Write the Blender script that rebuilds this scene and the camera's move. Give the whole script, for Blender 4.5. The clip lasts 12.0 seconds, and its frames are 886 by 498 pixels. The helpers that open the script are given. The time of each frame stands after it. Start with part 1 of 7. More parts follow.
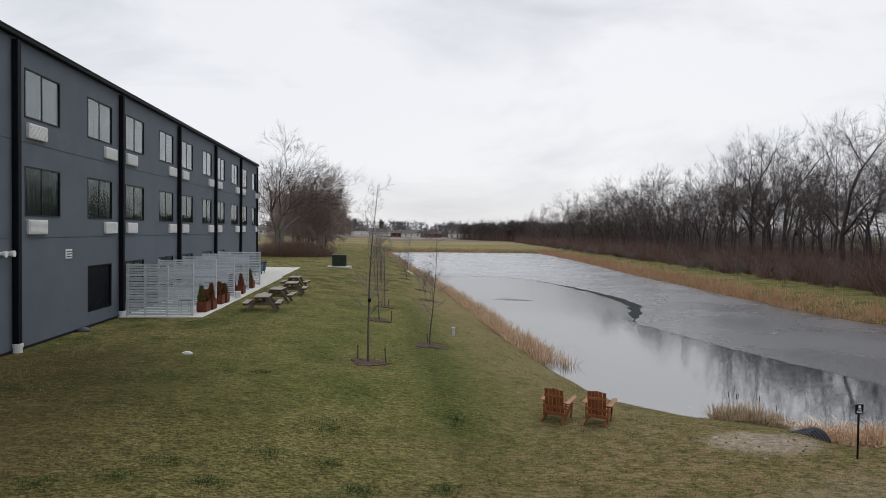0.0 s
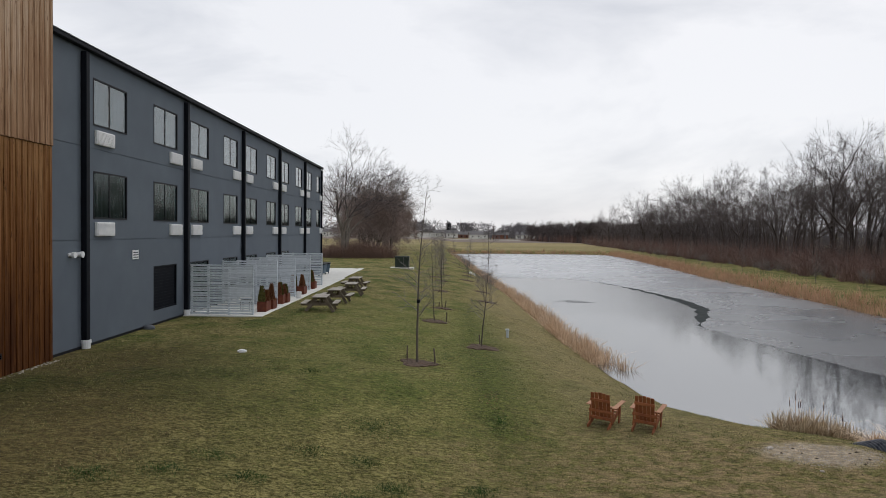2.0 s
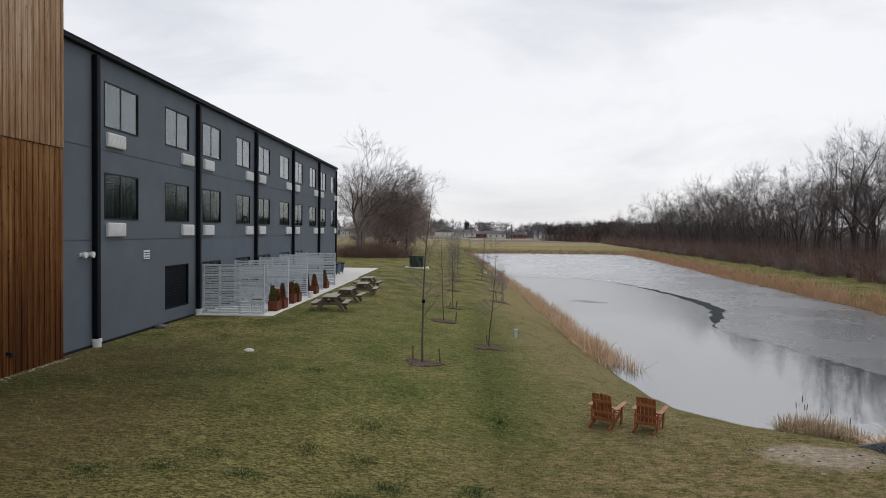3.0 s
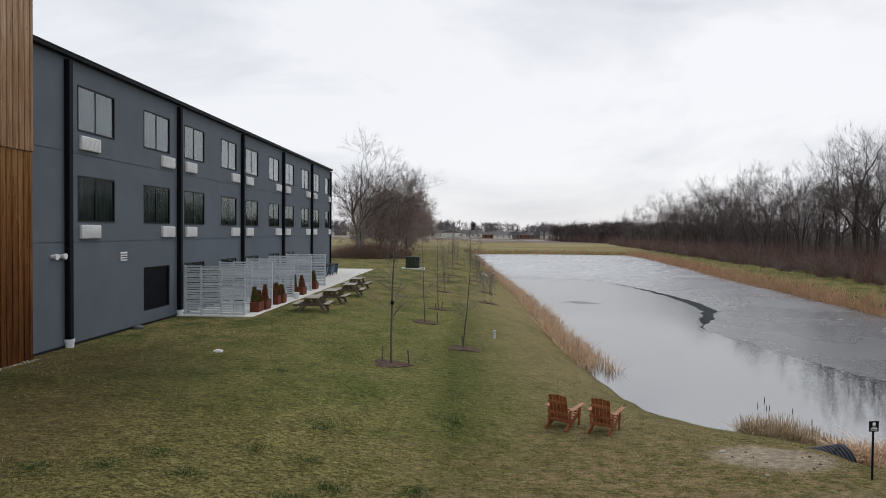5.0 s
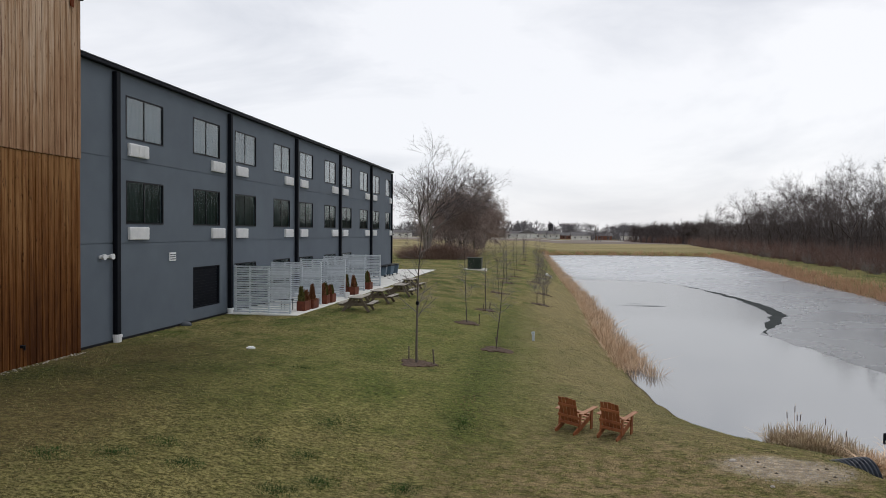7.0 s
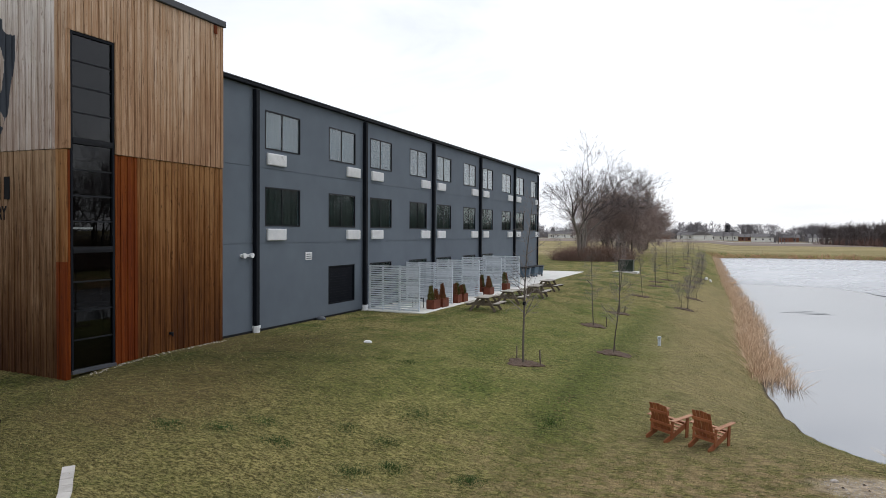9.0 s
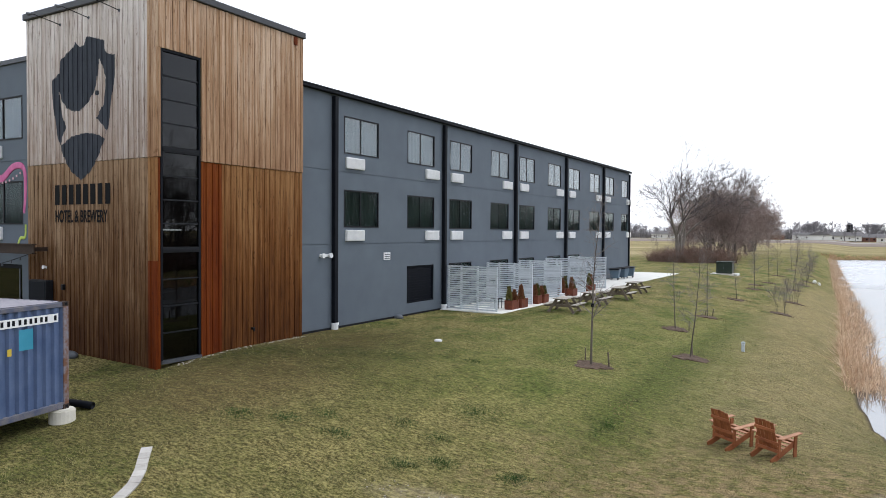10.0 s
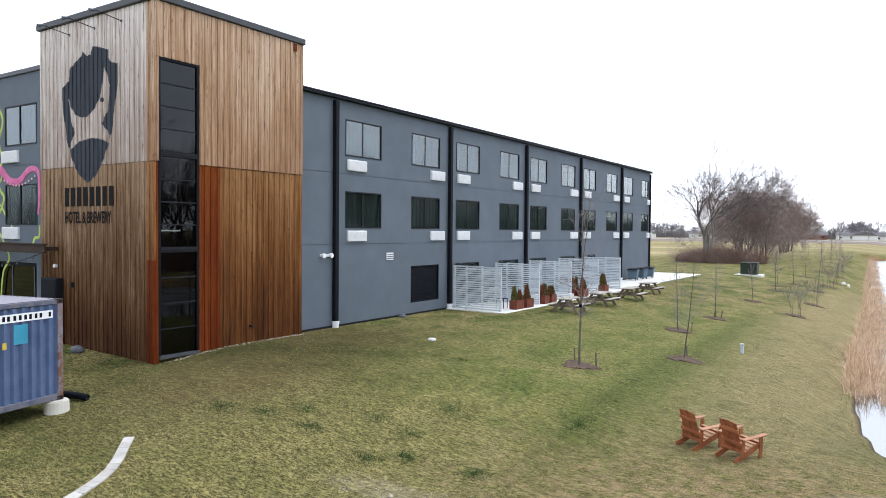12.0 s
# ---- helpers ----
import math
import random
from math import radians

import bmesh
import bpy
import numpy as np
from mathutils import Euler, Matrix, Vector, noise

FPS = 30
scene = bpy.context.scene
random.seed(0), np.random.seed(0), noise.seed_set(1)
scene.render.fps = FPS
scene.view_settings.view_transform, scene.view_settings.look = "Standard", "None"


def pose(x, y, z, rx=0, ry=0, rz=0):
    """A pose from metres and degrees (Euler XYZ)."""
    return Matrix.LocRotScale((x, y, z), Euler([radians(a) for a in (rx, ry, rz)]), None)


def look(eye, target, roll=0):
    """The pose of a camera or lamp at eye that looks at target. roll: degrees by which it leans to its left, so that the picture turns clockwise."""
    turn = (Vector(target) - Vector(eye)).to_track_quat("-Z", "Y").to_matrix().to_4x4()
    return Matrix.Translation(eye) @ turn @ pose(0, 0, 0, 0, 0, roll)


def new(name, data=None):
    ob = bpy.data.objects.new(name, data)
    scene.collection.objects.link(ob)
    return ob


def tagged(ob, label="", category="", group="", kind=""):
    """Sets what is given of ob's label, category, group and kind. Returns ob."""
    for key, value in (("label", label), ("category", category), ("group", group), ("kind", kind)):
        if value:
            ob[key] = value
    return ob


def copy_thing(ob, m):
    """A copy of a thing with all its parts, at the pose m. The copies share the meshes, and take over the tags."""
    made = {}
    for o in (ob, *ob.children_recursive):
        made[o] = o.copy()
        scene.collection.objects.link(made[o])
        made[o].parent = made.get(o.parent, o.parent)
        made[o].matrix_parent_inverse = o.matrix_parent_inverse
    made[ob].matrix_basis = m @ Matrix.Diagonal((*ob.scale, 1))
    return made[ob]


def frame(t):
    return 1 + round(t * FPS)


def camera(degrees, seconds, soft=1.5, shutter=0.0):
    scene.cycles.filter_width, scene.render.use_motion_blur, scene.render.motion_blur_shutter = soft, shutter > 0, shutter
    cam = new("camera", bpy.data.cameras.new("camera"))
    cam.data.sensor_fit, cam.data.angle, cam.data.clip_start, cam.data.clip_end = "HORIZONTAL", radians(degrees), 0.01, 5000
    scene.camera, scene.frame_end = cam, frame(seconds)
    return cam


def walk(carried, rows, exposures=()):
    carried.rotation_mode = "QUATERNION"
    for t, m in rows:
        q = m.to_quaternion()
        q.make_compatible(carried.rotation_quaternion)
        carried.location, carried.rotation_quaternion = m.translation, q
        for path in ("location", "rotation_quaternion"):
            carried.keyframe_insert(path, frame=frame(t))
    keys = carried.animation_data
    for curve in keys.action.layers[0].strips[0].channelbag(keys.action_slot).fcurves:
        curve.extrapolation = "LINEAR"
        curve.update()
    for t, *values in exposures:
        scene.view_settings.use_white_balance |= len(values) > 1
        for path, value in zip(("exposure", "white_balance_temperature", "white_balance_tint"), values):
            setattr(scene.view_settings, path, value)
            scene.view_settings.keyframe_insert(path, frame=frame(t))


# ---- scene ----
cam = camera(64.7, 12.0, soft=0.5)
PATH = [
    (0, (0.36, 0.813, 3.884), (0.549, 2.804, 3.833), 0.7),
    (0.5, (0.497, 0.801, 3.867), (0.684, 2.791, 3.818), 0.7),
    (1, (0.609, 0.805, 3.863), (0.779, 2.797, 3.814), 0.6),
    (1.5, (0.787, 0.816, 3.882), (0.874, 2.814, 3.832), 0.6),
    (2, (0.99, 0.81, 3.885), (0.985, 2.809, 3.836), 0.6),
    (2.5, (1.205, 0.78, 3.903), (1.153, 2.778, 3.853), 0.6),
    (3, (1.432, 0.732, 3.921), (1.374, 2.73, 3.87), 0.6),
    (3.5, (1.717, 0.701, 3.938), (1.659, 2.699, 3.887), 0.6),
    (5.5, (3.202, 0.608, 3.984), (3.089, 2.604, 3.935), 0.5),
    (6, (3.695, 0.636, 3.992), (3.522, 2.628, 3.942), 0.5),
    (6.5, (4.132, 0.625, 4.004), (3.898, 2.611, 3.954), 0.5),
    (8.5, (6.061, 0.625, 4.002), (5.436, 2.525, 3.955), 0.4),
    (9, (6.63, 0.709, 4.001), (5.868, 2.558, 3.953), 0.4),
    (9.5, (7.196, 0.732, 4.025), (6.305, 2.522, 3.976), 0.3),
    (10, (7.764, 0.859, 4.051), (6.748, 2.581, 4.001), 0.4),
    (10.5, (8.282, 0.966, 4.084), (7.187, 2.639, 4.033), 0.4),
    (11, (8.826, 1.121, 4.11), (7.72, 2.786, 4.057), 0.5),
    (11.5, (9.261, 1.238, 4.119), (8.154, 2.903, 4.066), 0.4),
    (12, (9.363, 1.258, 4.128), (8.26, 2.925, 4.075), 0.5),
]
EXPOSURES = [(0, -0.12, 6480, 10), (2.5, -0.08, 6480, 10), (6, -0.06, 6460, 10), (7.0, -0.02, 6450, 10), (8.5, 0.16, 6400, 10), (9.0, 0.3, 6310, 10), (9.5, 0.5, 6240, 10), (10.5, 0.95, 6110, 10), (12, 1.12, 6020, 10)]
walk(cam, [(t, look(eye, target, roll)) for t, eye, target, roll in PATH], EXPOSURES)

# ---- world, sun, exposure ----
world = bpy.data.worlds.new("overcast_sky")
scene.world = world
world.use_nodes = True
wn, wl = world.node_tree.nodes, world.node_tree.links
wn.clear()
w_out = wn.new("ShaderNodeOutputWorld")
w_bg = wn.new("ShaderNodeBackground")
w_sky = wn.new("ShaderNodeTexSky")
w_sky.sky_type, w_sky.sun_disc = "NISHITA", False
w_sky.sun_elevation, w_sky.sun_rotation = radians(38), radians(20)
w_co = wn.new("ShaderNodeTexCoord")
w_map = wn.new("ShaderNodeMapping")
w_map.inputs["Scale"].default_value = (1.0, 1.0, 3.2)
w_n1 = wn.new("ShaderNodeTexNoise")
w_n1.inputs["Scale"].default_value, w_n1.inputs["Detail"].default_value = 1.6, 6.0
w_n1.inputs["Roughness"].default_value = 0.55
w_n1.inputs["Distortion"].default_value = 0.4
w_ramp = wn.new("ShaderNodeValToRGB")
w_ramp.color_ramp.elements[0].position, w_ramp.color_ramp.elements[0].color = 0.34, (0.60, 0.63, 0.70, 1)
w_ramp.color_ramp.elements[1].position, w_ramp.color_ramp.elements[1].color = 0.60, (0.985, 0.992, 1.025, 1)
w_scale = wn.new("ShaderNodeVectorMath")
w_scale.operation = "SCALE"
w_scale.inputs["Scale"].default_value = 0.08
w_mix = wn.new("ShaderNodeMixRGB")
w_mix.inputs["Fac"].default_value = 0.9
wl.new(w_co.outputs["Generated"], w_map.inputs["Vector"])
wl.new(w_map.outputs["Vector"], w_n1.inputs["Vector"])
wl.new(w_n1.outputs["Fac"], w_ramp.inputs["Fac"])
wl.new(w_sky.outputs["Color"], w_scale.inputs[0])
wl.new(w_scale.outputs["Vector"], w_mix.inputs["Color1"])
wl.new(w_ramp.outputs["Color"], w_mix.inputs["Color2"])
wl.new(w_mix.outputs["Color"], w_bg.inputs["Color"])
w_bg.inputs["Strength"].default_value = 1.0
wl.new(w_bg.outputs["Background"], w_out.inputs["Surface"])

sun = new("sun", bpy.data.lights.new("sun", "SUN"))
sun.data.energy, sun.data.angle, sun.data.color = 0.8, radians(25), (1.0, 0.975, 0.94)
sun.matrix_world = look((30, 60, 70), (0, 25, 0))


# ---- materials ----
def material(name, a, b, scale=3.0, rough=0.75, metal=0.0, bump=0.25, fine=40.0, spec=0.4, stretch=(1, 1, 1), random_shift=0.0, stain=0.25):
    """A surface of two colours in patches, with fine grain, a little relief and uneven gloss."""
    m = bpy.data.materials.new(name)
    m.use_nodes = True
    n, l = m.node_tree.nodes, m.node_tree.links
    bsdf = n["Principled BSDF"]
    geo = n.new("ShaderNodeNewGeometry")
    mp = n.new("ShaderNodeMapping")
    mp.inputs["Scale"].default_value = stretch
    l.new(geo.outputs["Position"], mp.inputs["Vector"])
    n1, n2 = n.new("ShaderNodeTexNoise"), n.new("ShaderNodeTexNoise")
    n1.inputs["Scale"].default_value, n1.inputs["Detail"].default_value = scale, 5.0
    n2.inputs["Scale"].default_value, n2.inputs["Detail"].default_value = fine, 3.0
    l.new(mp.outputs["Vector"], n1.inputs["Vector"])
    l.new(mp.outputs["Vector"], n2.inputs["Vector"])
    ramp = n.new("ShaderNodeValToRGB")
    ramp.color_ramp.elements[0].position, ramp.color_ramp.elements[0].color = 0.5 - stain, (*a, 1)
    ramp.color_ramp.elements[1].position, ramp.color_ramp.elements[1].color = 0.5 + stain, (*b, 1)
    mix = n.new("ShaderNodeMath")
    mix.operation = "MULTIPLY_ADD"
    mix.inputs[1].default_value = 0.35
    l.new(n2.outputs["Fac"], mix.inputs[0])
    sub = n.new("ShaderNodeMath")
    sub.operation = "SUBTRACT"
    sub.inputs[1].default_value = 0.175
    l.new(n1.outputs["Fac"], sub.inputs[0])
    l.new(sub.outputs[0], mix.inputs[2])
    fac = mix.outputs[0]
    if random_shift:
        info = n.new("ShaderNodeObjectInfo")
        add = n.new("ShaderNodeMath")
        add.operation = "MULTIPLY_ADD"
        add.inputs[1].default_value = random_shift
        cen = n.new("ShaderNodeMath")
        cen.operation = "SUBTRACT"
        cen.inputs[1].default_value = 0.5
        l.new(info.outputs["Random"], cen.inputs[0])
        l.new(cen.outputs[0], add.inputs[0])
        l.new(fac, add.inputs[2])
        fac = add.outputs[0]
    l.new(fac, ramp.inputs["Fac"])
    l.new(ramp.outputs["Color"], bsdf.inputs["Base Color"])
    rr = n.new("ShaderNodeMapRange")
    rr.inputs["To Min"].default_value, rr.inputs["To Max"].default_value = max(0.02, rough - 0.1), min(1, rough + 0.1)
    l.new(n1.outputs["Fac"], rr.inputs["Value"])
    l.new(rr.outputs["Result"], bsdf.inputs["Roughness"])
    bsdf.inputs["Metallic"].default_value = metal
    bsdf.inputs["Specular IOR Level"].default_value = spec
    if bump:
        bp = n.new("ShaderNodeBump")
        bp.inputs["Strength"].default_value, bp.inputs["Distance"].default_value = bump, 0.01
        l.new(n2.outputs["Fac"], bp.inputs["Height"])
        l.new(bp.outputs["Normal"], bsdf.inputs["Normal"])
    return m


def glass_material(name, gloss, tint, rough=0.01):
    m = bpy.data.materials.new(name)
    m.use_nodes = True
    n, l = m.node_tree.nodes, m.node_tree.links
    n.remove(n["Principled BSDF"])
    fr, gl, tr, mx = n.new("ShaderNodeLayerWeight"), n.new("ShaderNodeBsdfGlossy"), n.new("ShaderNodeBsdfTransparent"), n.new("ShaderNodeMixShader")
    fr.inputs["Blend"].default_value = 0.5
    pw, mr = n.new("ShaderNodeMath"), n.new("ShaderNodeMapRange")
    pw.operation = "POWER"
    pw.inputs[1].default_value = 5.0
    l.new(fr.outputs["Facing"], pw.inputs[0])
    l.new(pw.outputs[0], mr.inputs["Value"])
    mr.inputs["To Min"].default_value, mr.inputs["To Max"].default_value = gloss, 0.5 + gloss * 6
    gl.inputs["Roughness"].default_value = rough
    tr.inputs["Color"].default_value = (*tint, 1)
    geo, nz, bp = n.new("ShaderNodeNewGeometry"), n.new("ShaderNodeTexNoise"), n.new("ShaderNodeBump")
    nz.inputs["Scale"].default_value = 1.3
    bp.inputs["Strength"].default_value, bp.inputs["Distance"].default_value = 0.008, 0.05
    l.new(geo.outputs["Position"], nz.inputs["Vector"])
    l.new(nz.outputs["Fac"], bp.inputs["Height"])
    l.new(bp.outputs["Normal"], gl.inputs["Normal"])
    l.new(mr.outputs["Result"], mx.inputs[0])
    l.new(tr.outputs[0], mx.inputs[1])
    l.new(gl.outputs[0], mx.inputs[2])
    l.new(mx.outputs[0], n["Material Output"].inputs["Surface"])
    return m


M_STUCCO = material("grey_stucco", (0.091, 0.110, 0.135), (0.122, 0.146, 0.174), 0.9, 0.85, fine=55, bump=0.3, stain=0.3)
M_BLACK = material("black_painted_metal", (0.0035, 0.0045, 0.0075), (0.0075, 0.009, 0.0135), 2, 0.6, fine=60, bump=0.05, spec=0.12)
M_DARKFRAME = material("charcoal_frame", (0.006, 0.007, 0.010), (0.012, 0.013, 0.016), 4, 0.55, bump=0.05, spec=0.2)
M_COPING = material("dark_grey_coping", (0.05, 0.055, 0.065), (0.07, 0.075, 0.085), 2, 0.5, bump=0.05)
M_WHITE = material("white_plastic", (0.68, 0.69, 0.70), (0.8, 0.8, 0.8), 5, 0.5, bump=0.08)
M_FENCE = material("pale_grey_fence_paint", (0.44, 0.48, 0.52), (0.60, 0.64, 0.68), 6, 0.6, bump=0.12, random_shift=0.5)
M_CONCRETE = material("concrete", (0.58, 0.57, 0.53), (0.72, 0.71, 0.67), 1.5, 0.9, fine=70, bump=0.3)
M_GLASS = glass_material("window_glass", 0.085, (0.86, 0.93, 0.95))
M_GLASS_LOW = glass_material("clear_window_glass", 0.028, (0.80, 0.90, 0.88))
M_GLASS_DARK = glass_material("tinted_glass", 0.05, (0.13, 0.14, 0.15))
# curtain tones also hold what the panes mirror: sky above, trees below
M_CURTAIN = material("pale_curtain", (0.062, 0.074, 0.087), (0.090, 0.105, 0.12), 3, 0.9, bump=0.1)
M_CURTAIN_DARK = material("dark_curtain", (0.004, 0.006, 0.0055), (0.011, 0.015, 0.013), 3, 0.9, bump=0.1)
M_INNER = material("dark_interior", (0.010, 0.010, 0.010), (0.02, 0.019, 0.018), 2, 0.9)


# ---- building helpers ----
def part(name, bm, mat, parent=None, label="", smooth=False):
    """Links a bmesh as one mesh object, under parent if one is given."""
    me = bpy.data.meshes.new(name)
    bmesh.ops.recalc_face_normals(bm, faces=bm.faces)
    bm.to_mesh(me)
    bm.free()
    me.materials.append(mat)
    if smooth:
        me.shade_smooth()
    ob = new(name, me)
    if parent is not None:
        ob.parent = parent
    if label:
        ob["label"] = label
    return ob


def same(name, ob, parent, m):
    """Another object on ob's mesh, at the pose m within parent."""
    o = new(name, ob.data)
    o.parent = parent
    o.matrix_local = m
    return o


def thing(name, m, label, category, group="", kind=""):
    e = new(name)
    e.matrix_world = m
    e.empty_display_size = 0.2
    return tagged(e, label, category, group, kind)


def box(bm, x0, x1, y0, y1, z0, z1, bevel=0.0):
    r = bmesh.ops.create_cube(bm, size=1.0)
    vs = r["verts"]
    bmesh.ops.transform(bm, matrix=Matrix.Translation(((x0 + x1) / 2, (y0 + y1) / 2, (z0 + z1) / 2)) @ Matrix.Diagonal((x1 - x0, y1 - y0, z1 - z0, 1)), verts=vs)
    if bevel:
        es = list({e for v in vs for e in v.link_edges})
        bmesh.ops.bevel(bm, geom=es, offset=bevel, segments=1, affect="EDGES")
    return vs


def boxes(*rows, bevel=0.0):
    bm = bmesh.new()
    for r in rows:
        box(bm, *r, bevel=bevel)
    return bm


def beam(bm, a, b, w, h, bevel=0.004):
    """A board from a to b, w wide and h thick."""
    a, b = Vector(a), Vector(b)
    r = bmesh.ops.create_cube(bm, size=1.0)
    turn = (b - a).to_track_quat("Y", "Z").to_matrix().to_4x4()
    bmesh.ops.transform(bm, matrix=Matrix.Translation((a + b) / 2) @ turn @ Matrix.Diagonal((w, (b - a).length, h, 1)), verts=r["verts"])
    if bevel:
        bmesh.ops.bevel(bm, geom=list({e for v in r["verts"] for e in v.link_edges}), offset=bevel, segments=1, affect="EDGES")


def rod(bm, a, b, r0, r1=None, sides=8):
    a, b = Vector(a), Vector(b)
    c = bmesh.ops.create_cone(bm, cap_ends=True, segments=sides, radius1=r0, radius2=r0 if r1 is None else r1, depth=(b - a).length)
    turn = (b - a).to_track_quat("Z", "Y").to_matrix().to_4x4()
    bmesh.ops.transform(bm, matrix=Matrix.Translation((a + b) / 2) @ turn, verts=c["verts"])


def mesh_object(name, verts, faces, mat, parent=None, smooth=False):
    me = bpy.data.meshes.new(name)
    me.from_pydata(verts, [], faces)
    me.materials.append(mat)
    if smooth:
        me.shade_smooth()
    ob = new(name, me)
    if parent is not None:
        ob.parent = parent
    return ob


def wall(name, m, length, z0, z1, openings, thick, mat, label, grooves=()):
    """A wall in the plane y = 0 of m, outside towards -y, with openings (u0, u1, z0, z1) right through it and shallow level joints."""
    us = sorted({0.0, length, *[o[0] for o in openings], *[o[1] for o in openings]})
    zs = sorted({z0, z1, *[o[2] for o in openings], *[o[3] for o in openings], *[g - 0.015 for g in grooves], *[g + 0.015 for g in grooves]})
    bm = bmesh.new()

    def is_open(i, j):
        if i < 0 or j < 0 or i >= len(us) - 1 or j >= len(zs) - 1:
            return False
        u, z = (us[i] + us[i + 1]) / 2, (zs[j] + zs[j + 1]) / 2
        return any(o[0] < u < o[1] and o[2] < z < o[3] for o in openings)

    def quad(*ps):
        bm.faces.new([bm.verts.new(p) for p in ps])

    def depth(j):
        z = (zs[j] + zs[j + 1]) / 2
        return 0.02 if any(abs(z - g) < 0.012 for g in grooves) else 0.0

    for i in range(len(us) - 1):
        for j in range(len(zs) - 1):
            if is_open(i, j):
                continue
            u0, u1, a, b, d = us[i], us[i + 1], zs[j], zs[j + 1], depth(j)
            quad((u0, d, a), (u1, d, a), (u1, d, b), (u0, d, b))
            quad((u0, thick, a), (u0, thick, b), (u1, thick, b), (u1, thick, a))
            for di, dj, e in ((-1, 0, ((u0, a), (u0, b))), (1, 0, ((u1, b), (u1, a))), (0, -1, ((u1, a), (u0, a))), (0, 1, ((u0, b), (u1, b)))):
                ii, jj = i + di, j + dj
                edge = ii < 0 or jj < 0 or ii >= len(us) - 1 or jj >= len(zs) - 1
                if edge or is_open(ii, jj):
                    (p, q), (r, s) = e
                    quad((p, d, q), (r, d, s), (r, thick, s), (p, thick, q))
                elif dj and depth(jj) < d:
                    (p, q), (r, s) = e
                    quad((p, depth(jj), q), (r, depth(jj), s), (r, d, s), (p, d, q))
    me = bpy.data.meshes.new(name)
    bm.to_mesh(me)
    bm.free()
    me.materials.append(mat)
    ob = new(name, me)
    ob.matrix_world = m
    return tagged(ob, label, "wall", kind="structure")


# ---- the lie of the land ----
WATER = -2.1
POND = [(10.6, 21.9), (9.5, 23.2), (8.9, 24.3), (8.45, 26.2), (8.08, 29), (7.9, 33), (7.75, 37), (7.55, 47), (7.25, 65), (6.4, 85), (5.4, 112), (4.2, 150), (2.8, 188),
        (6, 194), (13, 197), (30, 199), (46, 196), (45.5, 180), (43.5, 152), (39.5, 115), (37.2, 97), (35.8, 77), (34.6, 63), (33.6, 52), (34, 46), (37, 40), (42, 32),
        (46, 24), (44, 17), (36, 15.5), (26, 16), (18, 17.5), (14.5, 19.3), (12.3, 20.8)]


def shore(x, y):
    """Distance from the pond's shore, negative over the water."""
    x, y = np.asarray(x, float), np.asarray(y, float)
    best, inside = np.full(x.shape, 1e9), np.zeros(x.shape, bool)
    for (ax, ay), (bx, by) in zip(POND, POND[1:] + POND[:1]):
        t = np.clip(((x - ax) * (bx - ax) + (y - ay) * (by - ay)) / ((bx - ax) ** 2 + (by - ay) ** 2), 0, 1)
        best = np.minimum(best, np.hypot(x - ax - t * (bx - ax), y - ay - t * (by - ay)))
        if ay != by:
            inside ^= ((ay > y) != (by > y)) & (x < (bx - ax) * (y - ay) / (by - ay) + ax)
    return np.where(inside, -best, best)


def land(x, y):
    """Height of the ground: a level lawn by the building that falls to the pond and to the south."""
    x, y = np.asarray(x, float), np.asarray(y, float)
    soft = lambda v: np.logaddexp(0, np.clip(v, -50, 300) * 2) / 2
    top = 0.025 - 0.0975 * soft(x + 4.62) - 0.0892 * soft(18.7 + 0.294 * (x + 5) - y)
    top = np.maximum(top, -1.13)
    s = shore(x, y)
    d = np.maximum(s, 0)
    e = np.exp(-(d / 1.79) ** 1.6)
    z = WATER * e + (1 - e) * top
    z = np.where(s < 0, WATER - 0.02 - 0.25 * np.minimum(-s, 4), z - 0.015 * e)
    z = z - 0.45 * np.exp(-((x - 12.85) / 0.85) ** 2 - ((y - 18.1) / 0.75) ** 2)
    z = z + 0.13 * np.exp(-d / 1.1) * (1 - np.exp(-(d / 0.12) ** 2)) * (s > 0)
    z = z - 0.38 * np.exp(-((x - 12.3) / 0.6) ** 2 - ((y - 17.25) / 0.55) ** 2)
    bumps = 0.02 * np.sin(0.9 * x + 0.6 * y) * np.sin(0.7 * y - 0.4 * x + 1) + 0.012 * np.sin(2.3 * x + 1.1) * np.sin(2.9 * y)
    return z + bumps * np.clip(d / 3, 0, 1) * np.clip((x + 10.4) / 2, 0, 1)


def ground_at(x, y):
    return float(land(np.array([x]), np.array([y]))[0])


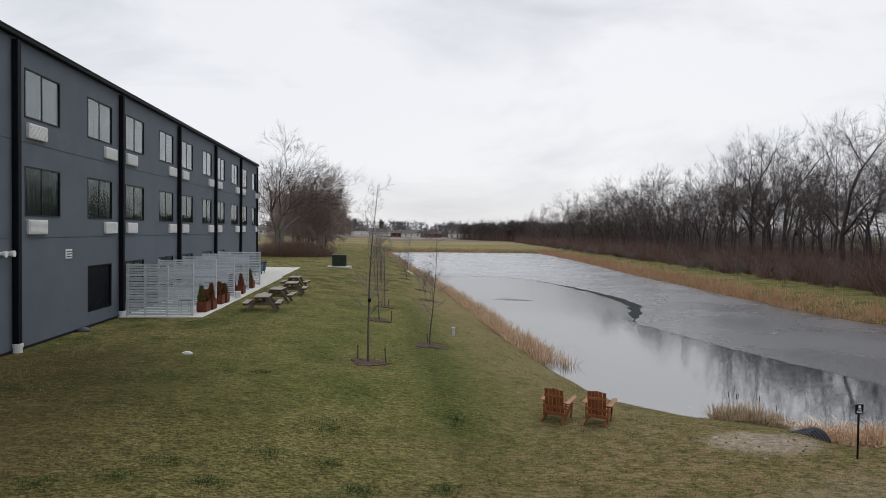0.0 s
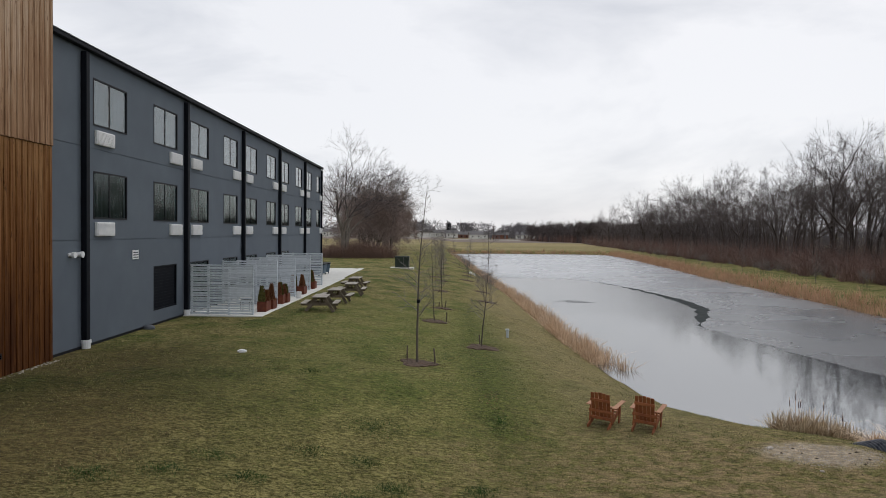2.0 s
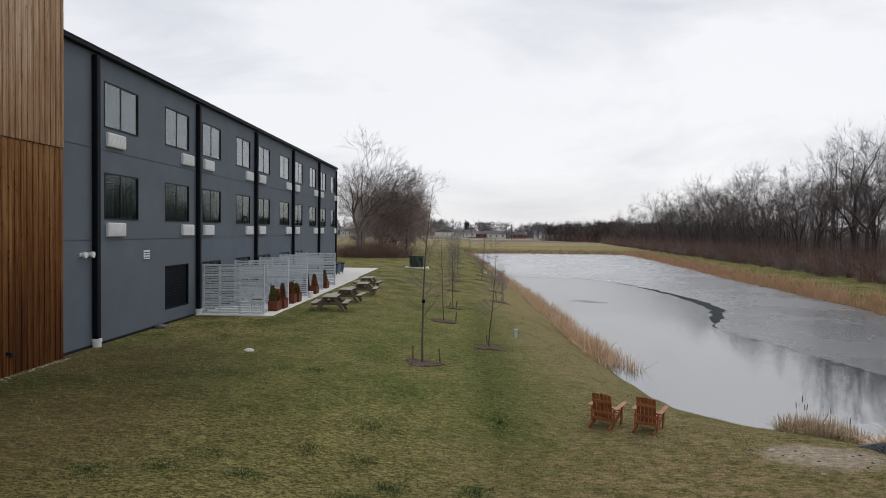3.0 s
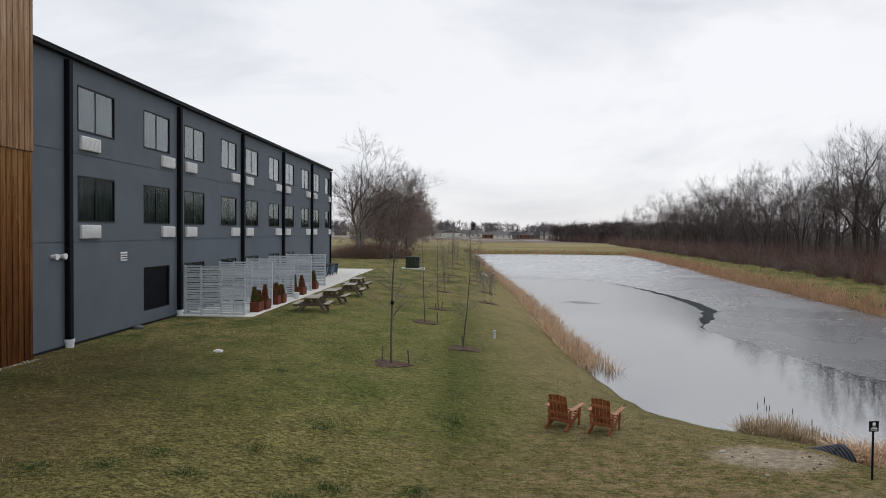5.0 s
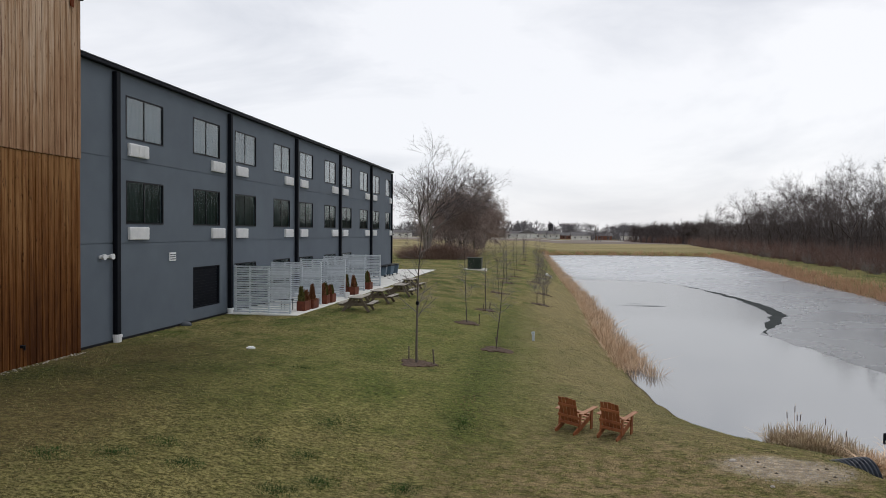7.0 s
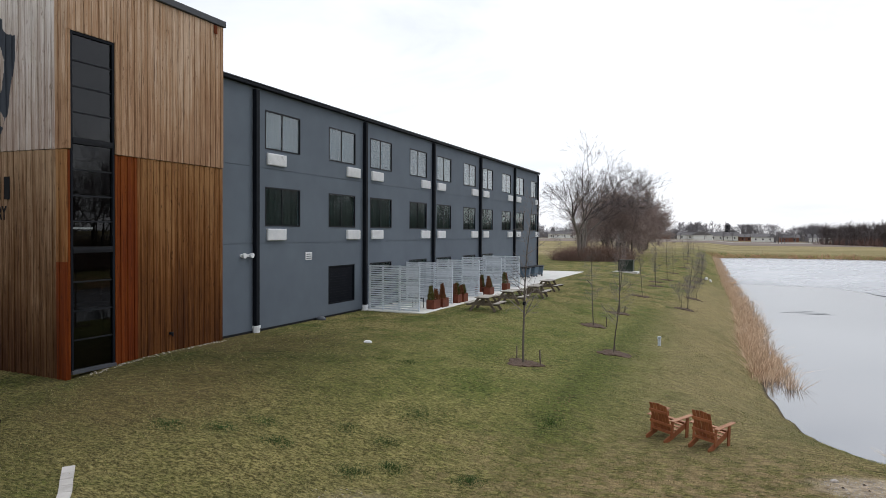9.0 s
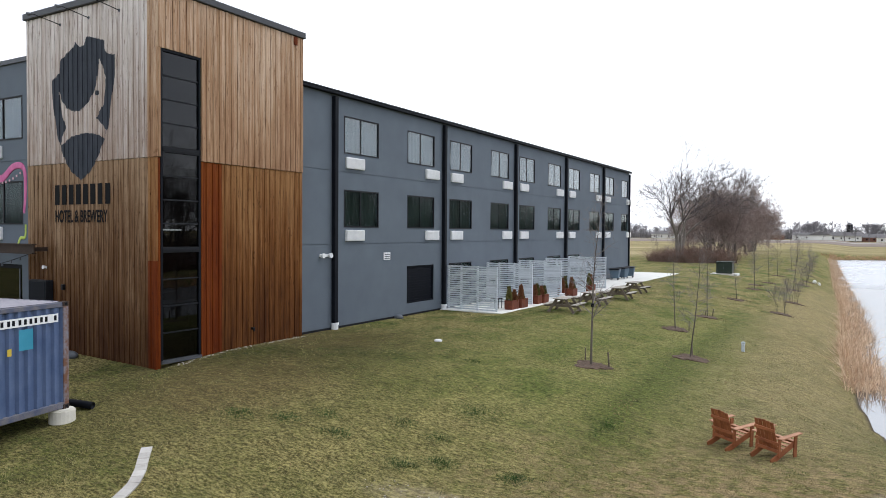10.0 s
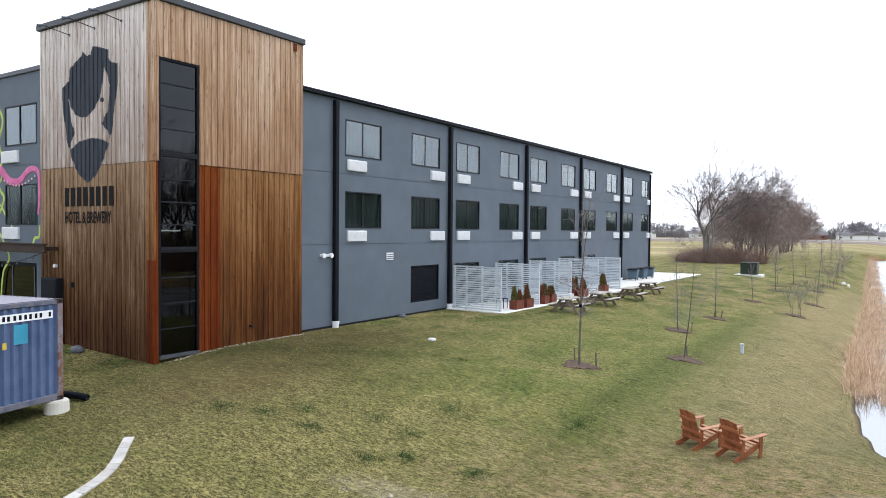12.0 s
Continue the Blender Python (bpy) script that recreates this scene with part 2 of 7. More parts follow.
# ---- ground, pond and ice ----
def ground_material():
    m = bpy.data.materials.new("winter_lawn")
    m.use_nodes = True
    n, l = m.node_tree.nodes, m.node_tree.links
    bsdf = n["Principled BSDF"]
    geo = n.new("ShaderNodeNewGeometry")

    def noise_node(scale, detail=4.0, rough=0.55, stretch=None):
        t = n.new("ShaderNodeTexNoise")
        t.inputs["Scale"].default_value, t.inputs["Detail"].default_value, t.inputs["Roughness"].default_value = scale, detail, rough
        if stretch:
            mp = n.new("ShaderNodeMapping")
            mp.inputs["Scale"].default_value = stretch
            l.new(geo.outputs["Position"], mp.inputs["Vector"])
            l.new(mp.outputs["Vector"], t.inputs["Vector"])
        else:
            l.new(geo.outputs["Position"], t.inputs["Vector"])
        return t.outputs["Fac"]

    def ramp(fac, *stops):
        r = n.new("ShaderNodeValToRGB")
        while len(r.color_ramp.elements) < len(stops):
            r.color_ramp.elements.new(0.5)
        for el, (pos, col) in zip(r.color_ramp.elements, stops):
            el.position, el.color = pos, (*col, 1) if len(col) == 3 else col
        l.new(fac, r.inputs["Fac"])
        return r.outputs["Color"]

    def mix(fac, a, b):
        x = n.new("ShaderNodeMixRGB")
        for s, v in (("Fac", fac), ("Color1", a), ("Color2", b)):
            if isinstance(v, (tuple, float)):
                x.inputs[s].default_value = (*v, 1) if isinstance(v, tuple) else v
            else:
                l.new(v, x.inputs[s])
        return x.outputs["Color"]

    def spot(cx, cy, rx, ry, wobble, edge=0.25):
        """1 inside an uneven oval patch, 0 outside."""
        mp = n.new("ShaderNodeMapping")
        mp.inputs["Location"].default_value = (-cx / rx, -cy / ry, 0)
        mp.inputs["Scale"].default_value = (1 / rx, 1 / ry, 0)
        l.new(geo.outputs["Position"], mp.inputs["Vector"])
        ln = n.new("ShaderNodeVectorMath")
        ln.operation = "LENGTH"
        l.new(mp.outputs["Vector"], ln.inputs[0])
        ad = n.new("ShaderNodeMath")
        ad.operation = "MULTIPLY_ADD"
        ad.inputs[1].default_value = wobble
        l.new(noise_node(0.9, 5), ad.inputs[0])
        l.new(ln.outputs["Value"], ad.inputs[2])
        mr = n.new("ShaderNodeMapRange")
        mr.interpolation_type = "SMOOTHSTEP"
        mr.inputs["From Min"].default_value, mr.inputs["From Max"].default_value = 1 + wobble * 0.5 - edge, 1 + wobble * 0.5 + edge
        mr.inputs["To Min"].default_value, mr.inputs["To Max"].default_value = 1, 0
        l.new(ad.outputs[0], mr.inputs["Value"])
        return mr.outputs["Result"]

    green = ramp(noise_node(15, 8, 0.76, (0.55, 1, 1)), (0.43, (0.018, 0.032, 0.005)), (0.57, (0.152, 0.190, 0.038)))
    straw = ramp(noise_node(18, 8, 0.76, (0.55, 1, 1)), (0.43, (0.080, 0.063, 0.018)), (0.57, (0.44, 0.372, 0.160)))
    patches = ramp(noise_node(0.42, 8, 0.7), (0.43, (0, 0, 0)), (0.57, (0.95, 0.95, 0.95)))
    streaks = ramp(noise_node(0.8, 5, 0.6, (1.0, 0.35, 1.0)), (0.42, (0, 0, 0)), (0.66, (0.7, 0.7, 0.7)))
    lawn = mix(patches, green, straw)
    lawn = mix(streaks, lawn, straw)
    # duller olive-brown turf along the building, darkened further for the shade there
    olive = ramp(noise_node(15, 8, 0.78, (0.55, 1, 1)), (0.40, (0.018, 0.020, 0.005)), (0.60, (0.122, 0.104, 0.034)))
    lawn = mix(spot(-7.6, 17.0, 4.8, 6.5, 0.8, 0.6), lawn, mix(0.22, olive, lawn))
    # a greener swale along the young trees, and darker tufts
    lawn = mix(spot(3.0, 27, 1.5, 16, 0.9, 0.5), lawn, mix(0.35, green, straw))
    lawn = mix(spot(2.3, 20.5, 0.17, 6.0, 1.2, 0.45), lawn, mix(0.45, lawn, mix(0.3, (0.030, 0.034, 0.010), green)))
    # fresher, lighter turf between the young trees
    fresh = ramp(noise_node(16, 8, 0.76, (0.55, 1, 1)), (0.40, (0.066, 0.088, 0.018)), (0.59, (0.35, 0.365, 0.112)))
    lawn = mix(spot(0.4, 27, 5.4, 16, 0.9, 0.6), lawn, mix(0.5, lawn, fresh))
    tufts = ramp(noise_node(1.1, 9, 0.75), (0.56, (0, 0, 0)), (0.66, (0.75, 0.75, 0.75)))
    lawn = mix(tufts, lawn, mix(0.6, (0.030, 0.060, 0.016), green))
    # a drier, tan slope above the water
    lawn = mix(spot(2.5, 25, 0.8, 15, 1.0, 0.5), lawn, mix(0.5, lawn, green))
    tan = ramp(noise_node(24, 6, 0.75), (0.40, (0.16, 0.120, 0.055)), (0.60, (0.52, 0.415, 0.230)))
    lawn = mix(spot(6.4, 45, 3.1, 36, 0.8, 0.5), lawn, mix(0.65, lawn, tan))
    # bleached grass towards the south edge
    lawn = mix(spot(-2.5, 13.0, 6.0, 4.0, 1.0, 0.6), lawn, mix(0.6, lawn, straw))
    brown = ramp(noise_node(14, 7, 0.75), (0.40, (0.070, 0.046, 0.018)), (0.60, (0.25, 0.172, 0.080)))
    lawn = mix(spot(-7.2, 14.6, 2.2, 2.4, 1.4, 0.5), lawn, mix(0.4, lawn, brown))
    lawn = mix(spot(-9.2, 21.5, 2.0, 2.2, 1.4, 0.5), lawn, mix(0.35, lawn, brown))
    # worn, thin turf towards the pond's south bank
    worn = mix(ramp(noise_node(2.6, 7, 0.7), (0.46, (0, 0, 0)), (0.54, (1, 1, 1))), mix(0.3, straw, green), ramp(noise_node(30, 4, 0.7), (0.35, (0.19, 0.135, 0.064)), (0.65, (0.54, 0.40, 0.23))))
    lawn = mix(spot(9.2, 14.4, 7.0, 4.0, 1.2, 0.6), lawn, mix(0.88, lawn, worn))
    dirt = ramp(noise_node(5, 6, 0.7), (0.35, (0.35, 0.27, 0.19)), (0.65, (0.66, 0.545, 0.425)))
    dirt_in = mix(0.35, lawn, mix(ramp(noise_node(3.2, 5, 0.7), (0.45, (1, 1, 1)), (0.62, (0.15, 0.15, 0.15))), lawn, dirt))
    lawn = mix(spot(9.75, 16.75, 1.25, 0.85, 1.8, 0.5), lawn, dirt)
    lawn = mix(spot(1.4, 12.2, 2.2, 0.5, 1.8, 0.4), lawn, dirt_in)
    lawn = mix(spot(10.9, 13.6, 2.6, 0.9, 1.6, 0.4), lawn, dirt_in)
    # tawny meadow far off
    sep = n.new("ShaderNodeSeparateXYZ")
    l.new(geo.outputs["Position"], sep.inputs[0])
    far = n.new("ShaderNodeMapRange")
    far.inputs["From Min"].default_value, far.inputs["From Max"].default_value = 195, 215
    l.new(sep.outputs["Y"], far.inputs["Value"])
    meadow = ramp(noise_node(0.03, 6, 0.6, (0.4, 1.6, 1)), (0.35, (0.22, 0.185, 0.080)), (0.65, (0.38, 0.31, 0.165)))
    col = mix(far.outputs["Result"], lawn, meadow)
    # mottled clumps, tuft shadows put in the colour; a tawny meadow behind the building
    clump = ramp(noise_node(5.5, 7, 0.7, (0.6, 1.5, 1)), (0.38, (0.60, 0.60, 0.57)), (0.62, (1.12, 1.12, 1.04)))
    mul = n.new("ShaderNodeMixRGB")
    mul.blend_type = "MULTIPLY"
    mul.inputs["Fac"].default_value = 1.0
    l.new(col, mul.inputs["Color1"])
    l.new(clump, mul.inputs["Color2"])
    col = mix(spot(-62, 168, 56, 62, 0.6, 0.2), mul.outputs["Color"], meadow)
    # mud below the waterline
    mud = n.new("ShaderNodeMapRange")
    mud.inputs["From Min"].default_value, mud.inputs["From Max"].default_value = WATER + 0.01, WATER + 0.08
    mud.inputs["To Min"].default_value, mud.inputs["To Max"].default_value = 1, 0
    l.new(sep.outputs["Z"], mud.inputs["Value"])
    col = mix(mud.outputs["Result"], col, (0.085, 0.066, 0.045))
    l.new(col, bsdf.inputs["Base Color"])
    bsdf.inputs["Roughness"].default_value = 0.95
    bsdf.inputs["Specular IOR Level"].default_value = 0.15
    bp = n.new("ShaderNodeBump")
    bp.inputs["Strength"].default_value, bp.inputs["Distance"].default_value = 1.0, 0.12
    l.new(noise_node(13, 6, 0.75, (1, 0.6, 1)), bp.inputs["Height"])
    l.new(bp.outputs["Normal"], bsdf.inputs["Normal"])
    return m


M_GROUND = ground_material()


def grow_steps(a, b, step, ratio=1.35):
    out, v = [], a
    while (v < b) if b > a else (v > b):
        step *= ratio
        v += step if b > a else -step
        out.append(v)
    return out


def make_ground():
    xs = sorted(grow_steps(-32, -2500, 1.0)) + list(np.arange(-32, 20, 0.4)) + list(np.arange(20, 60, 0.8)) + grow_steps(60, 2500, 0.8)
    ys = sorted(grow_steps(-4, -1500, 1.0)) + list(np.arange(-4, 48, 0.4)) + list(np.arange(48, 204, 1.2)) + grow_steps(204, 4000, 1.2)
    gx, gy = np.meshgrid(xs, ys)
    gz = land(gx.ravel(), gy.ravel())
    verts = np.column_stack([gx.ravel(), gy.ravel(), gz]).tolist()
    w = len(xs)
    faces = [(j * w + i, j * w + i + 1, (j + 1) * w + i + 1, (j + 1) * w + i) for j in range(len(ys) - 1) for i in range(w - 1)]
    ob = mesh_object("ground", verts, faces, M_GROUND, smooth=True)
    tagged(ob, "winter lawn of green and straw-brown turf sloping to a pond", "ground", kind="structure")


make_ground()


def water_material():
    m = material("pond_water", (0.040, 0.047, 0.053), (0.062, 0.070, 0.076), 0.2, 0.06, bump=0, spec=0.5)
    n, l = m.node_tree.nodes, m.node_tree.links
    bsdf = n["Principled BSDF"]
    for k in list(bsdf.inputs["Roughness"].links):
        l.remove(k)
    bsdf.inputs["IOR"].default_value = 4.6
    geo, mp, t1, calm, mul, bp = (n.new(k) for k in ("ShaderNodeNewGeometry", "ShaderNodeMapping", "ShaderNodeTexNoise", "ShaderNodeTexNoise", "ShaderNodeMath", "ShaderNodeBump"))
    mp.inputs["Scale"].default_value = (0.9, 2.0, 1)
    mp.inputs["Rotation"].default_value = (0, 0, radians(25))
    l.new(geo.outputs["Position"], mp.inputs["Vector"])
    l.new(mp.outputs["Vector"], t1.inputs["Vector"])
    l.new(geo.outputs["Position"], calm.inputs["Vector"])
    t1.inputs["Scale"].default_value, t1.inputs["Detail"].default_value = 2.4, 4
    calm.inputs["Scale"].default_value = 0.07
    mul.operation = "MULTIPLY"
    l.new(t1.outputs["Fac"], mul.inputs[0])
    # the sheltered corner by the south-west bank lies smooth
    sx, lee, both = n.new("ShaderNodeSeparateXYZ"), n.new("ShaderNodeMapRange"), n.new("ShaderNodeMath")
    l.new(geo.outputs["Position"], sx.inputs[0])
    for key, v in (("From Min", 11.0), ("From Max", 17.0), ("To Min", 0.12), ("To Max", 0.75)):
        lee.inputs[key].default_value = v
    lee.interpolation_type = "SMOOTHSTEP"
    l.new(sx.outputs["X"], lee.inputs["Value"])
    both.operation = "MULTIPLY"
    l.new(calm.outputs["Fac"], both.inputs[0])
    l.new(lee.outputs["Result"], both.inputs[1])
    l.new(both.outputs[0], mul.inputs[1])
    bp.inputs["Strength"].default_value, bp.inputs["Distance"].default_value = 0.5, 0.016
    l.new(mul.outputs[0], bp.inputs["Height"])
    l.new(bp.outputs["Normal"], bsdf.inputs["Normal"])
    # a skin of wind-ruffled slush dulls the mirror towards the north end
    sep, dull = n.new("ShaderNodeSeparateXYZ"), n.new("ShaderNodeMapRange")
    l.new(geo.outputs["Position"], sep.inputs[0])
    for key, v in (("From Min", 40.0), ("From Max", 58.0), ("To Min", 0.03), ("To Max", 0.18)):
        dull.inputs[key].default_value = v
    dull.interpolation_type = "SMOOTHSTEP"
    l.new(sep.outputs["Y"], dull.inputs["Value"])
    l.new(dull.outputs["Result"], bsdf.inputs["Roughness"])
    return m


M_WATER = water_material()
M_ICE = material("grey_pond_ice", (0.036, 0.040, 0.047), (0.060, 0.066, 0.074), 0.12, 0.27, fine=0.8, bump=0.0, spec=0.6, stain=0.2)
M_ICE.node_tree.nodes["Principled BSDF"].inputs["IOR"].default_value = 1.9
# far ice is coloured paler, for the sky's sheen at a low angle
n, l = M_ICE.node_tree.nodes, M_ICE.node_tree.links
geo, sep, nz, add, fr, mx = (n.new(k) for k in ("ShaderNodeNewGeometry", "ShaderNodeSeparateXYZ", "ShaderNodeTexNoise", "ShaderNodeMath", "ShaderNodeMapRange", "ShaderNodeMixRGB"))
old = n["Principled BSDF"].inputs["Base Color"].links[0].from_socket
l.new(geo.outputs["Position"], sep.inputs[0])
l.new(geo.outputs["Position"], nz.inputs["Vector"])
nz.inputs["Scale"].default_value, nz.inputs["Detail"].default_value = 0.05, 5.0
add.operation = "MULTIPLY_ADD"
add.inputs[1].default_value = 50.0
l.new(nz.outputs["Fac"], add.inputs[0])
l.new(sep.outputs["Y"], add.inputs[2])
fr.inputs["From Min"].default_value, fr.inputs["From Max"].default_value = 62.0, 140.0
l.new(add.outputs[0], fr.inputs["Value"])
l.new(fr.outputs["Result"], mx.inputs["Fac"])
l.new(old, mx.inputs["Color1"])
mx.inputs["Color2"].default_value = (0.24, 0.255, 0.275, 1)
l.new(mx.outputs["Color"], n["Principled BSDF"].inputs["Base Color"])
M_RIPPLE = material("ripple_grey", (0.10, 0.11, 0.115), (0.2, 0.21, 0.215), 1.5, 0.6, bump=0.2, spec=0.4)
M_WETICE = material("dark_wet_ice", (0.015, 0.019, 0.019), (0.06, 0.066, 0.066), 1.4, 0.8, bump=0.4, spec=0.05)

# the sheet runs under the banks
bmw = bmesh.new()
bmesh.ops.create_grid(bmw, x_segments=1, y_segments=1, size=0.5)
bmesh.ops.transform(bmw, matrix=Matrix.Translation((26, 108, WATER)) @ Matrix.Diagonal((60, 190, 1, 1)), verts=bmw.verts)
tagged(part("water", bmw, M_WATER), "still grey pond water mirroring the overcast sky", "water", kind="structure")

ICE_EDGE = [(17.1, 92.1), (20.0, 86), (21.8, 76), (22.5, 68), (22.7, 64), (22.3, 57.5), (21.5, 54.8), (18.6, 49), (17.4, 45.6), (18.3, 40.4), (19.0, 35.6), (19.8, 31.7), (20.4, 28.8), (20.7, 26.0), (21.5, 21), (23, 15)]


def sheet(name, pts, z, thick, mat, label, category, jag=0.0):
    rng = random.Random(4)
    bm = bmesh.new()
    dense = []
    for (ax, ay), (bx, by) in zip(pts, pts[1:] + pts[:1]):
        k = max(1, int(math.hypot(bx - ax, by - ay) / 1.2)) if jag else 1
        for i in range(k):
            t = i / k
            dense.append((ax + (bx - ax) * t + rng.uniform(-jag, jag), ay + (by - ay) * t + rng.uniform(-jag, jag)))
    f = bm.faces.new([bm.verts.new((x, y, z)) for x, y in dense])
    r = bmesh.ops.extrude_face_region(bm, geom=[f])
    bmesh.ops.translate(bm, vec=(0, 0, thick), verts=[v for v in r["geom"] if isinstance(v, bmesh.types.BMVert)])
    return tagged(part(name, bm, mat), label, category, kind="structure")


sheet("ice_sheet", ICE_EDGE + [(60, 15), (60, 203), (1, 203), (1, 100), (9, 94)], WATER + 0.002, 0.004, M_ICE, "sheet of matte grey ice over the far part of the pond", "ice", 0.18)
DARK_EDGE = [(20.0, 86.2), (21.8, 76.2), (22.5, 68.2), (22.7, 64.2), (22.4, 57.6), (21.6, 55.0), (17.5, 45.7), (20.9, 56.2), (21.5, 59.5), (21.8, 64), (21.8, 69), (21.4, 76)]
sheet("wet_ice_edge", DARK_EDGE, WATER + 0.001, 0.008, M_WETICE, "dark wet strip of rotten ice along the sheet's edge", "ice", 0.22)
# flat grey slivers drawn in place of ripple lines on the water
rng = random.Random(9)
for i in range(7):
    x, y, w = 10.4 + rng.uniform(0, 3.2), 61.0 + rng.uniform(0, 2.2), rng.uniform(0.5, 1.3)
    sheet("ripple_sliver", [(x - w, y), (x, y - 0.12), (x + w, y + 0.05), (x, y + 0.14)], WATER + 0.001, 0.006, M_RIPPLE, "thin grey sliver standing in for a ripple on the pond", "ice", 0.08)

# ---- the building: setting ----
FACE, TOWER = -10.61, -10.37
EAST = lambda y, z=0.0, out=0.0: Matrix.Translation((FACE + out, y, z)) @ pose(0, 0, 0, 0, 0, 90)
SOUTH = lambda x, z=0.0, out=0.0: Matrix.Translation((x, 14.85 - out, z)) @ pose(0, 0, 0)
Y0, Y1, EAVE = 21.1, 66.2, 9.5
BAYS = [23.16 + 8.79 * k for k in range(5)]
WIN_W = 2.46
open_main, win_main = [], []
for k, p in enumerate(BAYS):
    for a in (p + 0.69, p + 5.47):
        for z0, z1 in ((4.2, 5.77), (7.28, 8.83)):
            open_main.append((a - Y0, a - Y0 + WIN_W, z0, z1))
            win_main.append((a, z0, z1))
        if (k == 0 and a > p + 1) or 0 < k < 3 or (k == 3 and a < p + 1):
            open_main.append((a - Y0, a - Y0 + WIN_W, 0.6, 2.39))
wall("wall_east", EAST(Y0), Y1 - Y0, -0.35, EAVE + 0.1, open_main, 0.28, M_STUCCO, "grey painted stucco wall with level joints", (3.5, 6.5))
open_south, win_south = [], []
for a in (-20.47, -24.05):
    for z0, z1 in ((4.2, 5.77), (7.28, 8.83)):
        open_south.append((a + 32.0, a + 32.0 + WIN_W, z0, z1))
        win_south.append((a, z0, z1))
open_south += [(8.0, 13.9, -0.1, 2.75)]
wall("wall_south", SOUTH(-32.0), 14.75, -0.6, 10.0, open_south, 0.28, M_STUCCO, "grey stucco wall with a painted mural", (3.5, 6.5))
tagged(part("wall_back", boxes((-32.0, -31.7, 15.13, 66.2, -0.5, 9.6), (-31.7, FACE, 65.92, 66.2, -0.5, 9.6), (-31.7, -10.9, 22.5, 22.6, 0, 9.4)), M_STUCCO), "plain grey stucco walls closing the building", "wall", kind="structure")
tagged(part("roof", boxes((-32.3, FACE + 0.003, 21.12, 66.35, 9.6, 9.72), (-32.3, -17.4, 15.14, 21.12, 9.6, 9.72)), M_COPING), "low flat roof with a dark edge", "roof", kind="structure")
tagged(part("roof_fascia", boxes((FACE + 0.004, FACE + 0.2, Y0, 66.4, 9.58, 9.72), (-32.2, FACE, 66.21, 66.4, 9.58, 9.72), bevel=0.02), M_BLACK), "black metal gutter along the eaves", "gutter", kind="structure")
tagged(part("roof_edge", boxes((FACE + 0.002, FACE + 0.215, Y0, 66.42, 9.724, 9.75)), M_COPING), "thin grey metal drip edge above the gutter", "roof edge", kind="structure")
# no real plinth: a dark strip drawn for the shadow at the wall's foot
tagged(part("foundation", boxes((FACE - 0.02, FACE + 0.012, Y0, Y1, -0.4, 0.11)), M_DARKFRAME), "dark strip in place of the shadow line at the wall's foot", "foundation", kind="structure")
tagged(part("parapet_cap", boxes((-32.1, -17.2, 14.78, 15.2, 10.0, 10.16)), M_COPING), "dark grey metal parapet cap", "coping", kind="structure")
tagged(part("floor_slab", boxes((-31.6, -10.92, 22.7, 65.9, -0.5, 0.05), (-31.6, -17.4, 15.2, 22.4, -0.5, 0.05), (-31.6, -10.95, 22.7, 65.9, 3.1, 3.3), (-31.6, -17.4, 15.2, 22.4, 3.1, 3.3), (-31.6, -10.95, 22.7, 65.9, 6.2, 6.4)), M_INNER), "dark floors inside the building", "floor", kind="structure")
tagged(part("corner_pipe", boxes((FACE + 0.01, FACE + 0.14, 66.08, 66.26, 0, 9.5), bevel=0.02), M_BLACK), "black metal downpipe at the building corner", "downspout")


def add_window(i, m, w, h, curtain, dark):
    """A two-light sliding window in the plane y = 0, the outside towards -y, with its curtain behind."""
    win = thing("window_%d" % i, m, "dark-framed two-pane sliding window", "window", kind="structure")
    c = w * 0.47
    part("window_frame", boxes((0, 0.05, -0.012, 0.05, 0, h), (w - 0.05, w, -0.012, 0.05, 0, h), (0.05, w - 0.05, -0.012, 0.05, h - 0.05, h), (0.05, w - 0.05, -0.02, 0.05, 0, 0.05)), M_DARKFRAME, win)
    part("mullion", boxes((c - 0.026, c + 0.026, 0.0, 0.05, 0.05, h - 0.05)), M_DARKFRAME, win)
    glass = M_GLASS_LOW if dark else M_GLASS
    part("pane", boxes((0.05, c - 0.026, 0.012, 0.018, 0.05, h - 0.05)), glass, win).visible_shadow = False
    part("pane", boxes((c + 0.026, w - 0.05, 0.026, 0.032, 0.05, h - 0.05)), glass, win).visible_shadow = False
    bm = bmesh.new()
    rng = random.Random(i)
    x, gap = 0.05, rng.uniform(0.3, 1.2)
    row = []
    while x < w - 0.05:
        row.append((x, 0.11 + 0.010 * math.sin(x * 22 + i) + 0.004 * math.sin(x * 57)))
        x += 0.03
    vs = [(bm.verts.new((x, y, 0.02)), bm.verts.new((x, y, h - 0.02))) for x, y in row]
    for p, q in zip(vs, vs[1:]):
        bm.faces.new((p[0], q[0], q[1], p[1]))
    c = part("curtain", bm, M_CURTAIN_DARK if dark else M_CURTAIN, None, smooth=True)
    c.matrix_world = m
    tagged(c, "dark drawn curtain behind the window" if dark else "pale grey drawn curtain behind the window", "curtain", group="window curtains")


for i, (a, z0, z1) in enumerate(win_main):
    add_window(i + 1, EAST(a, z0), WIN_W, z1 - z0, True, z0 < 6)
for i, (a, z0, z1) in enumerate(win_south):
    add_window(i + 41, SOUTH(a, z0), WIN_W, z1 - z0, True, z0 < 6)

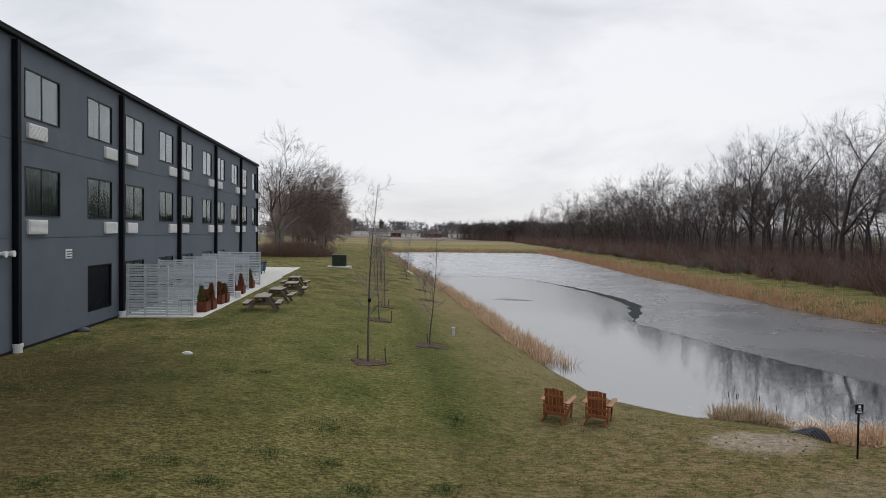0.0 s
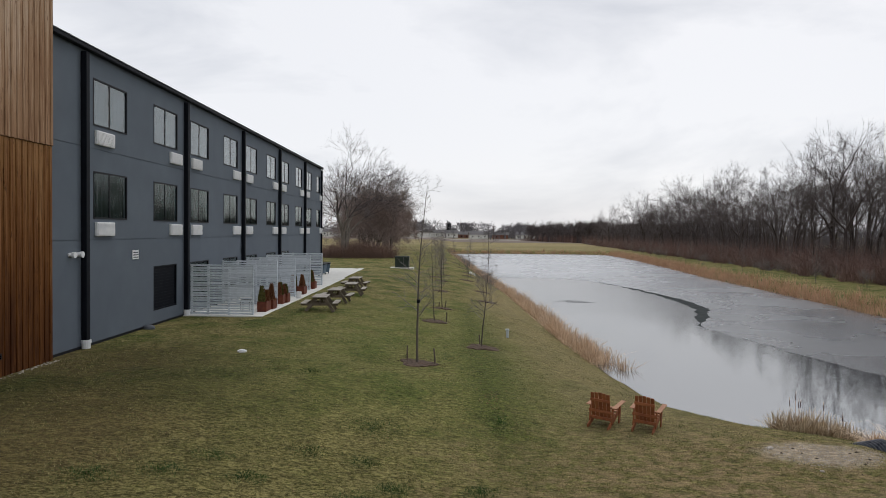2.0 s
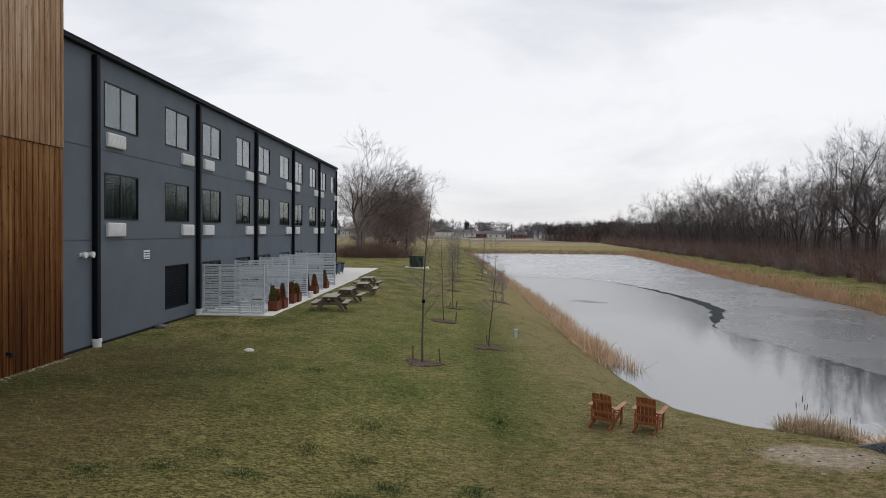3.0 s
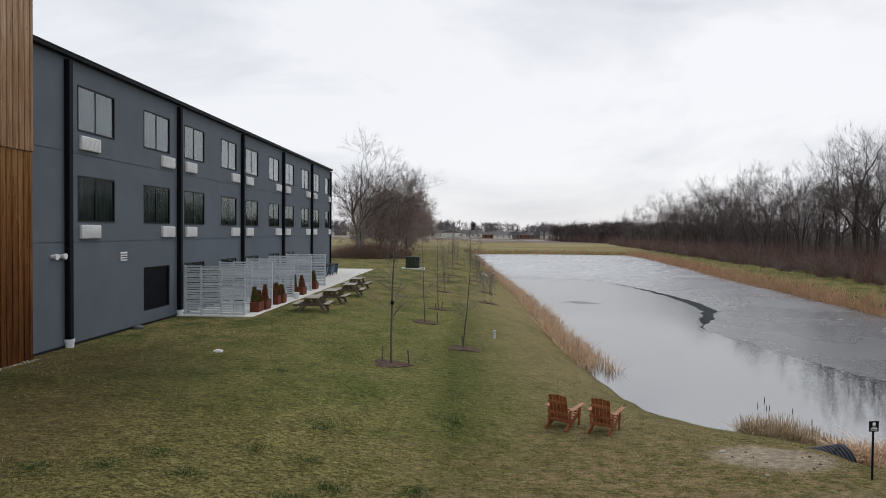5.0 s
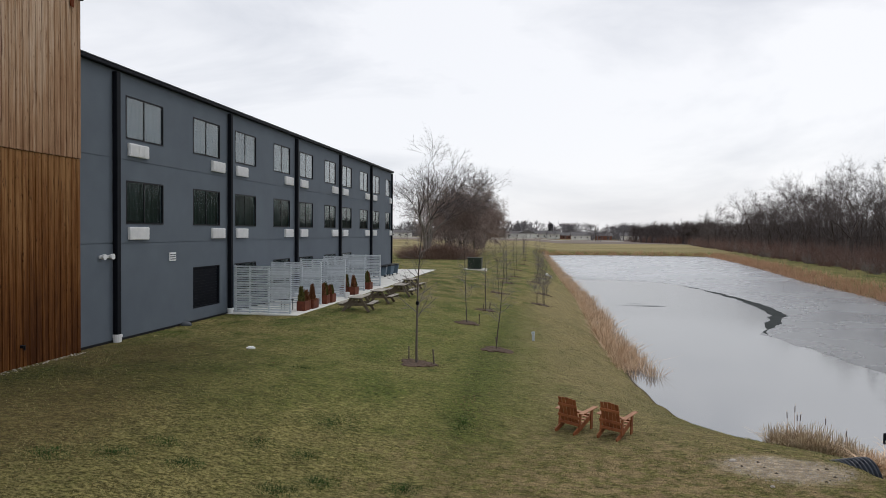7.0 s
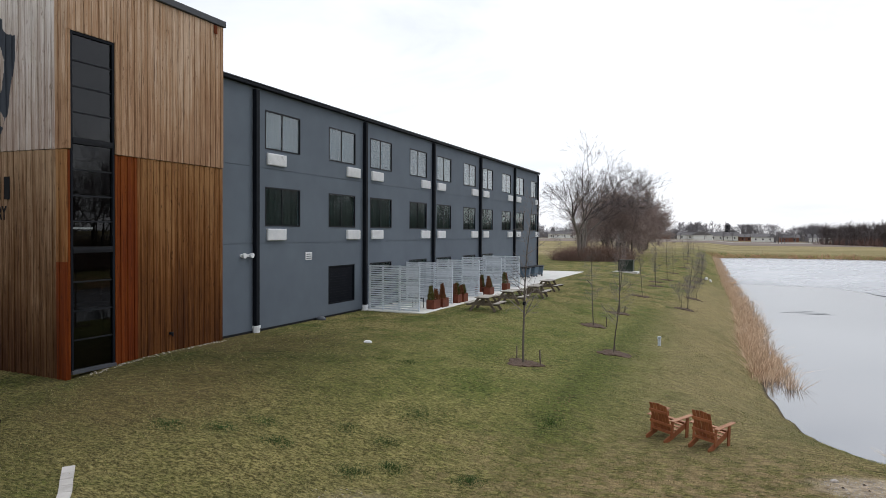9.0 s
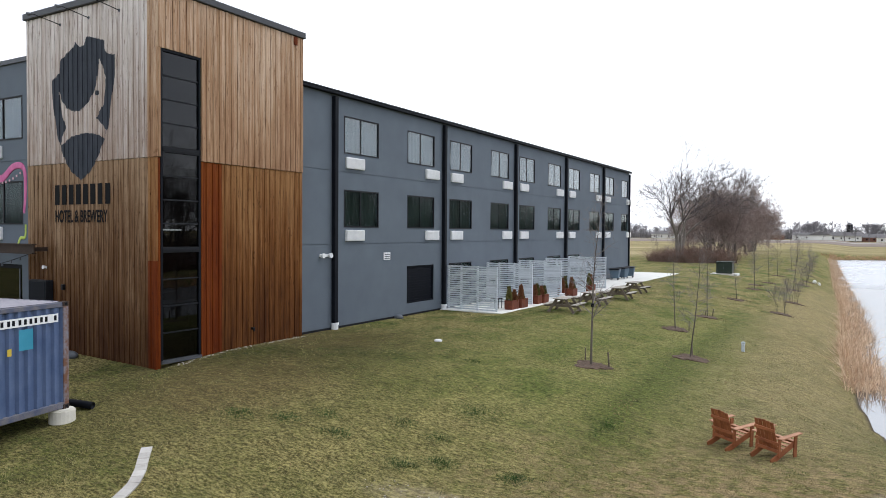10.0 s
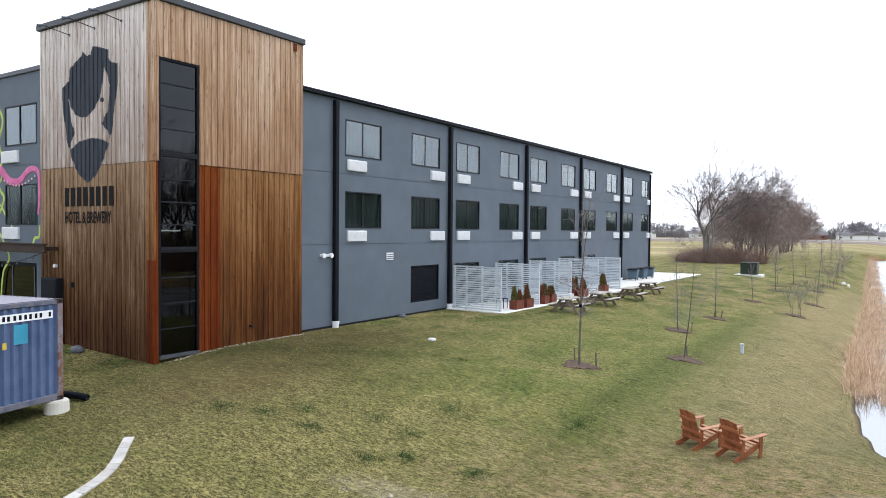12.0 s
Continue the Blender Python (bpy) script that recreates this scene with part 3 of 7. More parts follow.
# ---- stair tower ----
def wood_material(name, cols, streak, rough=0.7, wash=0.0, low=0.5, high=6.2):
    """Vertical weathered boards: long grain, run-down stains and a tone of its own for each board."""
    m = bpy.data.materials.new(name)
    m.use_nodes = True
    n, l = m.node_tree.nodes, m.node_tree.links
    bsdf = n["Principled BSDF"]
    geo, info = n.new("ShaderNodeNewGeometry"), n.new("ShaderNodeObjectInfo")

    def grain(scale, stretch, detail=5.0):
        mp, t = n.new("ShaderNodeMapping"), n.new("ShaderNodeTexNoise")
        mp.inputs["Scale"].default_value = stretch
        t.inputs["Scale"].default_value, t.inputs["Detail"].default_value, t.inputs["Roughness"].default_value = scale, detail, 0.65
        l.new(geo.outputs["Position"], mp.inputs["Vector"])
        l.new(mp.outputs["Vector"], t.inputs["Vector"])
        return t.outputs["Fac"]

    def math_node(op, a, b):
        x = n.new("ShaderNodeMath")
        x.operation = op
        for i, v in enumerate((a, b)):
            if isinstance(v, float):
                x.inputs[i].default_value = v
            else:
                l.new(v, x.inputs[i])
        return x.outputs[0]

    g1, g2, g3 = grain(1.0, (15, 15, 0.4)), grain(1.0, (48, 48, 1.1)), grain(0.6, (1, 1, 0.35))
    f = math_node("ADD", math_node("MULTIPLY", g1, 0.38), math_node("MULTIPLY", g2, 0.32))
    f = math_node("ADD", f, math_node("MULTIPLY", g3, 0.3))
    f = math_node("ADD", f, math_node("MULTIPLY", math_node("SUBTRACT", info.outputs["Random"], 0.5), 0.05))
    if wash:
        # boards shift to paler colours towards their upper ends, darker below
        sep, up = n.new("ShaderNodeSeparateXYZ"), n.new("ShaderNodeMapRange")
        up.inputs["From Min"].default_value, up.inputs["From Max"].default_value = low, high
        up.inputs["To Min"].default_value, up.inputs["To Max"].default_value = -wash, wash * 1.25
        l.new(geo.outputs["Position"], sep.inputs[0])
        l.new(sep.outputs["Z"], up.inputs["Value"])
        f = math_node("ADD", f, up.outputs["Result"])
    r = n.new("ShaderNodeValToRGB")
    r.color_ramp.elements.new(0.5)
    for el, pos, c in zip(r.color_ramp.elements, (0.36, 0.5, 0.64), cols):
        el.position, el.color = pos, (*c, 1)
    l.new(f, r.inputs["Fac"])
    dark = n.new("ShaderNodeMixRGB")
    dark.blend_type = "MIX"
    sr = n.new("ShaderNodeValToRGB")
    sr.color_ramp.elements[0].position, sr.color_ramp.elements[0].color = 0.55, (0, 0, 0, 1)
    sr.color_ramp.elements[1].position, sr.color_ramp.elements[1].color = 0.67, (streak, streak, streak, 1)
    l.new(grain(1.4, (13, 13, 0.7), 6.0), sr.inputs["Fac"])
    l.new(sr.outputs["Color"], dark.inputs["Fac"])
    l.new(r.outputs["Color"], dark.inputs["Color1"])
    dark.inputs["Color2"].default_value = (*[c * 0.62 for c in cols[0]], 1)
    # knots and short water marks
    spots, kr = n.new("ShaderNodeMixRGB"), n.new("ShaderNodeValToRGB")
    kr.color_ramp.elements[0].position, kr.color_ramp.elements[0].color = 0.62, (0, 0, 0, 1)
    kr.color_ramp.elements[1].position, kr.color_ramp.elements[1].color = 0.70, (0.75, 0.75, 0.75, 1)
    l.new(grain(1.0, (11, 11, 3.2), 4.0), kr.inputs["Fac"])
    l.new(kr.outputs["Color"], spots.inputs["Fac"])
    l.new(dark.outputs["Color"], spots.inputs["Color1"])
    spots.inputs["Color2"].default_value = (*[c * 0.7 for c in cols[0]], 1)
    l.new(spots.outputs["Color"], bsdf.inputs["Base Color"])
    bsdf.inputs["Roughness"].default_value = rough
    bsdf.inputs["Specular IOR Level"].default_value = 0.12
    bp = n.new("ShaderNodeBump")
    bp.inputs["Strength"].default_value, bp.inputs["Distance"].default_value = 0.4, 0.006
    l.new(g2, bp.inputs["Height"])
    l.new(bp.outputs["Normal"], bsdf.inputs["Normal"])
    return m


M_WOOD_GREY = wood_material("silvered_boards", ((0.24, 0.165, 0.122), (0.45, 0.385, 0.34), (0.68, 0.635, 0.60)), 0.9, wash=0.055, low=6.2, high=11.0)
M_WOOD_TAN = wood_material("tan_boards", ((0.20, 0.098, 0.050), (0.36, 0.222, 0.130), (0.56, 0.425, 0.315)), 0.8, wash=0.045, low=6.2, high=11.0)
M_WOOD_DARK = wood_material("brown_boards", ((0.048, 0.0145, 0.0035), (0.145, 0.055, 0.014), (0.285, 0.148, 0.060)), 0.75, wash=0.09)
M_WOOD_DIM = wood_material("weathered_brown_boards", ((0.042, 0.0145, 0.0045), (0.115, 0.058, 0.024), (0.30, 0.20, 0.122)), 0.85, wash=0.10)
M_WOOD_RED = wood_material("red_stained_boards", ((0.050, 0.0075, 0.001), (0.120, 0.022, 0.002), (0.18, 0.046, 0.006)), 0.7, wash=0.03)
M_LAMP = bpy.data.materials.new("fluorescent_tube")
M_LAMP.use_nodes = True
M_LAMP.node_tree.nodes["Principled BSDF"].inputs["Emission Color"].default_value = (1, 0.95, 0.8, 1)
M_LAMP.node_tree.nodes["Principled BSDF"].inputs["Emission Strength"].default_value = 6.0
M_PAINT = material("blue_black_paint", (0.030, 0.035, 0.045), (0.056, 0.063, 0.077), 5, 0.8, bump=0.2, spec=0.15, stretch=(1, 1, 0.2))
M_LETTER = material("black_paint", (0.006, 0.006, 0.007), (0.013, 0.013, 0.014), 5, 0.8, bump=0.2, spec=0.1)
M_CAP = material("dark_metal_cap", (0.030, 0.032, 0.038), (0.048, 0.05, 0.057), 2, 0.5, bump=0.05)

TS, TN, TW = 14.6, 21.1, -17.3
tagged(part("tower_core", boxes((TW, -10.95, TS + 0.14, TN - 0.12, -0.4, 11.3), (-10.95, -10.52, 16.3, TN - 0.12, -0.4, 11.3), (-10.95, -10.52, TS + 0.14, 16.3, 9.54, 11.3), (-10.95, -10.52, TS + 0.14, 14.76, -0.4, 9.54)), M_INNER), "dark core of the stair tower", "wall", kind="structure")
tower = thing("tower_cladding", pose(0, 0, 0), "tall stair tower clad in weathered upright timber boards", "cladding", kind="structure")
SEAM = 6.24
tiers = ((-0.35, SEAM - 0.005), (SEAM + 0.005, 11.28))
PITCH = 0.26


def clad(u0, u1, z0, z1, axis, mat, tier):
    """Boards and raised battens from u0 to u1; axis 'x' for the south face, 'y' for the east face."""
    meshes = {}
    k0 = math.floor(u0 / PITCH * 2)
    u = k0 * PITCH / 2
    i = k0
    while u < u1 - 0.004:
        a, b = max(u, u0), min(u + PITCH / 2, u1)
        if b - a > 0.01:
            proud = 0.026 if i % 2 else 0.0
            g = 0.0015
            key = (round(b - a, 3), proud)
            w = b - a
            if key not in meshes:
                if axis == "x":
                    bm = boxes((g, w - g, -0.1 - proud, 0.03, 0, z1 - z0), bevel=0.014 if proud else 0.004)
                else:
                    bm = boxes((-0.03, 0.1 + proud, g, w - g, 0, z1 - z0), bevel=0.014 if proud else 0.004)
                meshes[key] = part("batten" if proud else "board", bm, mat, tower)
                ob = meshes[key]
            else:
                ob = same("batten" if proud else "board", meshes[key], tower, Matrix())
            out = 0.035 if tier else 0.0
            ob.matrix_local = Matrix.Translation((a, TS + 0.14 - out * 0.3, z0) if axis == "x" else (TOWER - 0.14 + out, a, z0))
        i += 1
        u += PITCH / 2


for tier, (z0, z1) in enumerate(tiers):
    clad(TW, -10.78, z0, z1, "x", (M_WOOD_DIM, M_WOOD_GREY)[tier], tier)
clad(-10.78, TOWER - 0.02, 3.1, tiers[0][1], "x", M_WOOD_DARK, 0)
clad(-10.78, TOWER - 0.02, tiers[0][0], 3.1, "x", M_WOOD_RED, 0)
clad(-10.78, TOWER - 0.02, *tiers[1], "x", M_WOOD_TAN, 1)
clad(17.17, TN, *tiers[0], "y", M_WOOD_DARK, 0)
clad(16.3, 17.17, *tiers[0], "y", M_WOOD_RED, 0)
clad(16.3, TN, *tiers[1], "y", M_WOOD_TAN, 1)
clad(14.64, 16.3, 9.54, 11.28, "y", M_WOOD_TAN, 1)
clad(14.64, 14.77, SEAM + 0.01, 9.54, "y", M_WOOD_TAN, 1)
clad(14.64, 14.77, -0.35, SEAM - 0.01, "y", M_WOOD_RED, 0)
part("patch", boxes((TOWER + 0.036, TOWER + 0.055, 20.55, 20.72, 10.95, 11.25)), M_WOOD_RED, tower, "small rust-red timber patch")
tagged(part("tower_cap", boxes((TW - 0.08, TOWER + 0.09, TS - 0.08, TN + 0.05, 11.285, 11.51), bevel=0.02), M_CAP), "dark grey metal cap on the stair tower", "coping", kind="structure")

tw = thing("window_strip", pose(0, 0, 0), "tall dark glazed strip with level bars on the stair tower", "window", kind="structure")
SY0, SY1 = 14.78, 16.28
part("window_frame", boxes((-10.52, -10.385, SY0, SY0 + 0.07, 0.02, 9.54), (-10.52, -10.385, SY1 - 0.07, SY1, 0.02, 9.54), (-10.52, -10.385, SY0 + 0.07, SY1 - 0.07, 9.46, 9.54)), M_BLACK, tw)
part("window_sill", boxes((-10.52, -10.33, SY0, SY1, -0.06, 0.03)), M_COPING, tw, "grey metal sill")
for zb in (3.35, 6.42):
    part("transom", boxes((-10.52, -10.38, SY0 + 0.07, SY1 - 0.07, zb, zb + 0.16), (-10.38, -10.36, SY0 + 0.07, SY1 - 0.07, zb + 0.06, zb + 0.1)), M_DARKFRAME, tw)
for z0, z1 in ((0.05, 3.35), (3.51, 6.42), (6.58, 9.46)):
    h = (z1 - z0) / 4
    for i in range(4):
        pn = part("pane", boxes((-10.45, -10.44, SY0 + 0.07, SY1 - 0.07, z0 + i * h + 0.02, z0 + (i + 1) * h - 0.02)), M_GLASS_DARK, tw)
        pn.visible_shadow = False
        if i:
            part("glazing_bar", boxes((-10.47, -10.41, SY0 + 0.07, SY1 - 0.07, z0 + i * h - 0.02, z0 + i * h + 0.02)), M_DARKFRAME, tw)
tagged(part("tube_lamp", boxes((-10.9, -10.84, 14.9, 15.9, 4.02, 4.07)), M_LAMP), "lit fluorescent tube inside the stair window", "lamp")
tagged(part("stair_landing", boxes((-10.94, -10.6, SY0, SY1, 2.95, 3.12), (-10.94, -10.6, SY0, SY1, 6.0, 6.17)), M_INNER), "dark stair landings behind the glass", "floor", kind="structure")


def inside(poly, x, z):
    c = False
    for (ax, az), (bx, bz) in zip(poly, poly[1:] + poly[:1]):
        if (az > z) != (bz > z) and x < (bx - ax) * (z - az) / (bz - az) + ax:
            c = not c
    return c


# the painted shield, as plain shapes that follow the ribs of the boards
SHIELD = [(-1.71, 1.46), (-1.27, 1.72), (-1.24, 2.16), (-0.5, 2.56), (-0.35, 2.74), (-0.14, 2.52), (0.12, 2.56), (0.27, 2.85), (0.75, 2.72), (1.17, 2.58), (1.19, 2.27), (1.35, 2.08), (1.73, 2.01), (1.7, 1.35), (1.52, 0.4), (1.35, -0.47), (1.11, -0.98), (0.87, -1.42), (0.45, -1.97), (-0.08, -2.3), (-0.68, -1.93), (-1.04, -1.42), (-1.27, -0.91), (-1.45, -0.47), (-1.63, 0.55)]
BLAZE = [(-1.3, 1.06), (-1.15, 0.7), (-0.86, 0.37), (-0.44, 0.22), (-0.14, 0.22), (0.27, 0.44), (0.57, 0.77), (0.75, 1.06), (0.83, 1.5), (0.9, 2.05), (1.05, 1.75), (1.26, 1.28), (1.23, 0.77), (1.11, 0.33), (0.75, -0.11), (1.05, -0.36), (1.26, -0.58), (1.17, -0.88), (0.87, -0.73), (0.45, -0.63), (-0.08, -0.62), (-0.62, -0.69), (-1.27, -1.02), (-1.12, -0.66), (-0.92, -0.33), (-1.04, -0.04), (-1.19, 0.33)]


def emblem():
    """One thin skin of paint that follows the ribs, cell by cell."""
    cx, cz, step, w = -14.05, 7.95, 0.03, PITCH / 12
    k0, k1 = math.floor((cx - 1.8) / w), math.ceil((cx + 1.8) / w)
    n = int(5.35 / step)
    depth = lambda k: TS + 0.022 - (0.026 if (k // 6) % 2 else 0.0)
    verts, faces, seen = [], [], {}

    def corner(k, y, j):
        key = (k, round(y, 4), j)
        if key not in seen:
            seen[key] = len(verts)
            verts.append((k * w, y, cz - 2.4 + j * step))
        return seen[key]

    on = set()
    for k in range(k0, k1):
        for j in range(n):
            x, zz = (k + 0.5) * w - cx, (-2.4 + (j + 0.5) * step + 2.3) / 0.9 - 2.3
            eye = (x - 0.79) ** 2 + (zz - 0.77) ** 2 < 0.008
            if eye or (inside(SHIELD, x, zz) and not inside(BLAZE, x, zz)):
                on.add((k, j))
    for k, j in sorted(on):
        y = depth(k)
        faces.append((corner(k, y, j), corner(k + 1, y, j), corner(k + 1, y, j + 1), corner(k, y, j + 1)))
        if (k + 1, j) in on and depth(k + 1) != y:
            q = depth(k + 1)
            faces.append((corner(k + 1, y, j), corner(k + 1, q, j), corner(k + 1, q, j + 1), corner(k + 1, y, j + 1)))
    tagged(mesh_object("painted_emblem", verts, faces, M_PAINT), "dark shield emblem painted on the timber boards", "sign")


emblem()
# the brand word as plain bars, the plain words below it lettered
wordmark = thing("painted_wordmark", pose(0, 0, 0), "row of dark painted bars under the emblem", "sign")
for i, w in enumerate((0.36, 0.36, 0.36, 0.37, 0.36, 0.36, 0.33, 0.33)):
    x = -15.62 + i * 0.395
    part("bar", boxes((x, x + w * 0.74, TS + 0.004, TS + 0.011, 4.86, 5.52)), M_LETTER, wordmark)
txt = bpy.data.curves.new("lettering", "FONT")
txt.body, txt.size, txt.extrude = "HOTEL & BREWERY", 0.56, 0.003
txt.offset = 0.012
txt.align_x = "LEFT"
tob = new("lettering", txt)
tob.matrix_world = Matrix.Translation((-15.62, TS + 0.006, 4.28)) @ pose(0, 0, 0, 90) @ Matrix.Diagonal((0.585, 1, 1, 1))
txt.materials.append(M_LETTER)
tagged(tob, "dark painted words HOTEL & BREWERY on the boards", "sign")


def sign_lamp(x):
    t = thing("sign_lamp", pose(x, TS, 10.86), "small black gooseneck lamp over the painted emblem", "lamp", "lamps over the emblem")
    bm = bmesh.new()
    rod(bm, (0, 0, 0), (0, -0.9, 0.12), 0.014, sides=6)
    part("arm", bm, M_BLACK, t)
    bm = bmesh.new()
    rod(bm, (0, -0.01, 0), (0, 0.05, 0), 0.05, sides=10)
    part("mount", bm, M_COPING, t)
    bm = bmesh.new()
    rod(bm, (0, -1.08, 0.07), (0, -0.88, 0.13), 0.06, 0.03, sides=10)
    part("shade", bm, M_COPING, t)


for x in (-15.25, -13.67, -12.1):
    sign_lamp(x)


# ---- fittings on the walls ----
def ac_unit(m):
    t = thing("air_conditioner", m, "white louvred room air conditioner set under a window", "air conditioner", "room air conditioners")
    part("sleeve", boxes((0, 1.24, -0.09, 0.02, 0, 0.47), bevel=0.012), M_WHITE, t)
    bm = bmesh.new()
    for i in range(11):
        z = 0.035 + i * 0.0375
        beam(bm, (0.03, -0.1, z + 0.01), (1.21, -0.1, z + 0.01), 0.02, 0.022, 0)
    part("grille", bm, M_WHITE, t)
    return t


first = ac_unit(EAST(BAYS[0] + 0.8, 6.66))
for k, p in enumerate(BAYS):
    for z in (3.62, 6.66):
        for a in (p + 0.8, p + 7.08):
            if (k, z, a) != (0, 6.66, p + 0.8):
                copy_thing(first, EAST(a, z))
for a in (-20.6, -24.2):
    for z in (3.64, 6.62):
        copy_thing(first, SOUTH(a, z))


def downspout(y):
    t = thing("downspout", pose(FACE, y, 0), "square black metal downspout with a white plastic boot", "downspout", "downspouts on the wall")
    part("pipe", boxes((0.01, 0.2, -0.11, 0.11, 0.28, 9.5), bevel=0.02), M_BLACK, t)
    bm = bmesh.new()
    rod(bm, (0.11, 0, -0.1), (0.11, 0, 0.24), 0.14, sides=14)
    rod(bm, (0.11, 0, 0.2), (0.11, 0, 0.3), 0.165, sides=14)
    part("boot", bm, M_WHITE, t, "white plastic boot")


for p in BAYS:
    downspout(p)


def louvre(i, y0, w, h, z):
    t = thing("louvre_%d" % i, EAST(y0, z), "black louvred vent panel in the ground floor wall", "louvre", kind="structure")
    part("frame", boxes((0, 0.06, 0.03, 0.14, 0, h), (w - 0.06, w, 0.03, 0.14, 0, h), (0.06, w - 0.06, 0.03, 0.14, h - 0.06, h), (0.06, w - 0.06, 0.03, 0.14, 0, 0.06)), M_BLACK, t)
    part("backing", boxes((0.06, w - 0.06, 0.16, 0.18, 0.06, h - 0.06)), M_BLACK, t)
    bm = bmesh.new()
    beam(bm, (0.06, 0.1, 0), (w - 0.06, 0.1, 0), 0.02, 0.1, 0)
    s = part("slat", bm, M_BLACK, t)
    n = 14
    s.matrix_local = Matrix.Translation((0, 0, 0.12))
    for j in range(1, n):
        same("slat", s, t, Matrix.Translation((0, 0, 0.12 + j * (h - 0.2) / (n - 1))))


for k, p in enumerate(BAYS):
    for a in (p + 0.69, p + 5.47):
        if k == 0 and a > p + 1:
            louvre(1, a, WIN_W, 1.79, 0.6)
        elif 0 < k < 3 or (k == 3 and a < p + 1):
            add_window(60 + k * 2 + (a > p + 1), EAST(a, 0.6), WIN_W, 1.79, True, True)

# wall vent, hose connections, low wall lights
v = thing("wall_vent", EAST(26.72, 2.74), "small white slatted wall vent", "vent")
part("frame", boxes((0, 0.5, -0.03, 0.01, 0, 0.34), bevel=0.008), M_WHITE, v)
for j in range(3):
    part("slot", boxes((0.04, 0.46, -0.034, -0.02, 0.055 + j * 0.09, 0.095 + j * 0.09)), M_COPING, v)
v = thing("fire_connection", EAST(22.4, 3.05), "pair of white capped fire hose connections on the wall", "pipe fitting")
for u in (0.0, 0.46):
    bm = bmesh.new()
    rod(bm, (u, -0.14, 0), (u, 0.01, 0), 0.06, sides=14)
    rod(bm, (u, -0.18, 0), (u, -0.09, 0), 0.1, 0.09, sides=14)
    rod(bm, (u, -0.05, 0), (u, 0.01, 0), 0.07, sides=14)
    part("inlet", bm, M_WHITE, v)
part("collar", boxes((-0.1, 0.56, -0.04, 0.01, -0.05, 0.05)), M_WHITE, v)
M_GREYPLASTIC = material("grey_plastic", (0.06, 0.068, 0.08), (0.12, 0.13, 0.145), 6, 0.6)
M_RUST = material("dark_brown_steel", (0.022, 0.013, 0.009), (0.05, 0.03, 0.02), 4, 0.8)


def ground_cap(x, y, r):
    bm = bmesh.new()
    bmesh.ops.create_uvsphere(bm, u_segments=14, v_segments=8, radius=r)
    bmesh.ops.transform(bm, matrix=Matrix.Diagonal((1.35, 0.9, 0.75, 1)), verts=bm.verts)
    c = part("drain_hood", bm, M_GREYPLASTIC, None, smooth=True)
    c.matrix_world = pose(x, y, ground_at(x, y) + r * 0.25)
    tagged(c, "rounded grey drain hood at the foot of the wall", "drain hood")


ground_cap(FACE + 0.25, 27.6, 0.18)
ground_cap(-14.2, 14.25, 0.22)
bm = bmesh.new()
rod(bm, (0, 0, -0.05), (0, 0, 0.025), 0.15, sides=18)
rod(bm, (0, 0, 0.02), (0, 0, 0.05), 0.1, sides=18)
d = part("lawn_drain", bm, M_WHITE)
d.matrix_world = pose(-5.4, 22.87, ground_at(-5.4, 22.87) + 0.02)
tagged(d, "white plastic drain cap in the lawn", "drain cap")

# south wing: canopy beam, shopfront, box, wall lamps, string lights, mural
tagged(part("canopy_beam", boxes((-27, -15.85, 13.95, 14.1, 3.2, 3.24), (-27, -15.85, 14.0, 14.05, 3.24, 3.5), (-27, -15.85, 13.95, 14.1, 3.5, 3.54)), M_RUST), "dark rust-brown steel beam of an entrance canopy", "beam", kind="structure")
tagged(part("canopy_post", boxes((-26.95, -26.8, 13.95, 14.1, -0.3, 3.2), (-16.2, -16.1, 14.1, 14.62, 3.28, 3.42)), M_RUST), "dark steel post and wall bracket under the canopy beam", "post", kind="structure")
sf = thing("shopfront", SOUTH(-24.0), "dark glazed shopfront with slim pale bars", "door", kind="structure")
part("frame", boxes((0, 5.9, 0.05, 0.13, 2.6, 2.75), (0, 0.1, 0.05, 0.13, -0.1, 2.6), (5.8, 5.9, 0.05, 0.13, -0.1, 2.6), (2.6, 2.95, 0.05, 0.13, -0.1, 2.6)), M_BLACK, sf)
# black sheet added behind the glass in place of the unlit room
part("backing", boxes((0.05, 5.85, 0.2, 0.23, -0.1, 2.7)), M_BLACK, sf)
for u0, u1 in ((0.1, 2.6), (2.95, 3.9), (3.94, 5.6), (5.64, 5.8)):
    part("pane", boxes((u0, u1, 0.08, 0.09, -0.1, 2.6)), M_GLASS_DARK, sf).visible_shadow = False
for u in (3.9, 5.6):
    part("bar", boxes((u, u + 0.04, 0.05, 0.12, -0.1, 2.6)), M_GREYPLASTIC, sf)
b = thing("electrical_cabinet", pose(-16.8, TS - 0.25, 0), "dark steel cabinet against the timber wall", "cabinet")
part("body", boxes((0, 1.05, 0, 0.25, -0.25, 2.3), bevel=0.01), M_DARKFRAME, b)
part("door", boxes((0.04, 1.01, -0.02, 0, 0.0, 2.25), bevel=0.005), M_BLACK, b)
bm = bmesh.new()
rod(bm, (0, 0, 0), (0, -0.12, 0.02), 0.05, 0.07, sides=10)
o = part("wall_lamp", bm, M_WHITE)
o.matrix_world = pose(-16.15, TS, 2.72)
tagged(o, "small white spotlight on the timber wall", "lamp")
o = part("wall_lamp", boxes((-0.06, 0.06, -0.1, 0, -0.09, 0.09), bevel=0.01), M_DARKFRAME)
o.matrix_world = pose(-15.1, TS, 2.1)
tagged(o, "small dark wall lamp on the timber boards", "lamp")
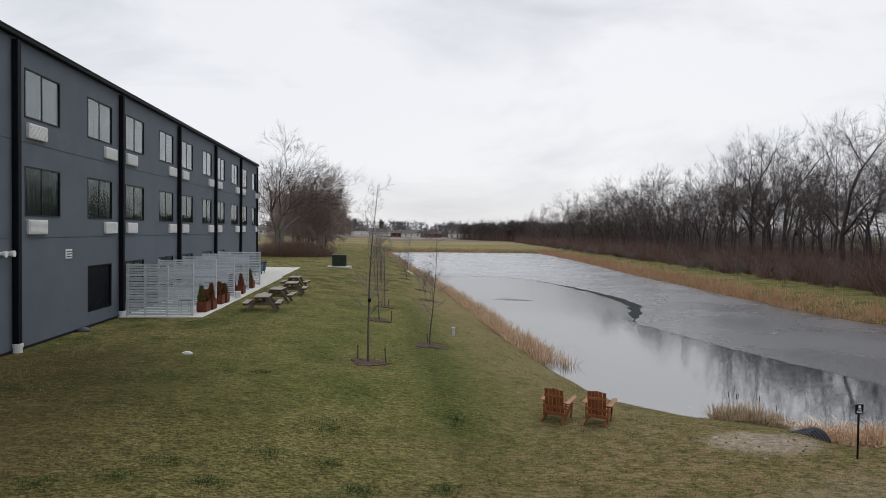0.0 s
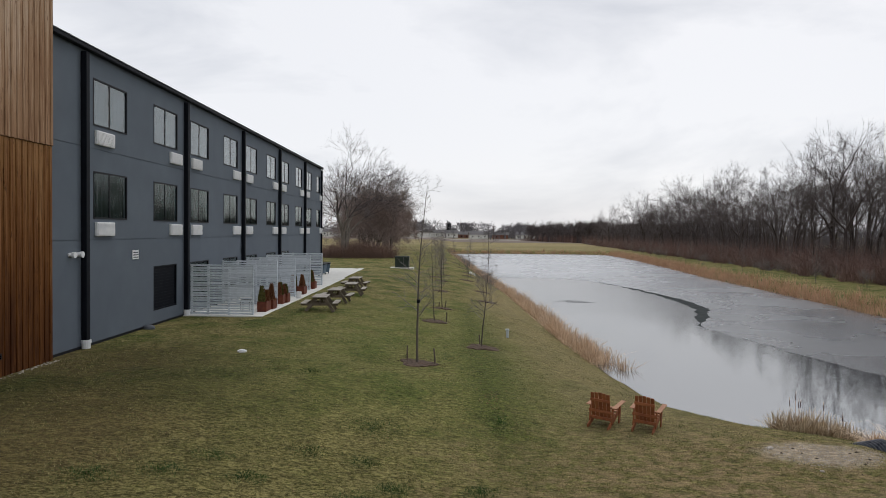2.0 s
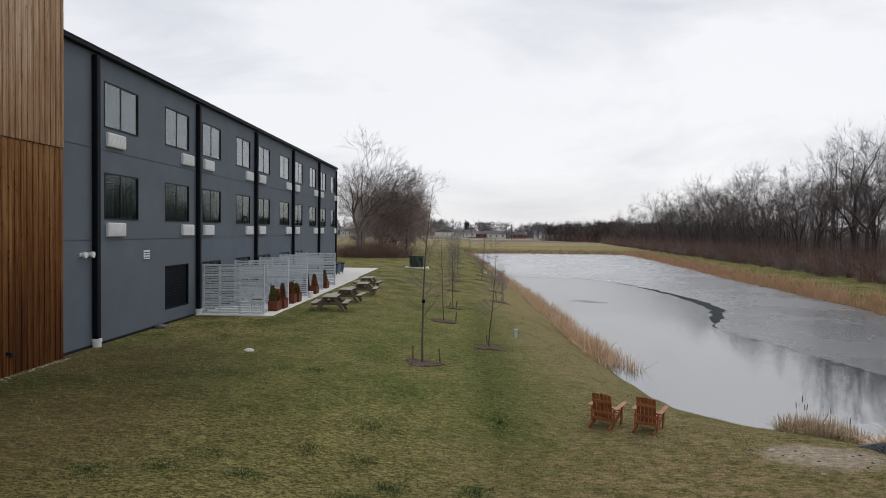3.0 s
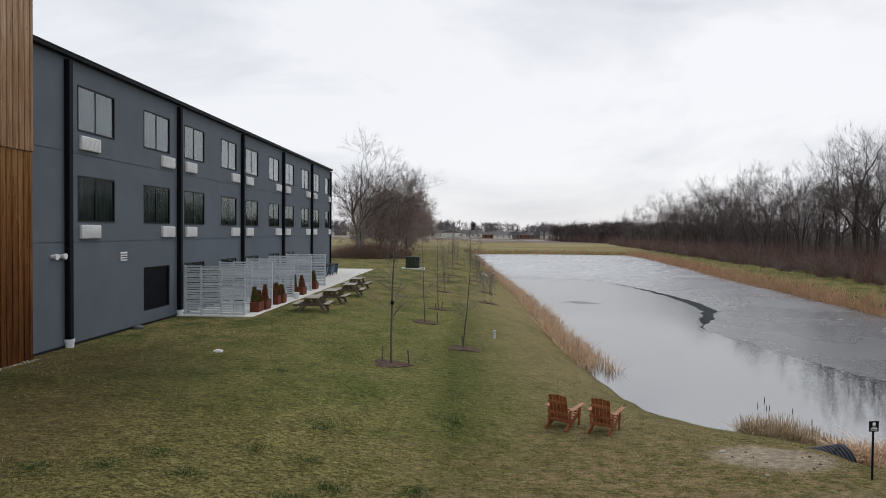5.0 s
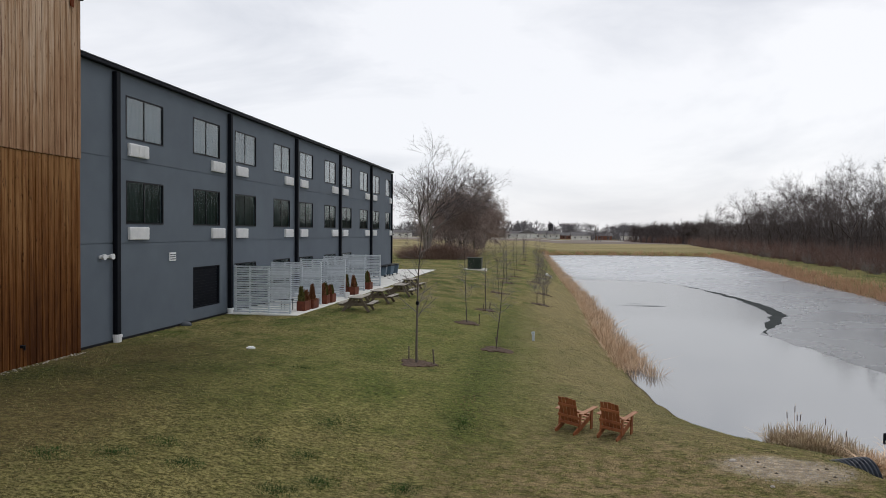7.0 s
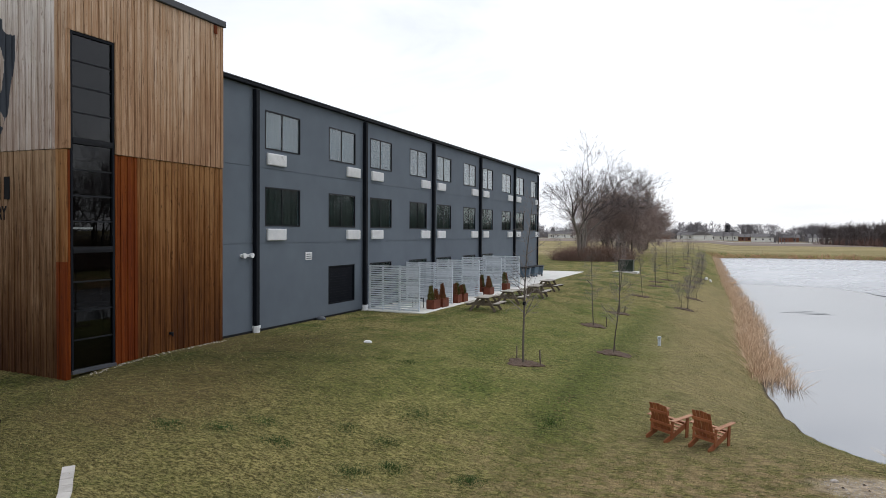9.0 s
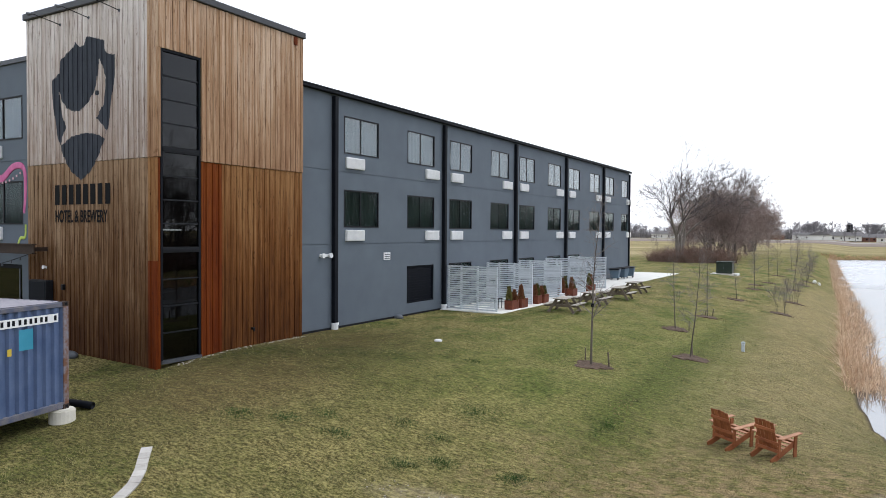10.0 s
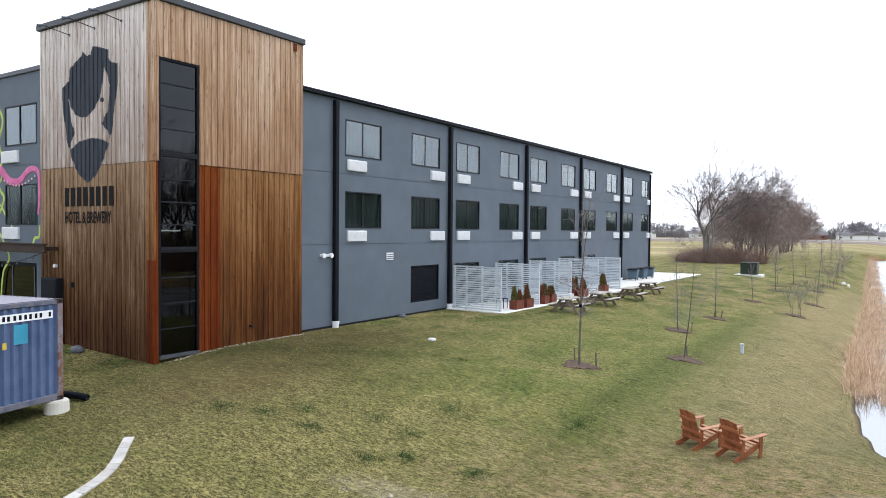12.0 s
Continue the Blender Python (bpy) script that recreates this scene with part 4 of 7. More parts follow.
o = part("hose_tap", boxes((-0.02, 0.09, -0.05, 0.05, -0.04, 0.04), (0.07, 0.11, -0.02, 0.02, -0.1, 0.02)), M_DARKFRAME)
o.matrix_world = pose(TOWER, 18.5, 0.62)
tagged(o, "small garden tap on the timber wall", "tap")


def tube(name, pts, r0, r1, mat, flat=1.0, sides=8):
    """A tapered tube through the points, smoothed."""
    P = [Vector(p) for p in pts]
    line = []
    for i in range(len(P) - 1):
        p0, p1, p2, p3 = P[max(i - 1, 0)], P[i], P[i + 1], P[min(i + 2, len(P) - 1)]
        for k in range(6):
            t = k / 6
            line.append(0.5 * ((2 * p1) + (p2 - p0) * t + (2 * p0 - 5 * p1 + 4 * p2 - p3) * t * t + (3 * p1 - p0 - 3 * p2 + p3) * t ** 3))
    line.append(P[-1])
    verts, faces = [], []
    for i, p in enumerate(line):
        d = (line[min(i + 1, len(line) - 1)] - line[max(i - 1, 0)]).normalized()
        side = d.cross(Vector((0, 1, 0)))
        side = side.normalized() if side.length > 0.05 else Vector((1, 0, 0))
        up = side.cross(d).normalized()
        r = r0 + (r1 - r0) * i / (len(line) - 1)
        for s in range(sides):
            a = 2 * math.pi * s / sides
            verts.append(tuple(p + side * (r * math.cos(a)) + up * (r * flat * math.sin(a))))
    for i in range(len(line) - 1):
        for s in range(sides):
            faces.append((i * sides + s, i * sides + (s + 1) % sides, (i + 1) * sides + (s + 1) % sides, (i + 1) * sides + s))
    faces += [tuple(range(sides)), tuple(reversed(range((len(line) - 1) * sides, len(line) * sides)))]
    return mesh_object(name, verts, faces, mat, smooth=True)


M_PINK = material("pink_paint", (0.45, 0.07, 0.22), (0.62, 0.18, 0.36), 4, 0.6)
M_LIME = material("lime_paint", (0.30, 0.42, 0.05), (0.5, 0.6, 0.12), 4, 0.6)
Q = 14.847
mural = thing("mural", pose(0, 0, 0), "painted mural of pink tentacles and lime green vines on the wall", "mural")
for pts, r0, r1, mt, nm in (
    (((-22.6, Q, 9.0), (-21.9, Q, 9.4), (-21.3, Q, 9.1), (-21.15, Q, 8.3), (-21.6, Q, 7.4)), 0.26, 0.05, M_PINK, "tentacle"),
    (((-22.6, Q, 3.3), (-21.7, Q, 3.9), (-21.45, Q, 5.0), (-21.4, Q, 6.0), (-20.9, Q, 6.4), (-20.2, Q, 5.95), (-19.4, Q, 5.88), (-18.6, Q, 6.3), (-17.95, Q, 6.2), (-17.85, Q, 5.4), (-17.95, Q, 4.6)), 0.27, 0.07, M_PINK, "tentacle"),
    (((-21.9, Q, 2.9), (-21.3, Q, 3.0), (-21.15, Q, 2.2), (-21.4, Q, 1.4)), 0.25, 0.08, M_PINK, "tentacle"),
    (((-22.4, Q, 9.5), (-21.5, Q, 9.5), (-20.95, Q, 8.85), (-20.65, Q, 8.3), (-20.95, Q, 7.5), (-20.7, Q, 6.7), (-21.3, Q, 6.3), (-20.9, Q, 5.6), (-20.6, Q, 5.2), (-21.2, Q, 4.2), (-20.7, Q, 3.6), (-20.2, Q, 2.9), (-20.7, Q, 2.3), (-20.9, Q, 1.2)), 0.07, 0.06, M_LIME, "vine"),
    (((-21.5, Q, 6.9), (-20.9, Q, 6.5), (-20.8, Q, 6.0), (-21.3, Q, 5.9), (-21.4, Q, 6.6)), 0.06, 0.06, M_LIME, "vine"),
    (((-21.4, Q, 4.9), (-20.9, Q, 5.0), (-20.5, Q, 4.6)), 0.06, 0.05, M_LIME, "vine"),
    (((-20.0, Q, 4.2), (-19.95, Q, 3.9), (-19.9, Q, 3.6)), 0.06, 0.05, M_LIME, "vine"),
    (((-18.4, Q, 3.4), (-18.2, Q, 3.7), (-17.9, Q, 3.75), (-17.85, Q, 4.2)), 0.06, 0.06, M_LIME, "vine"),
):
    t = tube(nm, pts, r0, r1, mt, flat=0.12)
    t.parent = mural
M_PALEPINK = material("pale_pink_paint", (0.6, 0.35, 0.42), (0.72, 0.5, 0.55), 4, 0.6)
for i in range(12):
    u = i / 11
    x = -20.7 + 2.6 * u
    z = 6.12 - 0.32 * math.sin(math.pi * u)
    bm = bmesh.new()
    rod(bm, (x, Q - 0.05, z - 0.08), (x, Q - 0.03, z - 0.08), 0.045, sides=8)
    part("sucker", bm, M_PALEPINK, mural)
sl = thing("string_lights", pose(0, 0, 0), "string of small bulbs slung under the canopy", "string lights")
cable = tube("cable", [(-23 + 6.8 * i / 8, 14.06, 3.2 - 0.5 * math.sin(math.pi * i / 8)) for i in range(9)], 0.012, 0.012, M_BLACK, sides=5)
cable.parent = sl
for i in range(1, 12):
    u = i / 12
    bm = bmesh.new()
    rod(bm, (-23 + 6.8 * u, 14.06, 3.2 - 0.5 * math.sin(math.pi * u) - 0.1), (-23 + 6.8 * u, 14.06, 3.2 - 0.5 * math.sin(math.pi * u)), 0.035, 0.02, sides=7)
    part("bulb", bm, M_GREYPLASTIC, sl)

# ---- things on the patio and lawn ----
M_OLDWOOD = material("weathered_grey_timber", (0.24, 0.215, 0.18), (0.45, 0.415, 0.36), 3, 0.85, fine=30, stretch=(1, 0.25, 1), bump=0.4)
M_TABLEWOOD = material("brown_grey_timber", (0.10, 0.078, 0.056), (0.19, 0.155, 0.115), 3, 0.85, fine=30, bump=0.3)
M_CHAIR = material("red_brown_stained_timber", (0.19, 0.056, 0.020), (0.32, 0.112, 0.042), 4, 0.6, fine=40, bump=0.25, random_shift=0.25)
M_CHAIR_PALE = material("worn_brown_timber", (0.30, 0.142, 0.076), (0.45, 0.24, 0.140), 5, 0.7, fine=40, bump=0.25, random_shift=0.2)
M_PLANTER = material("rust_brown_planter", (0.085, 0.018, 0.008), (0.17, 0.046, 0.02), 4, 0.75, stain=0.2)
M_STAKE = material("grey_brown_stake", (0.09, 0.07, 0.052), (0.19, 0.155, 0.12), 4, 0.9, bump=0.3)
M_MULCH = material("dark_bark_mulch", (0.038, 0.025, 0.018), (0.15, 0.098, 0.066), 14, 0.95, fine=60, bump=1.0)
M_BARK = material("grey_brown_bark", (0.075, 0.060, 0.050), (0.14, 0.118, 0.10), 3, 0.9, fine=25, stretch=(1, 1, 0.3), bump=0.5)
M_BARK_DARK = material("dark_bark", (0.045, 0.034, 0.030), (0.095, 0.076, 0.068), 2, 0.95, fine=20, stretch=(1, 1, 0.3), bump=0.3)
M_TWIG = material("brown_twigs", (0.062, 0.050, 0.048), (0.145, 0.121, 0.115), 0.4, 0.95, bump=0)
M_TWIG_GREY = material("grey_twigs", (0.14, 0.122, 0.114), (0.27, 0.24, 0.225), 0.4, 0.95, bump=0)
M_BRUSH = material("red_brown_brush", (0.095, 0.054, 0.044), (0.235, 0.145, 0.117), 0.25, 0.95, bump=0)
M_REED = material("straw_reeds", (0.34, 0.185, 0.105), (0.66, 0.425, 0.275), 1.2, 0.85, fine=20, bump=0)
M_REED_PALE = material("bleached_reeds", (0.40, 0.245, 0.145), (0.76, 0.585, 0.405), 3.0, 0.85, fine=25, bump=0, stain=0.2)
M_REED_OLD = material("old_brown_reeds", (0.30, 0.215, 0.135), (0.62, 0.50, 0.34), 4.0, 0.85, fine=25, bump=0, stain=0.2)
M_CATTAIL = material("dark_cattail", (0.05, 0.025, 0.015), (0.09, 0.045, 0.03), 5, 0.9)
M_BARK_PALE = material("pale_bark", (0.13, 0.112, 0.095), (0.25, 0.22, 0.19), 3, 0.9, fine=25, stretch=(1, 1, 0.3), bump=0.4)
M_BUSHLOW = material("low_brush", (0.15, 0.095, 0.075), (0.32, 0.215, 0.17), 0.6, 0.95, bump=0)
M_BUSH = material("bush_twigs", (0.175, 0.128, 0.11), (0.35, 0.275, 0.245), 0.5, 0.95, bump=0)
M_BLADES = bpy.data.materials.new("turf_blades")
M_BLADES.use_nodes = True
bn, bl = M_BLADES.node_tree.nodes, M_BLADES.node_tree.links
bg, br = bn.new("ShaderNodeNewGeometry"), bn.new("ShaderNodeValToRGB")
br.color_ramp.elements.new(0.5)
for el, pos, c in zip(br.color_ramp.elements, (0.0, 0.5, 1.0), ((0.035, 0.058, 0.010), (0.15, 0.160, 0.042), (0.50, 0.42, 0.20))):
    el.position, el.color = pos, (*c, 1)
bl.new(bg.outputs["Random Per Island"], br.inputs["Fac"])
bl.new(br.outputs["Color"], bn["Principled BSDF"].inputs["Base Color"])
bn["Principled BSDF"].inputs["Roughness"].default_value = 0.85

tagged(part("patio", boxes((FACE + 0.004, -7.1, 31.75, 58, -0.2, 0.055), (FACE + 0.004, -7.3, 58.01, 72.7, -0.2, 0.05), (-17, FACE + 0.0, 66.25, 72.7, -0.2, 0.05), bevel=0.01), M_CONCRETE), "pale concrete patio slab along the building", "patio", kind="structure")


def fence_panel(y):
    t = thing("privacy_fence", pose(FACE + 0.18, y, 0.05), "pale grey painted slatted privacy screen on the patio", "fence", "patio privacy screens")
    L, h = 2.84, 2.26
    post = None
    for u in (0.0, 0.74, 1.68, L - 0.09):
        pb = boxes((0, 0.09, -0.045, 0.045, 0, h), bevel=0.006)
        if post is None:
            post = part("post", pb, M_FENCE, t)
        else:
            pb.free()
            same("post", post, t, Matrix.Translation((u, 0, 0)))
    n = 20
    rng = random.Random(int(y * 10))
    for u0, u1 in ((0.0, 0.785), (0.785, 1.725), (1.725, L)):
        first = None
        shift = rng.uniform(-0.012, 0.012)
        for i in range(n):
            m = Matrix.Translation((u0, 0, 0.07 + shift + i * (h - 0.12) / (n - 1))) @ pose(0, 0, 0, 0, rng.uniform(-0.7, 0.7), 0)
            if first:
                same("slat", first, t, m)
            else:
                first = part("slat", boxes((0.002, u1 - u0 - 0.002, -0.075, -0.048, -0.040, 0.040), bevel=0.004), M_FENCE, t)
                first.matrix_local = m
    return t


for y in (32.25, 36.68, 41.1, 45.55, 49.9):
    fence_panel(y)


def cone_shrub(t, x, y, h, r, mat, seed):
    """A narrow upright evergreen of many small sprays."""
    rng = random.Random(seed)
    verts, faces = [], []
    for i in range(420):
        z = rng.random() ** 0.8
        rr = r * (1 - z) ** 0.75 * rng.uniform(0.55, 1.1)
        a = rng.uniform(0, 6.283)
        p = Vector((x + rr * math.cos(a), y + rr * math.sin(a), 0.37 + z * h))
        out = Vector((math.cos(a) * 0.5, math.sin(a) * 0.5, 1.0)).normalized()
        s = out.cross(Vector((rng.uniform(-1, 1), rng.uniform(-1, 1), 0.2))).normalized() * rng.uniform(0.02, 0.035)
        q = p + out * rng.uniform(0.1, 0.2)
        k = len(verts)
        verts += [tuple(p - s), tuple(p + s), tuple(q)]
        faces.append((k, k + 1, k + 2))
    o = mesh_object("shrub", verts, faces, mat, t)
    return o


M_CONIFER = material("olive_green_conifer", (0.06, 0.062, 0.014), (0.17, 0.145, 0.04), 6, 0.9, bump=0)
M_CONIFER_RED = material("bronzed_conifer", (0.14, 0.05, 0.022), (0.25, 0.11, 0.045), 6, 0.9, bump=0)


def planter(x, y, length, red, seed):
    t = thing("planter_box", pose(x, y, 0.055), "rust brown planter box with small upright conifers", "planter", "patio planters")
    h = 0.47
    bm = boxes((-0.21, 0.21, 0, length, 0, 0.06), (-0.22, -0.18, 0, length, 0.06, h), (0.18, 0.22, 0, length, 0.06, h), (-0.18, 0.18, 0, 0.04, 0.06, h), (-0.18, 0.18, length - 0.04, length, 0.06, h), bevel=0.008)
    part("box", bm, M_PLANTER, t)
    part("soil", boxes((-0.18, 0.18, 0.04, length - 0.04, 0.06, h - 0.07)), M_MULCH, t, "dark potting soil")
    n = max(2, int(length / 0.38))
    rng = random.Random(seed)
    for i in range(n):
        cone_shrub(t, rng.uniform(-0.08, 0.08), (i + 0.5) * length / n, rng.uniform(0.45, 0.8), 0.16, M_CONIFER_RED if (red + i) % 2 == 0 else M_CONIFER, seed * 7 + i)


for x, y, ln, red, s in ((-7.55, 33.45, 0.85, 1, 1), (-7.48, 34.5, 0.8, 2, 2), (-7.58, 36.9, 0.6, 0, 3), (-7.5, 37.65, 0.65, 0, 4), (-8.1, 42.3, 0.85, 0, 5), (-7.6, 42.5, 0.85, 0, 6), (-7.75, 46.6, 0.8, 1, 8)):
    planter(x, y, ln, red, s)

b = thing("side_table", pose(-8.35, 33.7, 0.055), "small black metal side table on the patio", "table")
part("top", boxes((-0.25, 0.25, -0.25, 0.25, 0.5, 0.53), bevel=0.005), M_BLACK, b)
for sx in (-0.21, 0.21):
    for sy in (-0.21, 0.21):
        part("leg", boxes((sx - 0.015, sx + 0.015, sy - 0.015, sy + 0.015, 0, 0.5)), M_BLACK, b)
bm = bmesh.new()
rod(bm, (0, 0, 0), (0, 0, 0.36), 0.14, 0.17, sides=16)
o = part("bucket", bm, M_WHITE)
o.matrix_world = pose(-7.25, 40.3, 0.055)
tagged(o, "white plastic bucket on the edge of the patio", "bucket")


def picnic_table():
    t = thing("picnic_table", pose(-5.0, 34.75, 0), "weathered timber picnic table with attached benches", "picnic table", "picnic tables on the lawn")
    L = 1.85
    for i in range(5):
        x = -0.37 + i * 0.152
        part("top_board", boxes((x, x + 0.14, -L / 2, L / 2, 0.72, 0.76), bevel=0.005), M_OLDWOOD, t)
    for sx in (-1, 1):
        for k in range(2):
            x = sx * (0.66 + k * 0.15)
            part("bench_board", boxes((min(x, x + sx * 0.14), max(x, x + sx * 0.14), -L / 2, L / 2, 0.42, 0.46), bevel=0.005), M_OLDWOOD, t)
    for y in (-0.62, 0.62):
        for sx in (-1, 1):
            bm = bmesh.new()
            beam(bm, (sx * 0.72, y, 0.0), (sx * 0.22, y, 0.72), 0.06, 0.14)
            part("leg", bm, M_TABLEWOOD, t)
        bm = bmesh.new()
        beam(bm, (-0.95, y + 0.055, 0.37), (0.95, y + 0.055, 0.37), 0.05, 0.13)
        part("crossbar", bm, M_TABLEWOOD, t)
        bm = bmesh.new()
        beam(bm, (-0.36, y + 0.05, 0.68), (0.36, y + 0.05, 0.68), 0.045, 0.08)
        part("batten", bm, M_TABLEWOOD, t)
        bm = bmesh.new()
        beam(bm, (0, y * 0.9, 0.4), (0, y * 0.2, 0.7), 0.08, 0.045)
        part("brace", bm, M_TABLEWOOD, t)
    return t


pt = picnic_table()
pt.matrix_world = pose(-5.0, 34.75, ground_at(-5.0, 34.75), 0, 0, 3)
pt.scale = (0.93, 0.93, 0.97)
for x, y, r in ((-4.9, 38.9, -2), (-4.65, 43.2, 2), (-5.0, 47.9, -3), (-5.55, 6.2, -70)):
    copy_thing(pt, pose(x, y, ground_at(x, y), 0, 0, r)).scale = pt.scale


def deck_chair():
    """An Adirondack chair, facing +y."""
    t = thing("adirondack_chair", pose(0, 0, 0), "red-brown timber Adirondack chair on the grass facing the pond", "chair", "chairs by the pond")
    for sx in (-1, 1):
        bm = bmesh.new()
        beam(bm, (sx * 0.27, -0.52, 0.05), (sx * 0.27, 0.42, 0.36), 0.03, 0.14)
        part("rear_leg", bm, M_CHAIR, t)
        part("front_leg", boxes((sx * 0.3 - 0.015, sx * 0.3 + 0.015, 0.32, 0.44, 0, 0.56), bevel=0.006), M_CHAIR, t)
        part("back_post", boxes((sx * 0.3 - 0.018, sx * 0.3 + 0.018, -0.3, -0.21, 0.14, 0.6), bevel=0.006), M_CHAIR, t)
        bm = bmesh.new()
        beam(bm, (sx * 0.35, -0.34, 0.585), (sx * 0.35, 0.5, 0.6), 0.13, 0.028, 0.012)
        part("armrest", bm, M_CHAIR_PALE, t, "paler worn armrest")
    for i in range(5):
        y = -0.2 + i * 0.125
        z = 0.235 + (y + 0.2) * 0.33
        part("seat_slat", boxes((-0.28, 0.28, y, y + 0.11, z, z + 0.022), bevel=0.005), M_CHAIR_PALE, t)
    for i in range(5):
        x = -0.255 + i * 0.104
        top = 0.98 - abs(i - 2) * 0.012
        bm = bmesh.new()
        beam(bm, (x + 0.047, -0.2, 0.2), (x + 0.047, -0.47, top), 0.094, 0.02)
        part("back_slat", bm, M_CHAIR, t)
    for y, z, w in ((-0.31, 0.45, 0.33), (-0.425, 0.76, 0.27), (-0.26, 0.26, 0.3)):
        part("back_rail", boxes((-w, w, y - 0.018, y + 0.018, z - 0.035, z + 0.035), bevel=0.005), M_CHAIR, t)
    part("front_rail", boxes((-0.28, 0.28, 0.44, 0.46, 0.27, 0.38), bevel=0.005), M_CHAIR, t)
    return t


ch = deck_chair()
ch.matrix_world = pose(5.22, 19.1, ground_at(5.22, 19.1) - 0.02, 2, 3, -31) @ Matrix.Diagonal((0.98, 0.98, 1.0, 1))
copy_thing(ch, pose(6.22, 18.68, ground_at(6.22, 18.68) - 0.02, 2, 3, -29) @ Matrix.Diagonal((0.96, 0.96, 1.0, 1)))

# sign by the pond
sg = thing("warning_sign", pose(11.16, 15.45, ground_at(11.16, 15.45), 0, 0, 8), "small black warning sign on a thin steel post", "sign")
part("post", boxes((-0.018, 0.018, -0.012, 0.012, -0.1, 1.22)), M_BLACK, sg)
part("plate", boxes((-0.11, 0.11, -0.02, -0.012, 1.02, 1.24), bevel=0.003), M_BLACK, sg)
bm = bmesh.new()
rod(bm, (0, -0.024, 1.18), (0, -0.021, 1.18), 0.038, sides=12)
for z, w in ((1.115, 0.05), (1.085, 0.075), (1.055, 0.075)):
    box(bm, -w, w, -0.024, -0.021, z - 0.007, z + 0.007)
part("marks", bm, M_WHITE, sg, "white round mark and bars")


# culvert
def culvert():
    verts, faces = [], []
    a, b = Vector((10.75, 17.7, -1.68)), Vector((11.9, 17.92, -1.57))
    d = (b - a).normalized()
    s = d.cross(Vector((0, 0, 1))).normalized()
    u = s.cross(d)
    n, k = 84, 24
    for layer, dr in ((0, 0.0), (1, -0.05)):
        for i in range(n):
            p = a + (b - a) * (i / (n - 1))
            r = 0.44 + dr + (0.035 * math.cos(2 * math.pi * i / 7.0))
            for j in range(k):
                t = 2 * math.pi * j / k
                verts.append(tuple(p + s * (r * math.cos(t)) + u * (r * math.sin(t))))
    for layer in (0, 1):
        o = layer * n * k
        for i in range(n - 1):
            for j in range(k):
                faces.append((o + i * k + j, o + i * k + (j + 1) % k, o + (i + 1) * k + (j + 1) % k, o + (i + 1) * k + j))
    for i in (0, n - 1):
        for j in range(k):
            faces.append((i * k + j, i * k + (j + 1) % k, n * k + i * k + (j + 1) % k, n * k + i * k + j))
    tagged(mesh_object("culvert_pipe", verts, faces, material("black_corrugated_plastic", (0.016, 0.020, 0.030), (0.04, 0.046, 0.062), 3, 0.3), smooth=True), "black corrugated culvert pipe half buried in the bank", "pipe")


culvert()

# transformer cabinet, bins, marker, blocks
M_GREEN = material("dark_green_enamel", (0.012, 0.022, 0.014), (0.022, 0.036, 0.024), 2, 0.5)
tf = thing("transformer_cabinet", pose(-3.57, 76.2, ground_at(-3.57, 76.2)), "dark green steel transformer cabinet on a concrete pad", "utility cabinet")
part("pad", boxes((-1.25, 1.25, -1.0, 1.0, -0.3, 0.1), bevel=0.02), M_CONCRETE, tf, "pale concrete pad")
part("body", boxes((-0.75, 0.75, -0.6, 0.7, 0.1, 1.22), bevel=0.03), M_GREEN, tf)
part("lid", boxes((-0.8, 0.8, -0.68, 0.74, 1.22, 1.3), bevel=0.02), M_GREEN, tf)
part("door", boxes((-0.68, -0.02, -0.63, -0.6, 0.18, 1.15), bevel=0.008), M_GREEN, tf)
part("door", boxes((0.02, 0.68, -0.63, -0.6, 0.18, 1.15), bevel=0.008), M_GREEN, tf)
part("handle", boxes((-0.06, -0.03, -0.67, -0.63, 0.55, 0.75)), M_GREYPLASTIC, tf)
M_BIN = material("blue_grey_plastic", (0.06, 0.10, 0.14), (0.10, 0.145, 0.19), 3, 0.5)


def bin_at(x, y, r):
    t = thing("wheeled_bin", pose(x, y, 0.05, 0, 0, r), "blue-grey wheeled refuse bin standing on the concrete", "bin", "refuse bins")
    bm = bmesh.new()
    c = bmesh.ops.create_cone(bm, cap_ends=True, segments=4, radius1=0.52, radius2=0.72, depth=0.85)
    bmesh.ops.transform(bm, matrix=Matrix.Translation((0, 0, 0.57)) @ pose(0, 0, 0, 0, 0, 45), verts=bm.verts)
    bmesh.ops.bevel(bm, geom=bm.edges[:], offset=0.04, segments=2, affect="EDGES")
    part("body", bm, M_BIN, t)
    bm = bmesh.new()
    box(bm, -0.55, 0.55, -0.55, 0.55, 1.0, 1.08, bevel=0.03)
    bmesh.ops.transform(bm, matrix=Matrix.Translation((0, 0, 0)) @ pose(0, 0, 0, 3), verts=bm.verts)
    part("lid", bm, M_DARKFRAME, t)
    for sx in (-0.32, 0.32):
        for sy in (-0.35, 0.35):
            bm = bmesh.new()
            rod(bm, (sx - 0.03, sy, 0.085), (sx + 0.03, sy, 0.085), 0.085, sides=12)
            part("wheel", bm, M_BLACK, t)
    bm = bmesh.new()
    rod(bm, (-0.42, -0.55, 0.9), (0.42, -0.55, 0.9), 0.025, sides=6)
    part("handle", bm, M_GREYPLASTIC, t)
    t.scale = (0.82, 0.82, 0.9)


